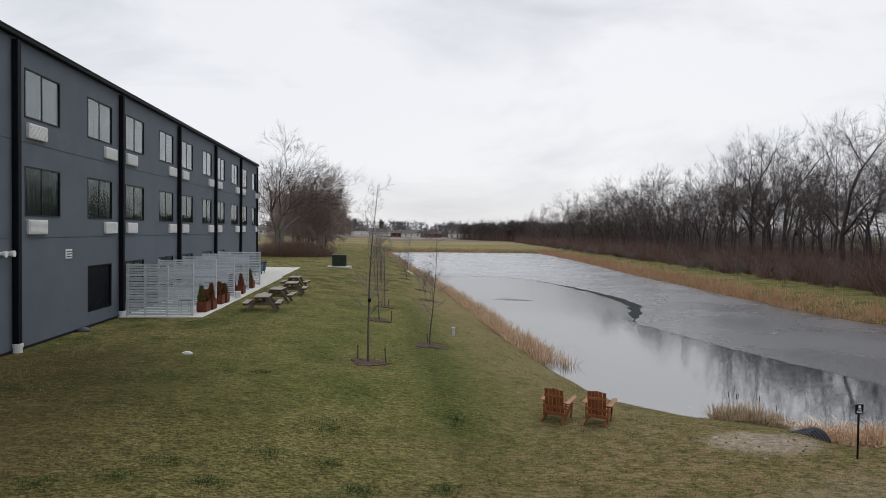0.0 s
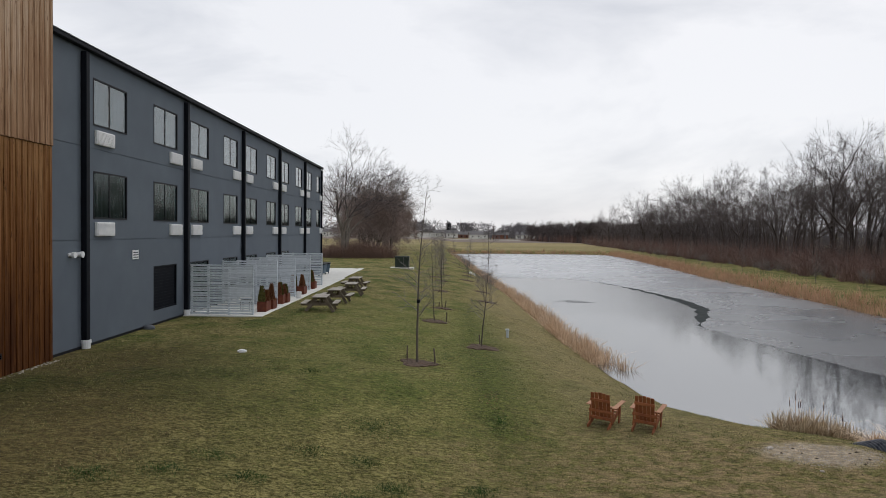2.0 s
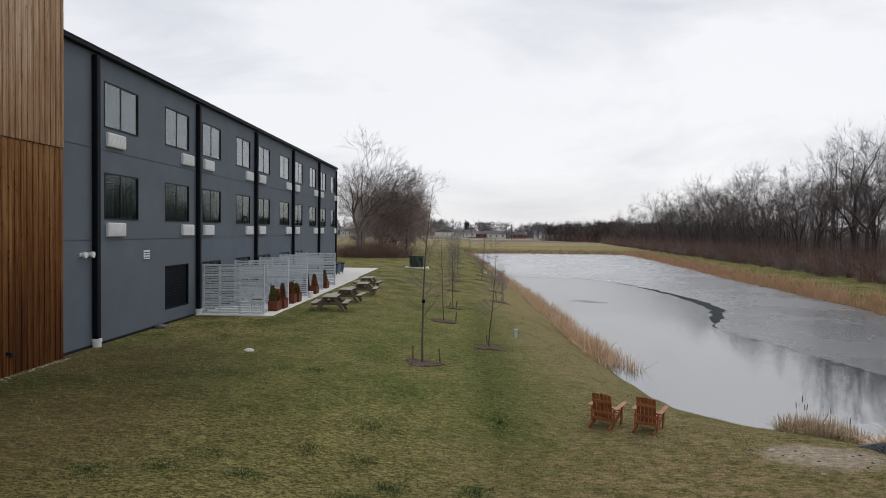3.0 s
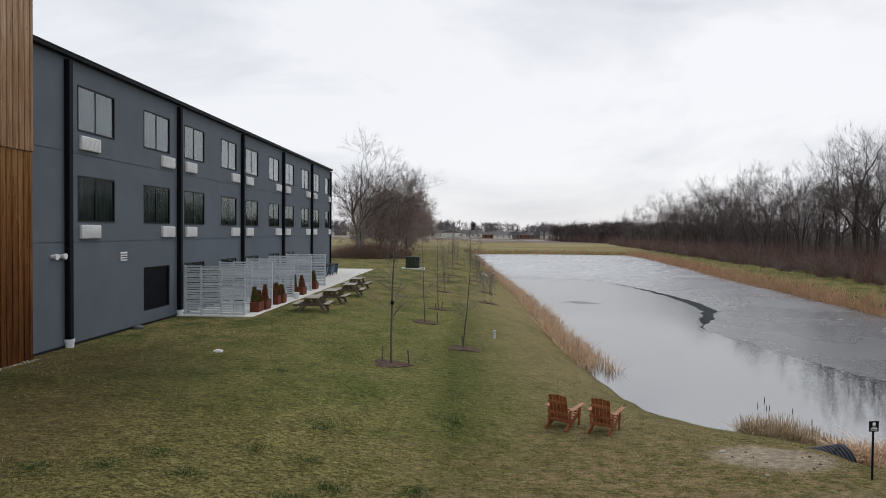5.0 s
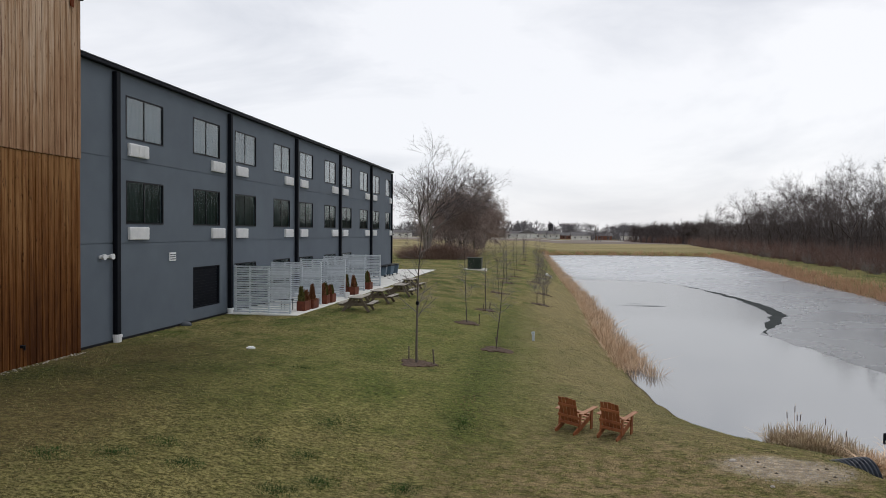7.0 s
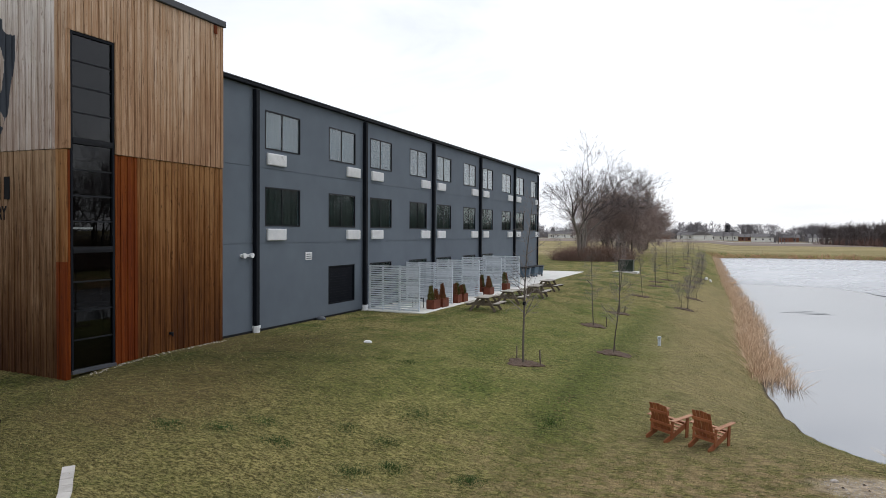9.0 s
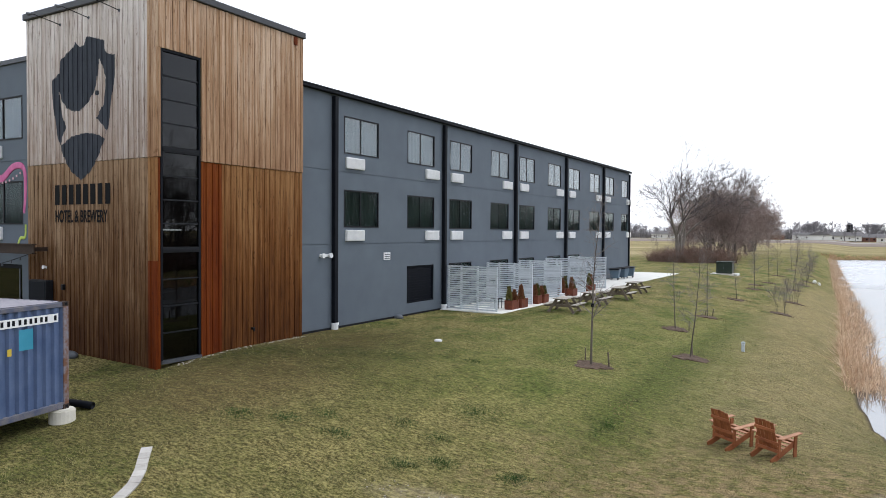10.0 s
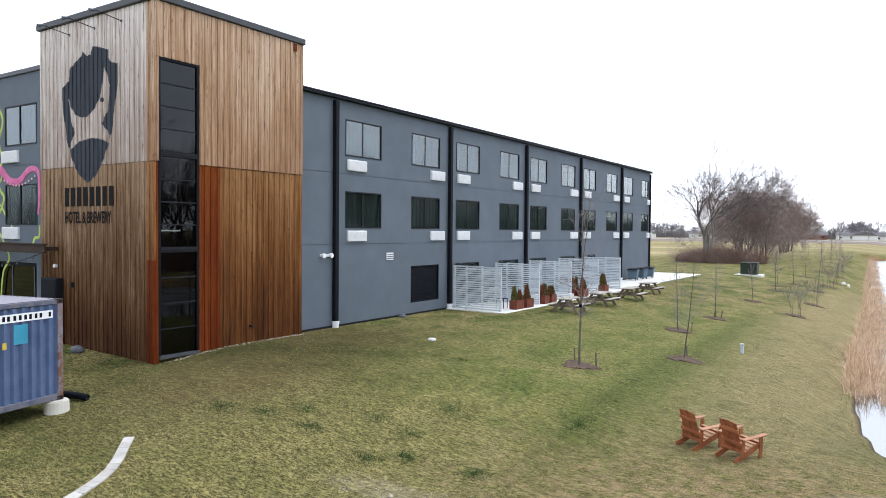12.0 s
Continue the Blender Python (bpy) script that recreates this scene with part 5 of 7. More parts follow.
bin_at(-9.85, 59.6, 4)
bin_at(-9.75, 61.6, -12)
bin_at(-9.7, 63.6, 8)
mk = thing("utility_marker", pose(3.83, 32.0, ground_at(3.83, 32.0)), "small grey plastic utility post in the grass", "utility post")
part("stem", boxes((-0.06, 0.06, -0.06, 0.06, -0.1, 0.3), bevel=0.012), M_FENCE, mk)
part("cap", boxes((-0.08, 0.08, -0.08, 0.08, 0.3, 0.4), bevel=0.02), M_FENCE, mk)
for x, y, s in ((4.1, 84.0, 0.22), (4.6, 83.4, 0.12), (4.5, 84.6, 0.15)):
    bm = bmesh.new()
    bmesh.ops.create_icosphere(bm, subdivisions=2, radius=s)
    for v in bm.verts:
        v.co *= 1 + 0.25 * noise.noise(v.co * 3 + Vector((x, y, 0)))
    o = part("stone_block", bm, M_CONCRETE)
    o.matrix_world = pose(x, y, ground_at(x, y) + s * 0.3)
    tagged(o, "rough pale stone block on the pond bank", "stone", group="stones on the bank")


# ---- shipping container ----
def container():
    m_blue = material("faded_blue_paint", (0.048, 0.082, 0.180), (0.105, 0.145, 0.25), 2.5, 0.55, fine=25, bump=0.1, stain=0.35)
    m_rail = material("scuffed_blue_paint", (0.06, 0.075, 0.13), (0.15, 0.14, 0.15), 5, 0.6, stain=0.2)
    m_post = material("flaking_paint_and_rust", (0.15, 0.07, 0.04), (0.20, 0.19, 0.22), 5, 0.8, fine=18, stain=0.12)
    m_roof = material("pale_grey_roof_paint", (0.22, 0.21, 0.24), (0.32, 0.31, 0.34), 2, 0.6)
    t = thing("shipping_container", Matrix.Translation((-8.584, 10.788, -0.28)) @ pose(0, 0, 0, 0, 0, 12), "blue corrugated steel shipping container raised on concrete blocks", "container")
    L, w, h = 6.06, 2.44, 2.59

    def corrugated(name, along, n, depth, to_point, mat):
        bm = bmesh.new()
        prof = []
        p = along / n
        for i in range(n):
            prof += [(i * p, 0), (i * p + p * 0.32, 0), (i * p + p * 0.5, depth), (i * p + p * 0.82, depth)]
        prof.append((along, 0))
        rows = [[bm.verts.new(to_point(u, d, e)) for u, d in prof] for e in (0, 1)]
        for a, b in zip(range(len(prof) - 1), range(1, len(prof))):
            bm.faces.new((rows[0][a], rows[0][b], rows[1][b], rows[1][a]))
        return part(name, bm, mat, t)

    z0, z1 = 0.16, h - 0.12
    corrugated("end_wall", w - 0.3, 9, -0.06, lambda u, d, e: (-0.03 + d, -w + 0.15 + u, z0 + (z1 - z0) * e), m_blue)
    corrugated("side_wall", L - 0.3, 22, 0.036, lambda u, d, e: (-L + 0.15 + u, -w + 0.03 + d, z0 + (z1 - z0) * e), m_blue)
    corrugated("side_wall", L - 0.3, 22, -0.036, lambda u, d, e: (-L + 0.15 + u, -0.03 + d, z0 + (z1 - z0) * e), m_blue)
    corrugated("roof", L - 0.2, 26, -0.025, lambda u, d, e: (-L + 0.1 + u, -w + 0.06 + (w - 0.12) * e, h - 0.01 + d), m_roof)
    part("floor", boxes((-L + 0.05, -0.05, -w + 0.05, -0.05, 0.1, 0.15), (-L, -L + 0.06, -w + 0.15, -0.15, 0.16, h - 0.1)), m_rail, t)
    for y in (-w, -0.15):
        part("corner_post", boxes((-0.15, 0, y, y + 0.15, 0.11, h - 0.11), bevel=0.01), m_post, t, "flaking rust-stained corner post")
        part("corner_post", boxes((-L, -L + 0.15, y, y + 0.15, 0.11, h - 0.11), bevel=0.01), m_post, t)
    part("end_rail", boxes((-0.1, -0.01, -w + 0.15, -0.15, 0.02, 0.17), bevel=0.01), m_rail, t)
    part("end_rail", boxes((-0.1, -0.01, -w + 0.15, -0.15, h - 0.13, h - 0.02), bevel=0.01), m_rail, t)
    for y0, y1 in ((-w + 0.005, -w + 0.07), (-0.07, -0.005)):
        part("side_rail", boxes((-L + 0.15, -0.15, y0, y1, h - 0.1, h - 0.01), (-L + 0.15, -0.15, y0, y1, 0.02, 0.17)), m_rail, t)
    for x in (-0.18, -L):
        for y in (-w, -0.17):
            for z in (0, h - 0.118):
                bm = boxes((x, x + 0.18 + 0.006, y - 0.003, y + 0.173, z, z + 0.118), bevel=0.012)
                c = part("corner_casting", bm, M_RUST, t)
                part("slot", boxes((x + 0.184, x + 0.189, y + 0.05, y + 0.12, z + 0.03, z + 0.09)), M_BLACK, c)
    pl = part("code_panel", boxes((-0.03, -0.024, -1.85, -0.28, 2.12, 2.32)), M_WHITE, t, "white panel with a row of dark bars")
    for y in (-1.78, -1.62, -1.5, -1.34, -1.2, -1.06, -0.93, -0.78, -0.65, -0.4):
        part("bar", boxes((-0.0235, -0.021, y, y + 0.07, 2.16, 2.28)), M_BLACK, pl)
    part("decal", boxes((-0.03, -0.022, -1.33, -0.97, 1.58, 2.05)), material("turquoise_decal", (0.03, 0.22, 0.33), (0.05, 0.28, 0.4), 3, 0.5), t, "turquoise square decal")
    part("decal", boxes((-0.03, -0.022, -1.62, -1.52, 1.5, 1.66)), material("yellow_decal", (0.5, 0.36, 0.03), (0.6, 0.43, 0.06), 3, 0.5), t, "small yellow sticker")
    return t


container()
M_BLOCK = material("cream_concrete", (0.50, 0.47, 0.40), (0.66, 0.63, 0.56), 3, 0.9, fine=40, bump=0.4)
cm = Matrix.Translation((-8.584, 10.788, -0.28)) @ pose(0, 0, 0, 0, 0, 12)
for u, v in ((-0.1, -2.3), (-0.1, -0.12), (-5.9, -2.3), (-5.9, -0.12)):
    p = cm @ Vector((u, v, 0))
    bm = bmesh.new()
    rod(bm, (0, 0, -0.62), (0, 0, 0), 0.3, 0.29, sides=20)
    bmesh.ops.bevel(bm, geom=[e for e in bm.edges if len(e.link_faces) == 2 and e.calc_face_angle(0) > 1], offset=0.03, segments=2, affect="EDGES")
    o = part("concrete_block", bm, M_BLOCK)
    o.matrix_world = Matrix.Translation(p)
    tagged(o, "round cream concrete block under the container corner", "concrete block", group="container supports")
o = tube("drain_hose", [(-10.6, 10.9, -0.42), (-9.6, 11.3, -0.4), (-9.1, 11.45, -0.4), (-8.82, 11.55, -0.43)], 0.11, 0.09, M_BLACK, sides=10)
tagged(o, "black flexible drain hose lying on the grass", "hose")

# curved run of pale pavers
M_PAVER = material("worn_pavers", (0.34, 0.32, 0.29), (0.48, 0.455, 0.42), 4, 0.9, fine=40, bump=0.3, random_shift=0.4)
pv = thing("paver_path", pose(0, 0, 0), "curved run of pale concrete pavers in the lawn", "path", kind="structure")
pts = [(-5.45, 10.62), (-5.0, 10.2), (-4.55, 9.8), (-4.2, 9.4), (-3.95, 8.95), (-3.75, 8.5), (-3.6, 8.0), (-3.5, 7.4), (-3.4, 6.8), (-3.3, 6.2)]
rng = random.Random(11)
for (ax, ay), (bx, by) in zip(pts, pts[1:]):
    ln = math.hypot(bx - ax, by - ay)
    n = max(1, round(ln / 0.3))
    for i in range(n):
        t = (i + 0.5) / n
        x, y = ax + (bx - ax) * t, ay + (by - ay) * t
        o = part("paver", boxes((-ln / n / 2 + 0.004, ln / n / 2 - 0.004, -0.115, 0.115, -0.06, 0.015), bevel=0.002), M_PAVER, pv)
        ux, uy = (bx - ax) / ln, (by - ay) / ln
        rise = ground_at(x + ux * 0.15, y + uy * 0.15) - ground_at(x - ux * 0.15, y - uy * 0.15)
        side = ground_at(x - uy * 0.12, y + ux * 0.12) - ground_at(x + uy * 0.12, y - ux * 0.12)
        o.matrix_local = pose(x, y, ground_at(x, y) + 0.02 + rng.uniform(-0.002, 0.002), math.degrees(side / 0.24), -math.degrees(rise / 0.3), math.degrees(math.atan2(uy, ux)) + rng.uniform(-0.6, 0.6))


# ---- trees, brush, reeds and grass ----
def grow_tree(seed, height, r0, kids, segs, angle, spread, twig, trunk_part=0.8, droop=0.0, upward=0.25, min_r=0.012, fork=0, tip=1.0, sway=0.06):
    """Vertices and faces of a bare tree: (stem, crown). kids: shoots of each limb, level by level."""
    rng = random.Random(seed)
    stem, crown = ([], []), ([], [])
    sides = (8, 5, 4, 3, 3, 3)

    def tube_to(store, line, radii, k):
        V, F = store
        base = len(V)
        last = len(line) - 1
        for i, p in enumerate(line):
            d = (line[min(i + 1, last)] - line[max(i - 1, 0)]).normalized()
            s = d.cross(Vector((0.31, 0.95, 0.07)))
            s = s.normalized() if s.length > 1e-3 else Vector((1, 0, 0))
            u = s.cross(d)
            for j in range(k):
                a = 2 * math.pi * j / k
                V.append(tuple(p + s * (radii[i] * math.cos(a)) + u * (radii[i] * math.sin(a))))
        for i in range(last):
            for j in range(k):
                F.append((base + i * k + j, base + i * k + (j + 1) % k, base + (i + 1) * k + (j + 1) % k, base + (i + 1) * k + j))

    def limb(p, d, length, r, level):
        n = segs[level]
        line, radii = [p.copy()], [r]
        wander = (sway, 0.16, 0.22, 0.28, 0.3)[min(level, 4)]
        for i in range(n):
            d = (d + Vector((rng.gauss(0, wander), rng.gauss(0, wander), rng.gauss(0, wander) + upward * 0.25 * (level > 0) - droop * (level > 1) * 0.2))).normalized()
            p = p + d * (length / n)
            line.append(p.copy())
            radii.append(max(min_r, r * (1 - (i + 1) / n * (0.75 if level else 0.92))))
        if level + 1 >= len(segs):
            V, F = crown
            k, w = len(V), Vector((rng.gauss(0, 1), rng.gauss(0, 1), rng.gauss(0, 1))).cross(d).normalized() * (radii[0] * tip)
            V += [tuple(line[0] - w), tuple(line[0] + w), tuple(line[-1])]
            F.append((k, k + 1, k + 2))
            return
        tube_to(stem if level == 0 else crown, line, radii, sides[level])
        for i in range(kids[level]):
            t = (0.28 if level == 0 else 0.2) + (0.98 - (0.28 if level == 0 else 0.2)) * (i + rng.random()) / kids[level]
            if level == 0:
                t = max(t, 1 - trunk_part)
            f = t * n
            k = min(int(f), n - 1)
            q = line[k].lerp(line[k + 1], f - k)
            rr = radii[k] + (radii[k + 1] - radii[k]) * (f - k)
            dd = (line[k + 1] - line[k]).normalized()
            side = dd.cross(Vector((rng.gauss(0, 1), rng.gauss(0, 1), rng.gauss(0, 1))))
            side = side.normalized() if side.length > 1e-3 else Vector((1, 0, 0))
            a = radians(angle * rng.uniform(0.6, 1.3))
            nd = (dd * math.cos(a) + side * math.sin(a)).normalized()
            ln = length * spread[level] * (1.1 - 0.6 * t) * rng.uniform(0.7, 1.25)
            limb(q, nd, ln, max(min_r, rr * (0.5 if level == 0 else 0.6)), level + 1)

    if fork:
        for i in range(fork):
            a = 2 * math.pi * (i + rng.random() * 0.5) / fork
            lean = rng.uniform(0.1, 0.4)
            limb(Vector((0.25 * math.cos(a), 0.25 * math.sin(a), -0.3)), Vector((lean * math.cos(a), lean * math.sin(a), 1)).normalized(), height * rng.uniform(0.75, 1.0), r0 * rng.uniform(0.6, 1), 0)
    else:
        limb(Vector((0, 0, -0.3)), Vector((rng.gauss(0, 0.04), rng.gauss(0, 0.04), 1)).normalized(), height + 0.3, r0, 0)
    return stem, crown


def tree_thing(name, shape, m, bark, twigs, label, category="tree", group=""):
    t = thing(name, m, label, category, group)
    mesh_object("trunk", shape[0][0], shape[0][1], bark, t, smooth=True)
    mesh_object("crown", shape[1][0], shape[1][1], twigs, t)
    return t


def fork_tree(seed, height, r0, levels, angle, trunk=0.22, stems=1, lean=0.1, ratio=0.8, twigs=3, thin=0.014, tubes=5, rise=0.12):
    """A bare tree that forks again and again into a fan of fine twigs: (stem, crown)."""
    rng = random.Random(seed)
    stem, crown = ([], []), ([], [])

    def tube_to(store, line, radii, k):
        V, F = store
        base, last = len(V), len(line) - 1
        for i, p in enumerate(line):
            d = (line[min(i + 1, last)] - line[max(i - 1, 0)]).normalized()
            s = d.cross(Vector((0.31, 0.95, 0.07)))
            s = s.normalized() if s.length > 1e-3 else Vector((1, 0, 0))
            u = s.cross(d)
            for j in range(k):
                a = 2 * math.pi * j / k
                V.append(p + s * (radii[i] * math.cos(a)) + u * (radii[i] * math.sin(a)))
        for i in range(last):
            for j in range(k):
                F.append((base + i * k + j, base + i * k + (j + 1) % k, base + (i + 1) * k + (j + 1) % k, base + (i + 1) * k + j))

    def spike(p, q, w):
        V, F = crown
        k = len(V)
        o = (q - p).cross(Vector((rng.gauss(0, 1), rng.gauss(0, 1), rng.gauss(0, 1))))
        o = o.normalized() * w if o.length > 1e-4 else Vector((w, 0, 0))
        V.extend((p - o, p + o, q))
        F.append((k, k + 1, k + 2))

    def aside(d, a):
        s = d.cross(Vector((rng.gauss(0, 1), rng.gauss(0, 1), rng.gauss(0, 1))))
        s = s.normalized() if s.length > 1e-3 else Vector((1, 0, 0))
        return (d * math.cos(a) + s * math.sin(a) + Vector((0, 0, rise))).normalized()

    def branch(p, d, length, r, level):
        r = max(r, thin)
        if level > tubes:
            q = p + d * length + Vector((rng.gauss(0, 1), rng.gauss(0, 1), rng.gauss(0, 1))) * length * 0.1
            spike(p, q + (q - p) * 0.5, thin)
            line = [p, q]
        else:
            line, radii, x = [p], [r], p
            n = 4 if level == 0 else 3
            for i in range(n):
                wob = 0.04 if level == 0 else 0.1
                d = (d + Vector((rng.gauss(0, wob), rng.gauss(0, wob), rng.gauss(0, wob)))).normalized()
                x = x + d * (length / n)
                line.append(x)
                radii.append(max(thin, r * (1 - 0.32 * (i + 1) / n)))
            tube_to(stem if level <= 1 else crown, line, radii, (7, 6, 5, 4, 3, 3, 3)[min(level, 6)])
        q = line[-1]
        if level >= levels:
            for i in range(twigs):
                b = line[0].lerp(q, rng.uniform(0.2, 1))
                spike(b, b + aside(d, radians(rng.uniform(15, 50))) * length * rng.uniform(1.2, 2.2), thin * 0.8)
            return
        kids = 3 if rng.random() < 0.3 else 2
        for i in range(kids):
            a = radians(angle * (0.75 if level >= tubes else 1.0) * (rng.uniform(0.2, 0.7) if i == 0 else rng.uniform(0.8, 1.5)))
            branch(q, aside(d, a), length * ratio * rng.uniform(0.75, 1.15) * (1.0 if i == 0 else 0.85), r * (0.6 if i == 0 else 0.45), level + 1)
        if level >= 1 and rng.random() < 0.75:
            b = line[0].lerp(q, rng.uniform(0.3, 0.8))
            branch(b, aside(d, radians(rng.uniform(35, 70))), length * 0.6, r * 0.35, min(level + 2, levels))

    for i in range(stems):
        a = 2 * math.pi * (i + 0.6 * rng.random()) / stems
        t = rng.uniform(0.2, 1.0) * lean
        branch(Vector((0.3 * math.cos(a), 0.3 * math.sin(a), -0.3)) if stems > 1 else Vector((0, 0, -0.3)), Vector((math.cos(a) * t, math.sin(a) * t, 1)).normalized(), height * trunk, r0 * (1 if stems == 1 else rng.uniform(0.6, 1)), 0)
    k = height / max(v.z for v in crown[0])
    return tuple(([(v.x * k, v.y * k, v.z * k) for v in V], F) for V, F in (stem, crown))


# woods on the far bank
WOODS = [tree_thing("bare_tree", fork_tree(140 + i, h, r, 7, ang, trunk=tr, lean=0.12, ratio=0.82, thin=0.010, twigs=2, tubes=5, rise=0.06), pose(0, 0, -50), M_BARK_DARK, M_TWIG, "tall bare winter tree in the wood beyond the pond", group="trees of the wood")
         for i, (h, r, ang, tr) in enumerate(((17, 0.26, 33, 0.27), (15.5, 0.23, 30, 0.30), (17.5, 0.30, 36, 0.22), (14.5, 0.20, 32, 0.27), (16, 0.23, 28, 0.32), (13.5, 0.18, 34, 0.24), (16.5, 0.28, 38, 0.20), (15, 0.20, 31, 0.33)))]


def wood_edge(y):
    return 55.5 + max(0.0, y - 60) * 0.055


rng = random.Random(7)
spots = []
for row, (off, gap) in enumerate(((0, 5.6), (5, 5.8), (10, 6.4), (17, 7.5))):
    y = 40.0 + row * 2
    while y < (300, 260, 230, 200, 180)[row]:
        if not (row >= 3 and y > 280):
            spots.append((wood_edge(y) + off + rng.uniform(-2.4, 2.4), y + rng.uniform(-1.8, 1.8), row))
        y += gap * (1 + max(0, y - 150) / 420)
used = set()
for k, (x, y, row) in enumerate(spots):
    i = rng.randrange(len(WOODS))
    s = rng.uniform(0.88, 1.25) * (1.08 if row else 0.95) * (1.06 - 0.03 * min(1, max(0, (y - 110) / 110)))
    m = pose(x, y, ground_at(x, y) - 0.05, rng.uniform(-3, 3), rng.uniform(-3, 3), rng.uniform(0, 360))
    if i not in used:
        used.add(i)
        t = WOODS[i]
        t.matrix_world = m
    else:
        t = copy_thing(WOODS[i], m)
    t.scale = (s, s, s * rng.uniform(0.92, 1.1))

for i, x, y, s in ((0, 58, 100, 1.3), (2, 60.5, 108, 1.36), (6, 59, 116, 1.3), (1, 63, 103, 1.35), (4, 57.5, 92, 1.25), (2, 57, 61, 1.42), (0, 59, 68, 1.35), (6, 56.5, 53, 1.45), (1, 60, 47, 1.4)):
    t = copy_thing(WOODS[i], pose(x, y, ground_at(x, y) - 0.05, 0, 0, 40 * i + 15))
    t.scale = (s, s, s)


def sprigs(name, n, place, height, lean, width, mat, label, category, seed, segs=2, curl=0.0, fan=0.0, kind="stuff"):
    """Many thin upright blades or twigs as one mesh. place(rng) gives x, y and a size factor."""
    r = np.random.default_rng(seed)
    px, py, ps = place(r, n)
    pz = land(px, py)
    n = len(px)
    az = r.uniform(0, 2 * np.pi, n)
    ln = np.abs(r.normal(0, lean, n))
    dx, dy = np.cos(az) * ln, np.sin(az) * ln
    h = height * ps * r.uniform(0.6, 1.15, n)
    wa = r.uniform(0, np.pi, n)
    wx, wy = np.cos(wa) * width / 2, np.sin(wa) * width / 2
    rows = []
    for s in range(segs + 1):
        t = s / segs
        bend = t + curl * t * t
        cx, cy = px + dx * h * bend, py + dy * h * bend
        cz = pz - 0.03 + h * (t - curl * 0.35 * t * t * np.minimum(ln * 2, 1))
        k = 1 - t * 0.75
        rows.append(np.column_stack([cx - wx * k, cy - wy * k, cz]))
        rows.append(np.column_stack([cx + wx * k, cy + wy * k, cz]))
    verts = np.stack(rows, 1).reshape(-1, 3)
    m = 2 * (segs + 1)
    base = np.arange(n) * m
    faces = np.concatenate([np.column_stack([base + 2 * s, base + 2 * s + 1, base + 2 * s + 3, base + 2 * s + 2]) for s in range(segs)])
    me = bpy.data.meshes.new(name)
    me.vertices.add(len(verts))
    me.vertices.foreach_set("co", verts.ravel())
    me.loops.add(len(faces) * 4)
    me.loops.foreach_set("vertex_index", faces.ravel().astype(np.int32))
    me.polygons.add(len(faces))
    me.polygons.foreach_set("loop_start", np.arange(0, len(faces) * 4, 4, dtype=np.int32))
    me.polygons.foreach_set("loop_total", np.full(len(faces), 4, dtype=np.int32))
    me.update(calc_edges=True)
    me.materials.append(mat)
    return tagged(new(name, me), label, category, kind=kind)


SX, SY = np.array([p[0] for p in POND] + [POND[0][0]]), np.array([p[1] for p in POND] + [POND[0][1]])


def along_shore(r, n, i0, i1, lo, hi):
    """Points beside the shore between two of its corners, lo to hi metres outside it."""
    seg = np.hypot(np.diff(SX), np.diff(SY))[i0:i1]
    c = np.concatenate([[0], np.cumsum(seg)])
    u = r.uniform(0, c[-1], n)
    k = np.clip(np.searchsorted(c, u, side="right") - 1, 0, len(seg) - 1)
    t = (u - c[k]) / seg[k]
    k = k + i0
    dx, dy = SX[k + 1] - SX[k], SY[k + 1] - SY[k]
    L = np.hypot(dx, dy)
    o = r.uniform(lo, hi, n)
    return SX[k] + dx * t - dy / L * o, SY[k] + dy * t + dx / L * o


def clumps(x, y, f=0.35):
    return 0.5 + 0.5 * np.sin(f * x * 1.7 + 0.9 * np.sin(f * y)) * np.sin(f * y * 1.3 + 0.7 * np.sin(f * x * 0.8))


def shrub_place(per, spread):
    """Rounded shrubs: many shoots fanning out of each foot."""
    def g(r, n):
        k = n // per
        y = 34 + 300 * r.random(k) ** 1.5
        d = r.random(k) ** 0.8 * 11
        x = 43.0 + np.maximum(0, y - 54) * 0.085 + d + 1.1 * np.sin(y * 0.55)
        size = (0.55 + 0.75 * r.random(k)) * (0.8 + 0.35 * clumps(x, y, 0.33)) + d * 0.025
        x, y, size = np.repeat(x, per), np.repeat(y, per), np.repeat(size, per)
        return x + r.normal(0, spread, len(x)) * size, y + r.normal(0, spread, len(y)) * size, size * r.uniform(0.45, 1.1, len(x))
    return g


sprigs("brush_thicket", 84000, shrub_place(56, 0.3), 3.5, 0.62, 0.03, M_BRUSH, "dense red-brown leafless brush along the wood's edge", "brush", 3, segs=3, curl=0.7)
sprigs("brush_thicket", 26000, shrub_place(40, 0.3), 2.6, 0.7, 0.026, M_TWIG_GREY, "greyer leafless shrubs among the brush", "brush", 4, segs=3, curl=0.7)


def under_place(r, n):
    y = 34 + 320 * r.random(n) ** 1.4
    x = 53 + np.maximum(0, y - 60) * 0.06 + r.random(n) * 36
    return x, y, 0.6 + 0.7 * r.random(n)


sprigs("undergrowth", 46000, under_place, 4.8, 0.6, 0.038, M_TWIG, "thin grey-brown saplings and undergrowth inside the wood", "undergrowth", 5, segs=2, curl=0.2)


def reed_west(r, n):
    x, y = along_shore(r, n, 4, 12, -1.2, 0.5)
    keep = (r.random(n) < 0.05 + 0.95 * clumps(x, y, 1.5) ** 2.6) & (r.random(n) < np.clip(28 / (y - 18), 0.12, 1)) & (y > 31.2)
    x, y = x[keep], y[keep]
    return x, y, 0.5 + 0.75 * clumps(x, y, 2.3)


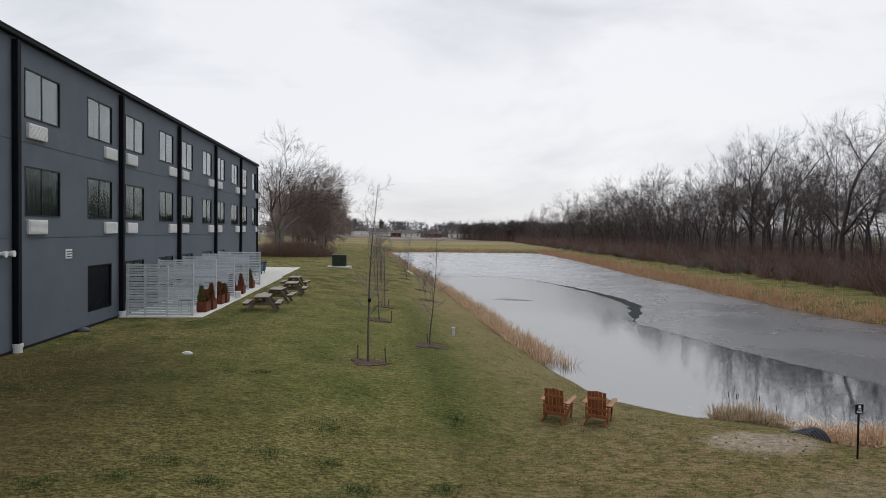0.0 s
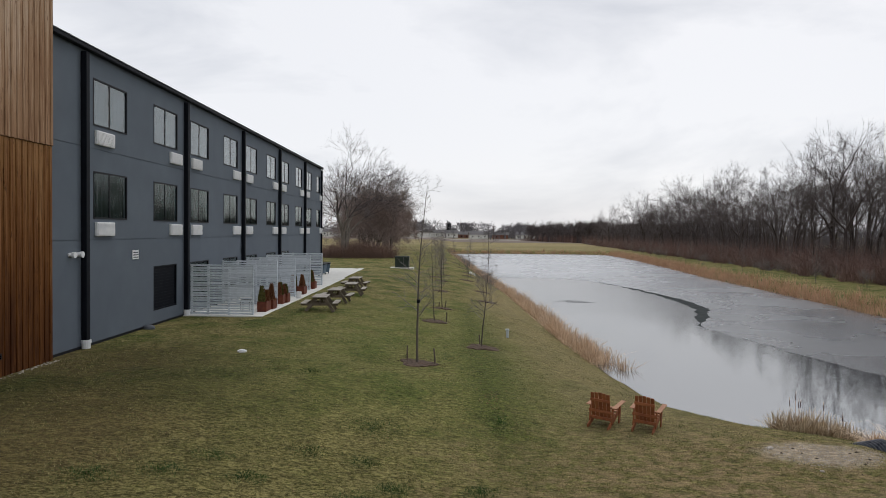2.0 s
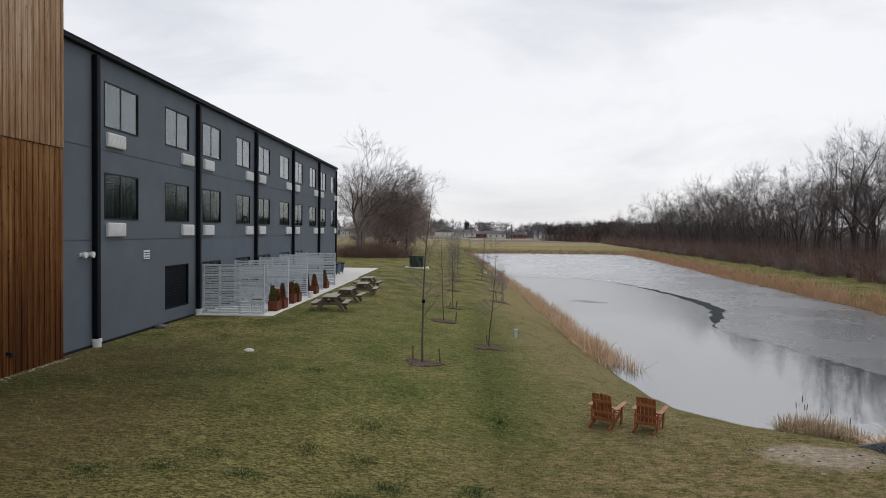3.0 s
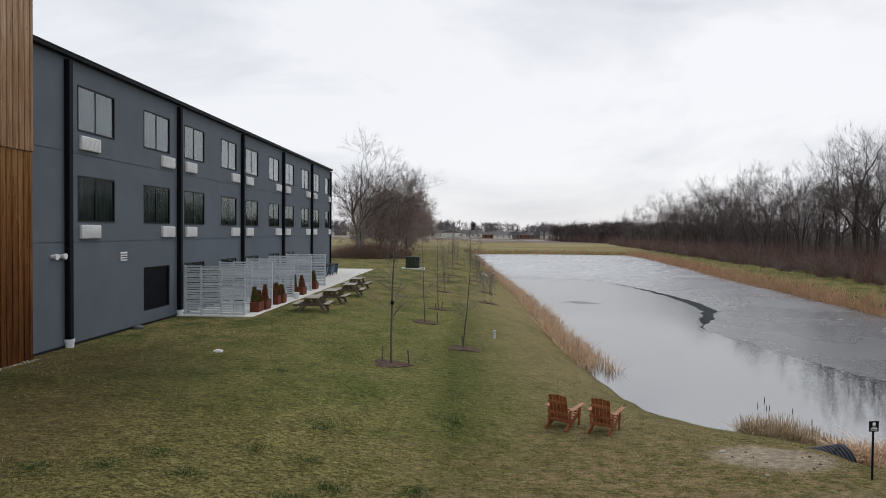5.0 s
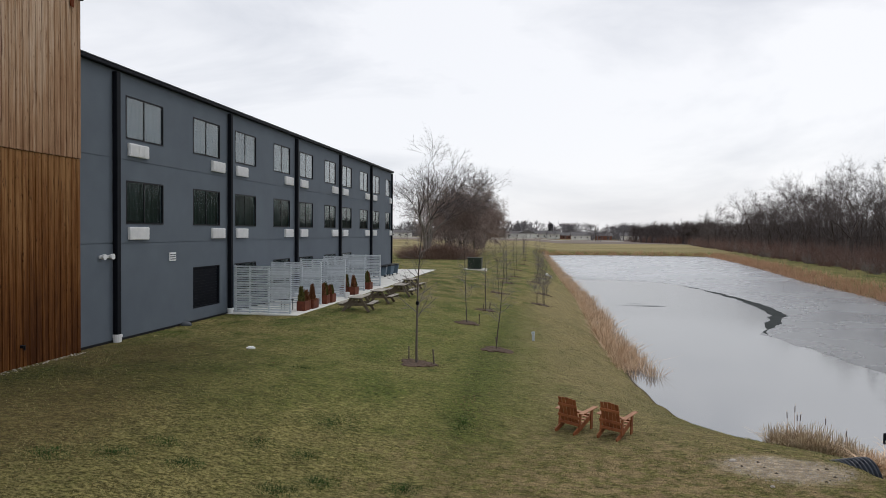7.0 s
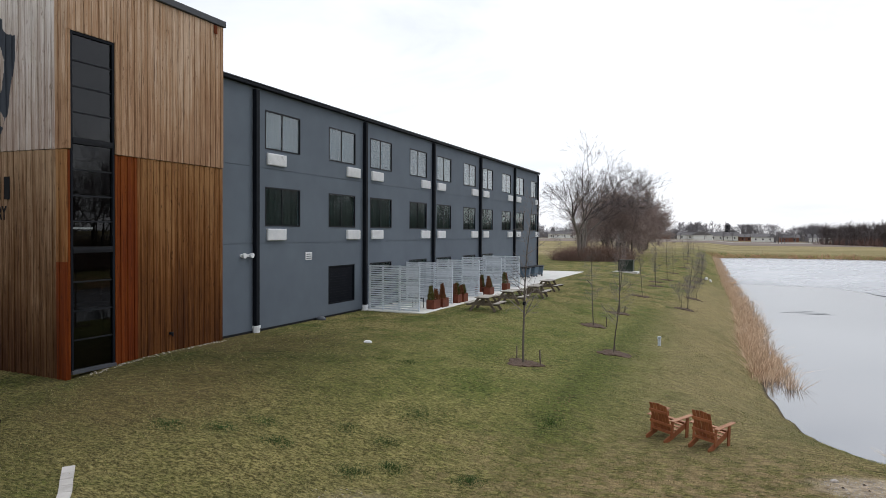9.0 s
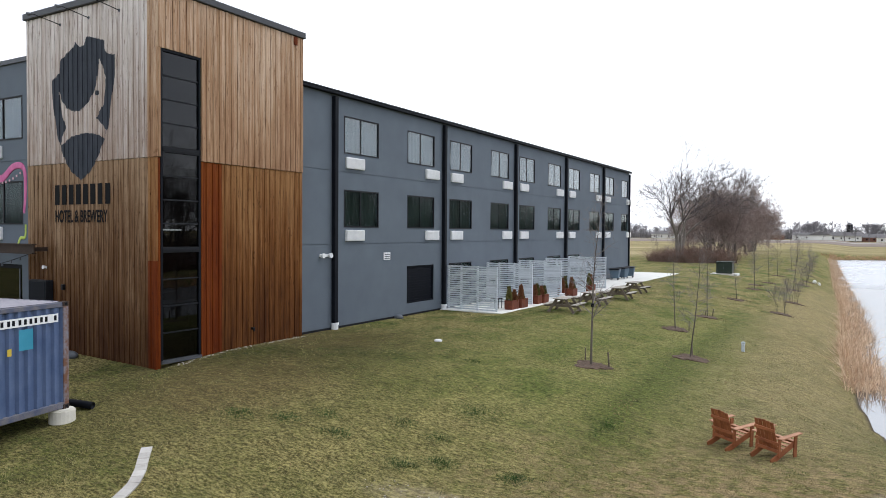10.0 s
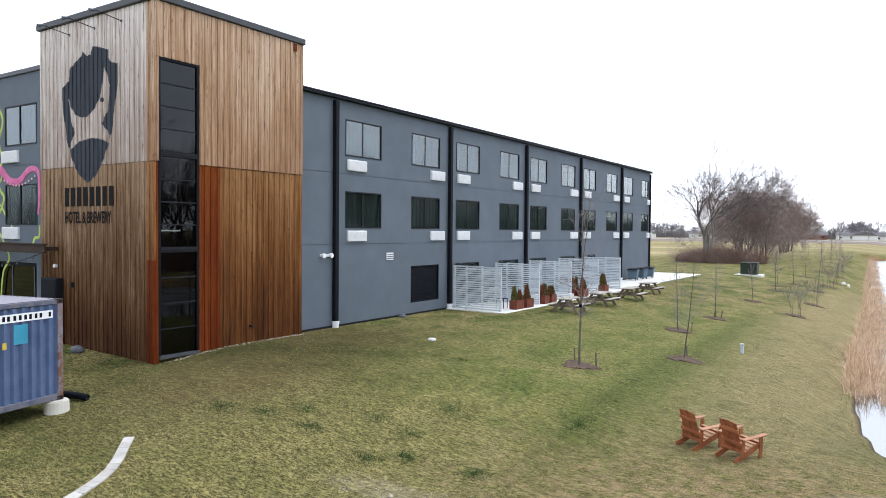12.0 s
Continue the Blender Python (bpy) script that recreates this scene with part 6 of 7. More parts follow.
sprigs("reeds", 120000, reed_west, 0.82, 0.5, 0.03, M_REED_PALE, "dry straw-coloured reeds along the pond bank", "reeds", 11, segs=2, curl=0.5)


def both_sides(r, n):
    a = along_shore(r, n, 16, 25, -2.9, 2.9)
    b = along_shore(r, n // 5, 12, 16, -2.6, 2.6)
    x, y = np.concatenate([a[0], b[0]]), np.concatenate([a[1], b[1]])
    d = shore(x, y)
    k = (d > -0.4) & (r.random(len(x)) < (1.25 - d * 0.42) * (0.35 + 0.65 * clumps(x, y, 0.8)))
    x, y = x[k], y[k]
    return x, y, 0.3 + 0.95 * clumps(x, y, 1.1) * r.uniform(0.5, 1.1, len(x))


sprigs("reeds", 52000, both_sides, 1.1, 0.42, 0.045, M_REED, "broad band of dry tan reeds on the far bank", "reeds", 12, segs=2, curl=0.5)


def blob(cx, cy, rx, ry, count_bias=0.5):
    def g(r, n):
        a, q = r.uniform(0, 2 * np.pi, n), r.random(n) ** count_bias
        return cx + rx * q * np.cos(a), cy + ry * q * np.sin(a), 1.15 - 0.5 * q
    return g


sprigs("reed_clump", 1500, blob(11.85, 21.15, 1.35, 0.5), 0.9, 0.28, 0.03, M_REED_OLD, "clump of dry tan reeds at the water's edge", "reeds", 21, segs=4, curl=1.2)
sprigs("reed_clump", 3200, blob(14.0, 18.8, 2.0, 0.9), 0.66, 0.6, 0.032, M_REED_PALE, "clump of broken straw reeds beside the culvert", "reeds", 22, segs=4, curl=1.0)
rng = random.Random(31)
for i in range(6):
    x, y = 11.7 + rng.uniform(-0.6, 0.9), 21.3 + rng.uniform(-0.3, 0.3)
    z, h = max(ground_at(x, y), WATER - 0.1), rng.uniform(0.95, 1.4)
    ct = thing("cattail", pose(x, y, z, rng.uniform(-5, 5), rng.uniform(-5, 5)), "dry cattail stem with a dark seed head", "cattail", "cattails at the pond")
    bm = bmesh.new()
    rod(bm, (0, 0, -0.1), (0, 0, h), 0.006, 0.004, sides=5)
    part("stem", bm, M_REED, ct)
    bm = bmesh.new()
    rod(bm, (0, 0, h - 0.25), (0, 0, h - 0.08), 0.012, sides=7)
    part("seed_head", bm, M_CATTAIL, ct)


def turf_place(r, n):
    x = r.uniform(-10.3, 15, n)
    y = 8 + 34 * r.random(n) ** 1.7
    d = shore(x, y)
    bare = ((x - 9.75) / 1.3) ** 2 + ((y - 16.75) / 0.85) ** 2 < 1
    worn = (((x - 1.4) / 2.4) ** 2 + ((y - 12.2) / 0.6) ** 2 < 1) & (r.random(n) < 0.7)
    thin = (((x - 9.2) / 6.4) ** 2 + ((y - 14.2) / 3.4) ** 2 < 1) & (r.random(n) < 0.85)
    tower_in = (x < TOWER + 0.1) | ((x < -7) & (y < 10.5))
    slab = (x < -7.0) & (y > 31.7)
    k = (d > 0.25) & ~bare & ~worn & ~thin & ~tower_in & ~slab & (r.random(n) < 0.45 + 0.55 * clumps(x, y, 2.1))
    return x[k], y[k], 0.6 + 0.8 * clumps(x[k], y[k], 1.4) * r.random(k.sum())


sprigs("turf", 330000, turf_place, 0.06, 0.7, 0.017, M_BLADES, "short green and straw blades of winter turf", "grass", 41, segs=1)


def tuft_place(cx, cy, rx, ry, per, spread):
    def g(r, n):
        k = n // per
        x, y = r.uniform(cx - rx, cx + rx, k), r.uniform(cy - ry, cy + ry, k)
        keep = (shore(x, y) > 0.5) & (x > TOWER + 0.3) & ~((x < -6.6) & (y > 31.5)) & ~((x < -6) & (y < 11)) & (((x - 9.75) / 1.2) ** 2 + ((y - 16.75) / 0.75) ** 2 > 1)
        x, y = x[keep], y[keep]
        s = r.uniform(0.5, 1.3, len(x))
        x, y, s = np.repeat(x, per), np.repeat(y, per), np.repeat(s, per)
        return x + r.normal(0, spread, len(x)) * s, y + r.normal(0, spread, len(y)) * s, s
    return g


M_TUFT = material("dark_green_tufts", (0.028, 0.045, 0.010), (0.075, 0.095, 0.026), 2.0, 0.9, fine=20, bump=0)
M_TUFT_DEEP = material("deep_green_grass", (0.014, 0.044, 0.007), (0.050, 0.108, 0.020), 2.0, 0.9, fine=20, bump=0)
M_TUFT_BROWN = material("olive_brown_tufts", (0.11, 0.094, 0.030), (0.27, 0.225, 0.085), 2.0, 0.9, fine=20, bump=0)
sprigs("grass_tufts", 9000, tuft_place(0, 22, 10, 13, 16, 0.09), 0.06, 0.6, 0.014, M_TUFT, "darker green tufts scattered in the lawn", "grass", 43, segs=1)
sprigs("grass_tufts", 38000, tuft_place(8.0, 14.0, 6, 3.4, 16, 0.09), 0.055, 0.9, 0.016, M_TUFT_BROWN, "olive brown tufts in the thin turf by the pond", "grass", 44, segs=1)

for i, (x, y, rx, ry, n) in enumerate(((-4.15, 13.5, 0.5, 0.4, 420), (-2.63, 13.57, 0.42, 0.3, 380), (-1.75, 15.1, 0.45, 0.35, 260), (-0.6, 16.85, 0.9, 0.8, 520), (0.05, 13.9, 0.42, 0.32, 360), (-5.3, 13.1, 0.6, 0.4, 420), (-0.6, 13.3, 0.5, 0.35, 420), (1.72, 14.1, 0.4, 0.35, 420), (-0.6, 14.9, 0.4, 0.3, 240), (-3.5, 14.3, 0.5, 0.3, 240), (2.4, 18.2, 0.35, 0.9, 420), (-2.8, 20.8, 0.4, 0.3, 160))):
    sprigs("grass_clump", n, blob(x, y, rx, ry, 0.7), 0.11, 0.75, 0.014, M_TUFT_DEEP, "clump of longer deep green grass in the lawn", "grass", 400 + i, segs=2, curl=0.6)


def pebbles(name, n, cx, cy, rx, ry, lo, hi, mat, label, seed):
    r = random.Random(seed)
    verts, faces = [], []
    shape = [(1, 0, 0), (0, 1, 0), (-1, 0, 0), (0, -1, 0), (0, 0, 0.7), (0, 0, -0.5)]
    for i in range(n):
        a, q = r.uniform(0, 6.283), r.random() ** 0.5
        x, y = cx + rx * q * math.cos(a), cy + ry * q * math.sin(a)
        if float(shore(np.array([x]), np.array([y]))[0]) < 0.3:
            continue
        s, t, z = r.uniform(lo, hi), r.uniform(0, 6.283), ground_at(x, y)
        k = len(verts)
        for px, py, pz in shape:
            px, py = px * r.uniform(0.7, 1.2), py * r.uniform(0.6, 1.0)
            verts.append((x + s * (px * math.cos(t) - py * math.sin(t)), y + s * (px * math.sin(t) + py * math.cos(t)), z + s * (pz * 0.8 + 0.15)))
        for u in range(4):
            faces += [(k + u, k + (u + 1) % 4, k + 4), (k + (u + 1) % 4, k + u, k + 5)]
    tagged(mesh_object(name, verts, faces, mat), label, "gravel", kind="stuff")


M_PEBBLE = material("pale_gravel", (0.25, 0.21, 0.17), (0.55, 0.50, 0.44), 9, 0.9)
M_CLOD = material("dark_clods", (0.05, 0.036, 0.026), (0.11, 0.08, 0.055), 9, 0.95)
M_LEAF = material("fallen_leaf", (0.10, 0.055, 0.025), (0.34, 0.22, 0.11), 7, 0.9)
pebbles("gravel", 700, 9.75, 16.75, 1.35, 0.9, 0.008, 0.028, M_PEBBLE, "pale gravel on the bare patch of the bank", 81)
pebbles("soil_clods", 12, 9.7, 16.3, 1.6, 1.0, 0.02, 0.055, M_CLOD, "dark clods of soil on the bare patch", 82)
pebbles("gravel", 90, 1.4, 12.2, 2.4, 0.6, 0.008, 0.03, M_PEBBLE, "gravel in a bare patch of the lawn", 83)
pebbles("gravel", 36, 2.35, 20.0, 0.22, 0.9, 0.012, 0.035, M_LEAF, "pale rubble in a shallow furrow of the lawn", 85)
for k in range(5):
    pebbles("rubble", 26, TOWER + 0.12, 15.6 + k * 1.25, 0.12, 0.7, 0.015, 0.045, M_PEBBLE, "pale rubble along the foot of the timber wall", 90 + k)
pebbles("leaf_litter", 700, 1.0, 20.0, 10.0, 10.0, 0.012, 0.03, M_LEAF, "brown fallen leaves scattered on the lawn", 84)
for x, y, s in ((8.69, 17.17, 0.08), (1.0, 12.1, 0.05), (2.2, 12.5, 0.04), (9.1, 15.64, 0.05)):
    bm = bmesh.new()
    bmesh.ops.create_icosphere(bm, subdivisions=2, radius=s)
    for v in bm.verts:
        v.co *= 1 + 0.3 * noise.noise(v.co * 9 + Vector((x, y, 0)))
        v.co.z *= 0.6
    o = part("stone", bm, M_PEBBLE)
    o.matrix_world = pose(x, y, ground_at(x, y) + s * 0.15)
    tagged(o, "pale loose stone lying on the bare ground", "stone", group="loose stones")

# young trees on the lawn, each in a ring of bark mulch with stakes
YOUNG = [grow_tree(300 + i, h, (0.045, 0.03, 0.024)[i], (34, 5, 3), (9, 4, 2, 1), 58, (0.19, 0.5, 0.55), 0, 0.76, upward=0.35, min_r=0.003, sway=0.02) for i, h in enumerate((5.9, 4.6, 3.8))]
BUSHY = [fork_tree(320 + i, 2.9, 0.022, 5, 15, trunk=0.3, stems=5, lean=0.09, ratio=0.8, thin=0.003, twigs=3, tubes=3, rise=0.2) for i in range(2)]
young_first = {}


def mulch_ring(x, y, r, seed):
    rr = random.Random(seed)
    verts, faces = [(0, 0, 0.05)], []
    n = 22
    for ring, (k, z) in enumerate(((0.55, 0.045), (0.85, 0.03), (1.0, -0.03))):
        for j in range(n):
            a = 2 * math.pi * j / n
            q = r * k * 0.85 * (1 + 0.18 * math.sin(3 * a + seed) + rr.uniform(-0.14, 0.14))
            gx, gy = q * math.cos(a), q * math.sin(a) * 0.9
            verts.append((gx, gy, z + rr.uniform(-0.015, 0.02) + ground_at(x + gx, y + gy) - ground_at(x, y)))
    for j in range(n):
        faces.append((0, 1 + j, 1 + (j + 1) % n))
        for ring in range(2):
            o = 1 + ring * n
            faces.append((o + j, o + n + j, o + n + (j + 1) % n, o + (j + 1) % n))
    for i in range(170):
        a, q = rr.uniform(0, 6.283), r * rr.random() ** 0.5 * 1.3
        px, py = q * math.cos(a), q * math.sin(a) * 0.9
        pz = max(0.0, 0.06 * (1 - (q / r) ** 2)) + 0.012 + ground_at(x + px, y + py) - ground_at(x, y)
        b, l = rr.uniform(0, 6.283), rr.uniform(0.03, 0.07)
        k = len(verts)
        verts += [(px, py, pz), (px + l * math.cos(b), py + l * math.sin(b), pz + rr.uniform(0.0, 0.04)), (px + l * 0.5 * math.cos(b + 0.7), py + l * 0.5 * math.sin(b + 0.7), pz + 0.02)]
        faces.append((k, k + 1, k + 2))
    o = mesh_object("mulch_ring", verts, faces, M_MULCH)
    o.matrix_world = pose(x, y, ground_at(x, y))
    tagged(o, "ring of dark bark mulch round a young tree", "mulch", group="mulch rings", kind="stuff")


def stake(x, y, h, lean, turn):
    o = part("stake", boxes((-0.022, 0.022, -0.022, 0.022, -0.2, h), bevel=0.004), M_STAKE)
    o.matrix_world = pose(x, y, ground_at(x, y), lean, 0, turn)
    tagged(o, "short weathered wooden stake beside a young tree", "stake", group="tree stakes")


rng = random.Random(17)
young_spots = [(0.12, 23.75, 0), (2.45, 28.25, 1), (0.55, 34.7, 1), (0.9, 40.9, 1), (0.8, 52.4, 2), (0.75, 62.8, 1), (0.2, 67.5, 2), (0.9, 72.0, 1), (0.6, 84.0, 1), (0.9, 99, 2), (0.6, 112, 1), (-0.2, 126, 2), (-0.8, 142, 2), (-1.5, 160, 2),
               (4.05, 56.6, 3), (3.95, 48.1, 3), (3.2, 67.8, 1), (3.6, 76.0, 3), (3.6, 82, 2), (3.2, 93, 3), (2.6, 106, 2), (2.2, 122, 3)]
for i, (x, y, kind) in enumerate(young_spots):
    m = pose(x, y, ground_at(x, y), rng.uniform(-2, 2), rng.uniform(-2, 2), rng.uniform(0, 360) if i else 200)
    if kind not in young_first:
        shape = BUSHY[0] if kind == 3 else YOUNG[kind]
        young_first[kind] = tree_thing("young_tree", shape, m, M_BARK, M_TWIG_GREY, "thin multi-stemmed young tree, bare, in a mulch ring" if kind == 3 else "slender bare young tree planted in a mulch ring", group="young trees on the lawn")
    else:
        copy_thing(young_first[kind], m)
    mulch_ring(x, y, 0.76, i + 1)
    if y < 45:
        for k in range(2 if i in (0, 3) else 1):
            a = rng.uniform(0, 6.28) if i else (0.15, 2.2)[k]
            stake(x + 0.6 * math.cos(a), y + 0.55 * math.sin(a), rng.uniform(0.3, 0.55), rng.uniform(-12, 12), rng.uniform(0, 90))
tie = part("tree_tie", boxes((-0.05, 0.05, -0.05, 0.05, -0.06, 0.06), bevel=0.02), M_BLACK)
tie.matrix_world = pose(0.14, 23.74, 1.6, 10, 5, 20)
tagged(tie, "black rubber tree tie round the thin trunk", "tree tie")

# young trees along the far bank
for i in range(17):
    y = 48 + i * 8.6 + rng.uniform(-1.5, 1.5)
    x = 39.3 + max(0, y - 54) * 0.075 + rng.uniform(-0.6, 0.6)
    copy_thing(young_first[(1, 2, 3)[i % 3]], pose(x, y, ground_at(x, y), 0, 0, rng.uniform(0, 360)))

# the stand of trees past the building
BIG = tree_thing("spreading_tree", fork_tree(409, 17.0, 0.36, 7, 33, trunk=0.22, stems=3, lean=0.2, ratio=0.84, thin=0.011, twigs=3, tubes=6, rise=0.05), pose(-13.3, 102.0, ground_at(-13.3, 102.0), 0, 0, 40), M_BARK_PALE, M_TWIG, "tall spreading bare tree with pale grey bark", group="trees past the building")
DENSE = tree_thing("thicket_tree", fork_tree(411, 13.6, 0.12, 8, 34, trunk=0.14, stems=7, lean=0.85, ratio=0.86, thin=0.0075, twigs=4, tubes=3, rise=0.05), pose(-10.6, 111, ground_at(-10.6, 111)), M_BARK, M_BUSH, "dense many-stemmed bare tree of fine brown twigs", group="thicket trees")
SLIM = tree_thing("slim_tree", fork_tree(421, 14.0, 0.15, 7, 26, trunk=0.3, lean=0.05, thin=0.008, twigs=4, tubes=5), pose(-7.6, 112, ground_at(-7.6, 112), 0, 0, 70), M_BARK, M_TWIG_GREY, "slim bare tree rising behind the thicket", group="trees past the building")
DENSE.scale = (0.85, 0.85, 1.0)
BIG.scale = (1.3, 1.3, 1.2)
SLIM.scale = (1.0, 1.0, 1.1)
for src, x, y, turn, k, kz in ((DENSE, -11.6, 121, 130, 0.95, 1.12), (DENSE, -12.2, 134, 250, 1.0, 1.15), (DENSE, -13.6, 150, 60, 1.05, 1.15), (DENSE, -12.6, 166, 30, 1.05, 1.1), (DENSE, -13.4, 182, 200, 1.1, 0.95),
                               (BIG, -13.6, 124, 200, 1.0, 1.08), (SLIM, -11.2, 152, 200, 1.1, 1.25), (SLIM, -12.2, 172, 20, 1.2, 1.35)):
    t = copy_thing(src, pose(x, y, ground_at(x, y), 0, 0, turn))
    t.scale = (k, k, kz)
sprigs("brush_thicket", 8000, blob(-12.0, 103, 6.0, 3.6, 0.6), 2.6, 0.8, 0.03, M_BUSHLOW, "red-brown brush round the foot of the trees", "brush", 51, segs=2, curl=0.5)

# ---- far distance ----
M_HOUSE = material("pale_siding", (0.62, 0.62, 0.61), (0.78, 0.78, 0.76), 0.2, 0.8)
M_ROOF = material("grey_shingles", (0.10, 0.095, 0.095), (0.17, 0.16, 0.16), 0.5, 0.9)
M_BRICK = material("far_brick", (0.16, 0.07, 0.05), (0.22, 0.11, 0.08), 0.4, 0.9)
M_FIELD = material("ploughed_field", (0.125, 0.092, 0.072), (0.195, 0.15, 0.12), 0.05, 0.95)
M_ROAD = material("pale_road", (0.30, 0.28, 0.26), (0.38, 0.36, 0.33), 0.1, 0.9)


def strip(name, x0, x1, y0, y1, lift, mat, label, category):
    """A band of ground across the meadow that follows the lie of the land."""
    xs = [x0, -60.0] + list(np.arange(-32, 20, 0.8)) + [60.0, x1]
    verts = [(x, y, ground_at(x, 450) + z) for y, z in ((y0 - 1.5, lift - 0.5), (y0, lift), (y1, lift), (y1 + 1.5, lift - 0.5)) for x in xs]
    n = len(xs)
    faces = [(j * n + i, j * n + i + 1, (j + 1) * n + i + 1, (j + 1) * n + i) for j in range(3) for i in range(n - 1)]
    tagged(mesh_object(name, verts, faces, mat), label, category, kind="structure")


strip("field", -700, 420, 345, 520, 0.08, M_FIELD, "bare brown ploughed field beyond the meadow", "field")
strip("road", -900, 900, 436, 446, 0.3, M_ROAD, "pale straight road across the meadow", "road")


def house(x, y, w, d, h, rise, mat, turn, seed):
    t = thing("house", pose(x, y, ground_at(x, y), 0, 0, turn), "low pale house with a grey gabled roof far across the field" if mat is M_HOUSE else "low brick house with a grey roof far across the field", "house", "far houses")
    part("wall", boxes((-w / 2, w / 2, -d / 2, d / 2, -0.3, h)), mat, t)
    bm = bmesh.new()
    e = 0.6
    a = [bm.verts.new(p) for p in ((-w / 2 - e, -d / 2 - e, h), (w / 2 + e, -d / 2 - e, h), (w / 2 + e, d / 2 + e, h), (-w / 2 - e, d / 2 + e, h), (-w / 2 - e, 0, h + rise), (w / 2 + e, 0, h + rise))]
    for f in ((0, 1, 5, 4), (2, 3, 4, 5), (0, 4, 3), (1, 2, 5), (3, 2, 1, 0)):
        bm.faces.new([a[i] for i in f])
    part("roof", bm, M_ROOF, t)
    n = max(2, int(w / 4.5))
    for i in range(n):
        u = -w / 2 + (i + 0.5) * w / n
        part("window", boxes((u - 0.5, u + 0.5, -d / 2 - 0.06, -d / 2 + 0.1, 1.1, 2.2)), M_DARKFRAME, t)


rng = random.Random(23)
for i, (x, w, mt) in enumerate(((-190, 20, 0), (-160, 16, 0), (-118, 22, 0), (-88, 15, 0), (-66, 24, 0), (-44, 16, 1), (-22, 17, 0), (-1, 24, 0), (16, 9, 1), (27, 14, 0), (44, 12, 1), (-230, 24, 1), (-270, 18, 0), (64, 15, 0))):
    house(x, 548 + rng.uniform(-12, 25), w, 9, 3.0, rng.uniform(2.0, 3.2), M_BRICK if mt else M_HOUSE, rng.uniform(-12, 12), i)
house(-13, 541, 7.5, 14, 3.2, 3.0, M_HOUSE, 88, 40)
bm = bmesh.new()
rod(bm, (0, 0, -0.5), (0, 0, 11.5), 2.0, sides=14)
silo = thing("silo", pose(4, 565, ground_at(4, 565)), "dark round silo behind the far houses", "silo")
part("shaft", bm, M_DARKFRAME, silo)
bm = bmesh.new()
rod(bm, (0, 0, 11.5), (0, 0, 13.0), 2.1, 0.4, sides=14)
part("roof", bm, M_ROOF, silo)
# utility pole by the road
o = part("utility_pole", boxes((-0.15, 0.15, -0.15, 0.15, -0.5, 9.5), (-1.2, 1.2, -0.08, 0.08, 8.6, 8.85)), M_BARK)
o.matrix_world = pose(31, 432, ground_at(31, 432))
tagged(o, "wooden utility pole beside the far road", "utility pole")


FAR_SHAPES = [fork_tree(500 + i, 10, 0.2, 4, 32, trunk=0.22, lean=0.1, ratio=0.84, thin=0.05, twigs=3, tubes=2) for i in range(4)]


def far_trees(name, n, place, mat, seed, label, height=(0.7, 1.35)):
    """Far bare woods as one mesh of small branching trees."""
    r = random.Random(seed)
    verts, faces = [], []
    shapes = [(np.array(a[0] + b[0]), a[1] + [tuple(v + len(a[0]) for v in f) for f in b[1]]) for a, b in FAR_SHAPES]
    for i in range(n):
        x, y = place(r)
        V, F = shapes[r.randrange(4)]
        h, t = r.uniform(*height), r.uniform(0, 6.283)
        c, s = math.cos(t), math.sin(t)
        k = len(verts)
        w = h * r.uniform(0.9, 1.3)
        verts += np.column_stack([x + w * (c * V[:, 0] - s * V[:, 1]), y + w * (s * V[:, 0] + c * V[:, 1]), ground_at(x, y) + h * V[:, 2]]).tolist()
        faces += [tuple(v + k for v in f) for f in F]
    tagged(mesh_object(name, verts, faces, mat), label, "trees", kind="stuff")


# the grey haze of distance is mixed into this twig colour
M_FAR_HAZED = material("hazed_far_twigs", (0.105, 0.098, 0.104), (0.20, 0.186, 0.196), 0.05, 1.0, bump=0)


def grove(r):
    """Trees gathered in loose groves along the horizon."""
    k = r.randrange(34)
    return -480 + k * 20.5 + 9 * math.sin(k * 2.7) + r.gauss(0, 6.5), 600 + 40 * (0.5 + 0.5 * math.sin(k * 1.9)) + r.gauss(0, 8)


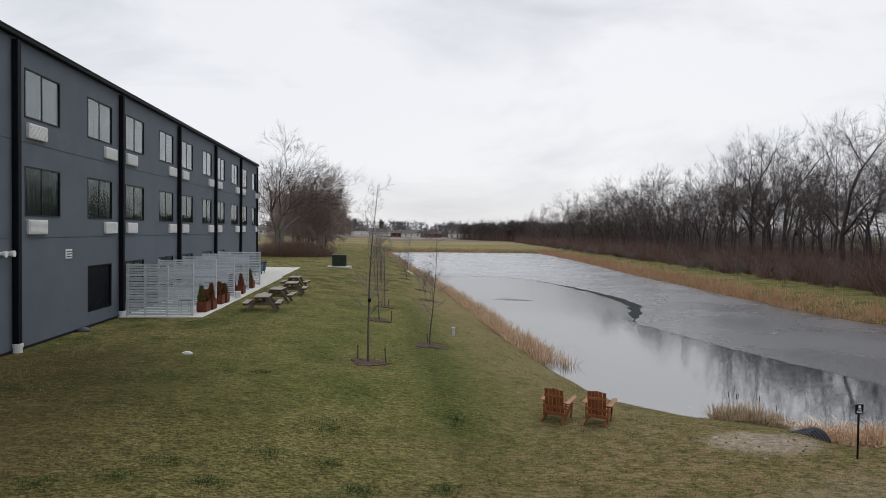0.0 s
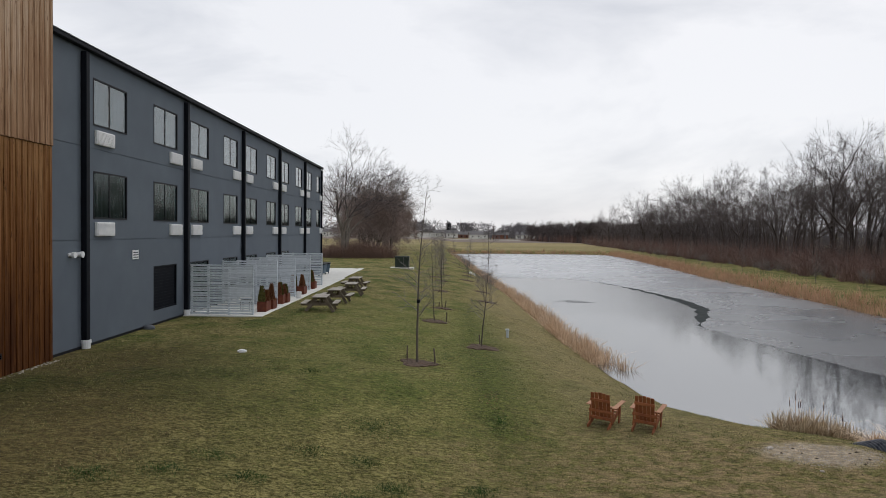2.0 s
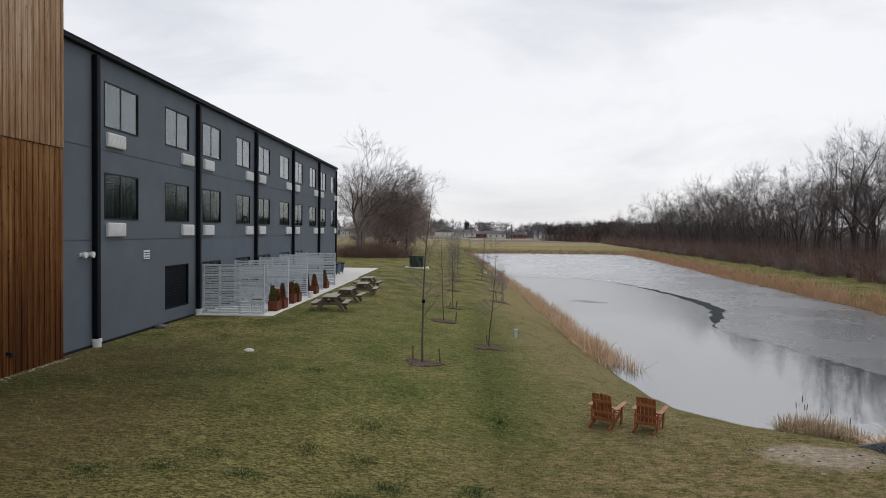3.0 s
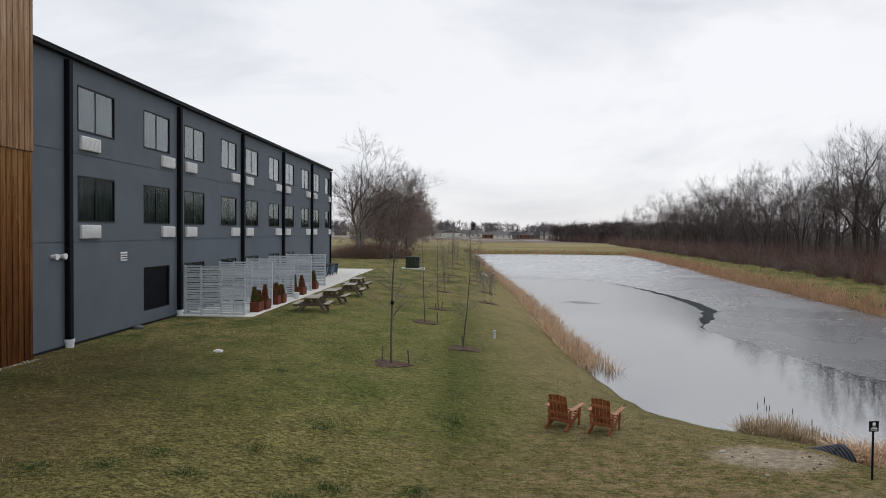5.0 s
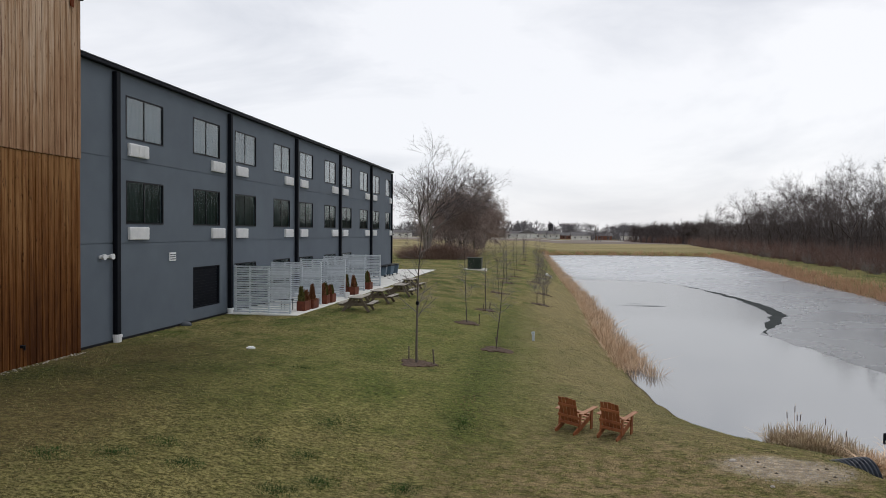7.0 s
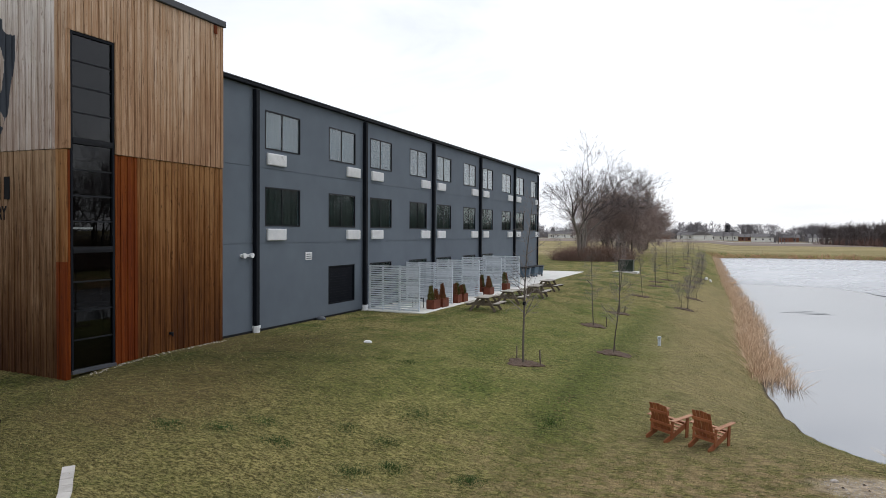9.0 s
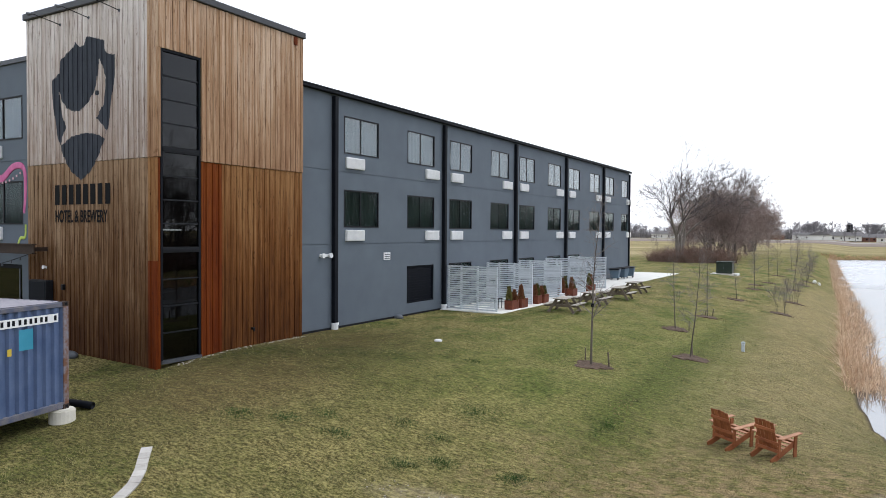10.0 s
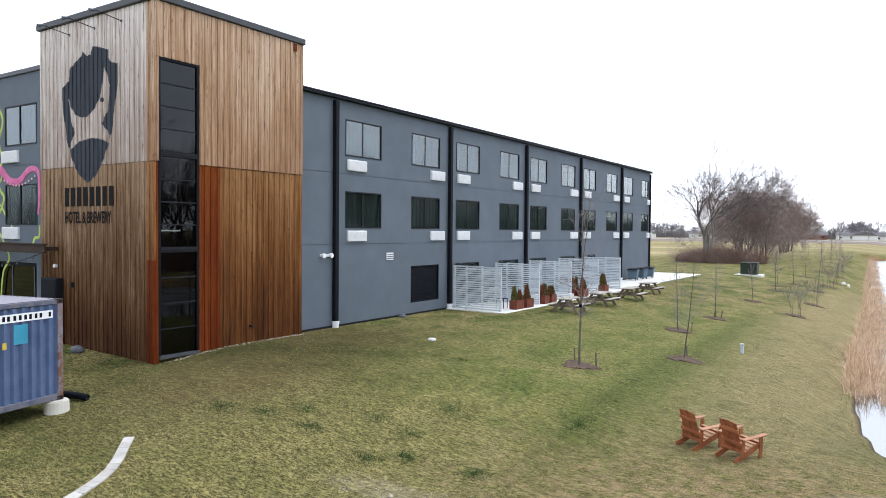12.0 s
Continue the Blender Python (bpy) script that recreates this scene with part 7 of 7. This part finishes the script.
far_trees("far_wood", 520, grove, M_FAR_HAZED, 61, "hazy line of bare trees on the horizon", height=(0.8, 1.65))
far_trees("far_wood", 240, lambda r: (r.uniform(30, 330), r.uniform(430, 560)), M_FAR_HAZED, 62, "bare trees closing the meadow far off")
far_trees("far_wood", 120, lambda r: (r.uniform(-480, 40), r.uniform(520, 575)), M_FAR_HAZED, 63, "bare trees standing among the far houses", height=(0.8, 1.6))
sprigs("far_thicket", 30000, lambda r, n: (r.uniform(-560, 190, n), r.uniform(575, 660, n), r.uniform(0.3, 1.0, n)), 9.0, 0.5, 0.36, M_FAR_HAZED, "hazy bare scrub along the horizon", "scrub", 71, segs=2, curl=0.3)
sprigs("far_thicket", 7000, lambda r, n: (r.uniform(60, 330, n), r.uniform(390, 480, n), r.uniform(0.3, 1.1, n)), 12.0, 0.3, 0.16, M_FAR_HAZED, "hazy bare scrub closing the meadow", "scrub", 72, segs=2, curl=0.3)
far_trees("far_wood", 190, lambda r: (lambda y: (71 - (y - 345) * 0.3 + 55 * r.random() ** 1.5, y))(r.uniform(335, 425)), M_TWIG, 66, "bare trees where the wood turns along the meadow", height=(0.75, 1.35))
sprigs("far_thicket", 6000, lambda r, n: (lambda y: (70 - (y - 345) * 0.3 + 55 * r.random(n), y, r.uniform(0.3, 1.0, n)))(r.uniform(335, 425, n)), 6.0, 0.5, 0.16, M_BRUSH, "red-brown scrub where the wood turns along the meadow", "scrub", 74, segs=2, curl=0.3)
far_trees("far_wood", 130, lambda r: (lambda y: (wood_edge(y) + r.uniform(2, 26), y))(r.uniform(150, 345)), M_TWIG, 65, "dense bare trees at the far end of the wood", height=(0.7, 1.12))


# unseen wood added round the back, to darken what the panes reflect
def behind(r):
    a, q = r.uniform(math.pi * 0.98, math.pi * 1.95), r.uniform(95, 140)
    return q * math.cos(a), 10 + q * math.sin(a)


def behind_many(r, n):
    a, q = r.uniform(np.pi * 0.98, np.pi * 1.95, n), r.uniform(95, 130, n)
    return q * np.cos(a), 10 + q * np.sin(a), r.uniform(0.3, 1.1, n)


far_trees("far_wood", 120, behind, M_FAR_HAZED, 64, "unseen bare trees added so the windows mirror dark land")
sprigs("far_thicket", 9000, behind_many, 11.0, 0.3, 0.2, M_FAR_HAZED, "unseen bare scrub added so the windows mirror dark land", "scrub", 73, segs=2, curl=0.3)
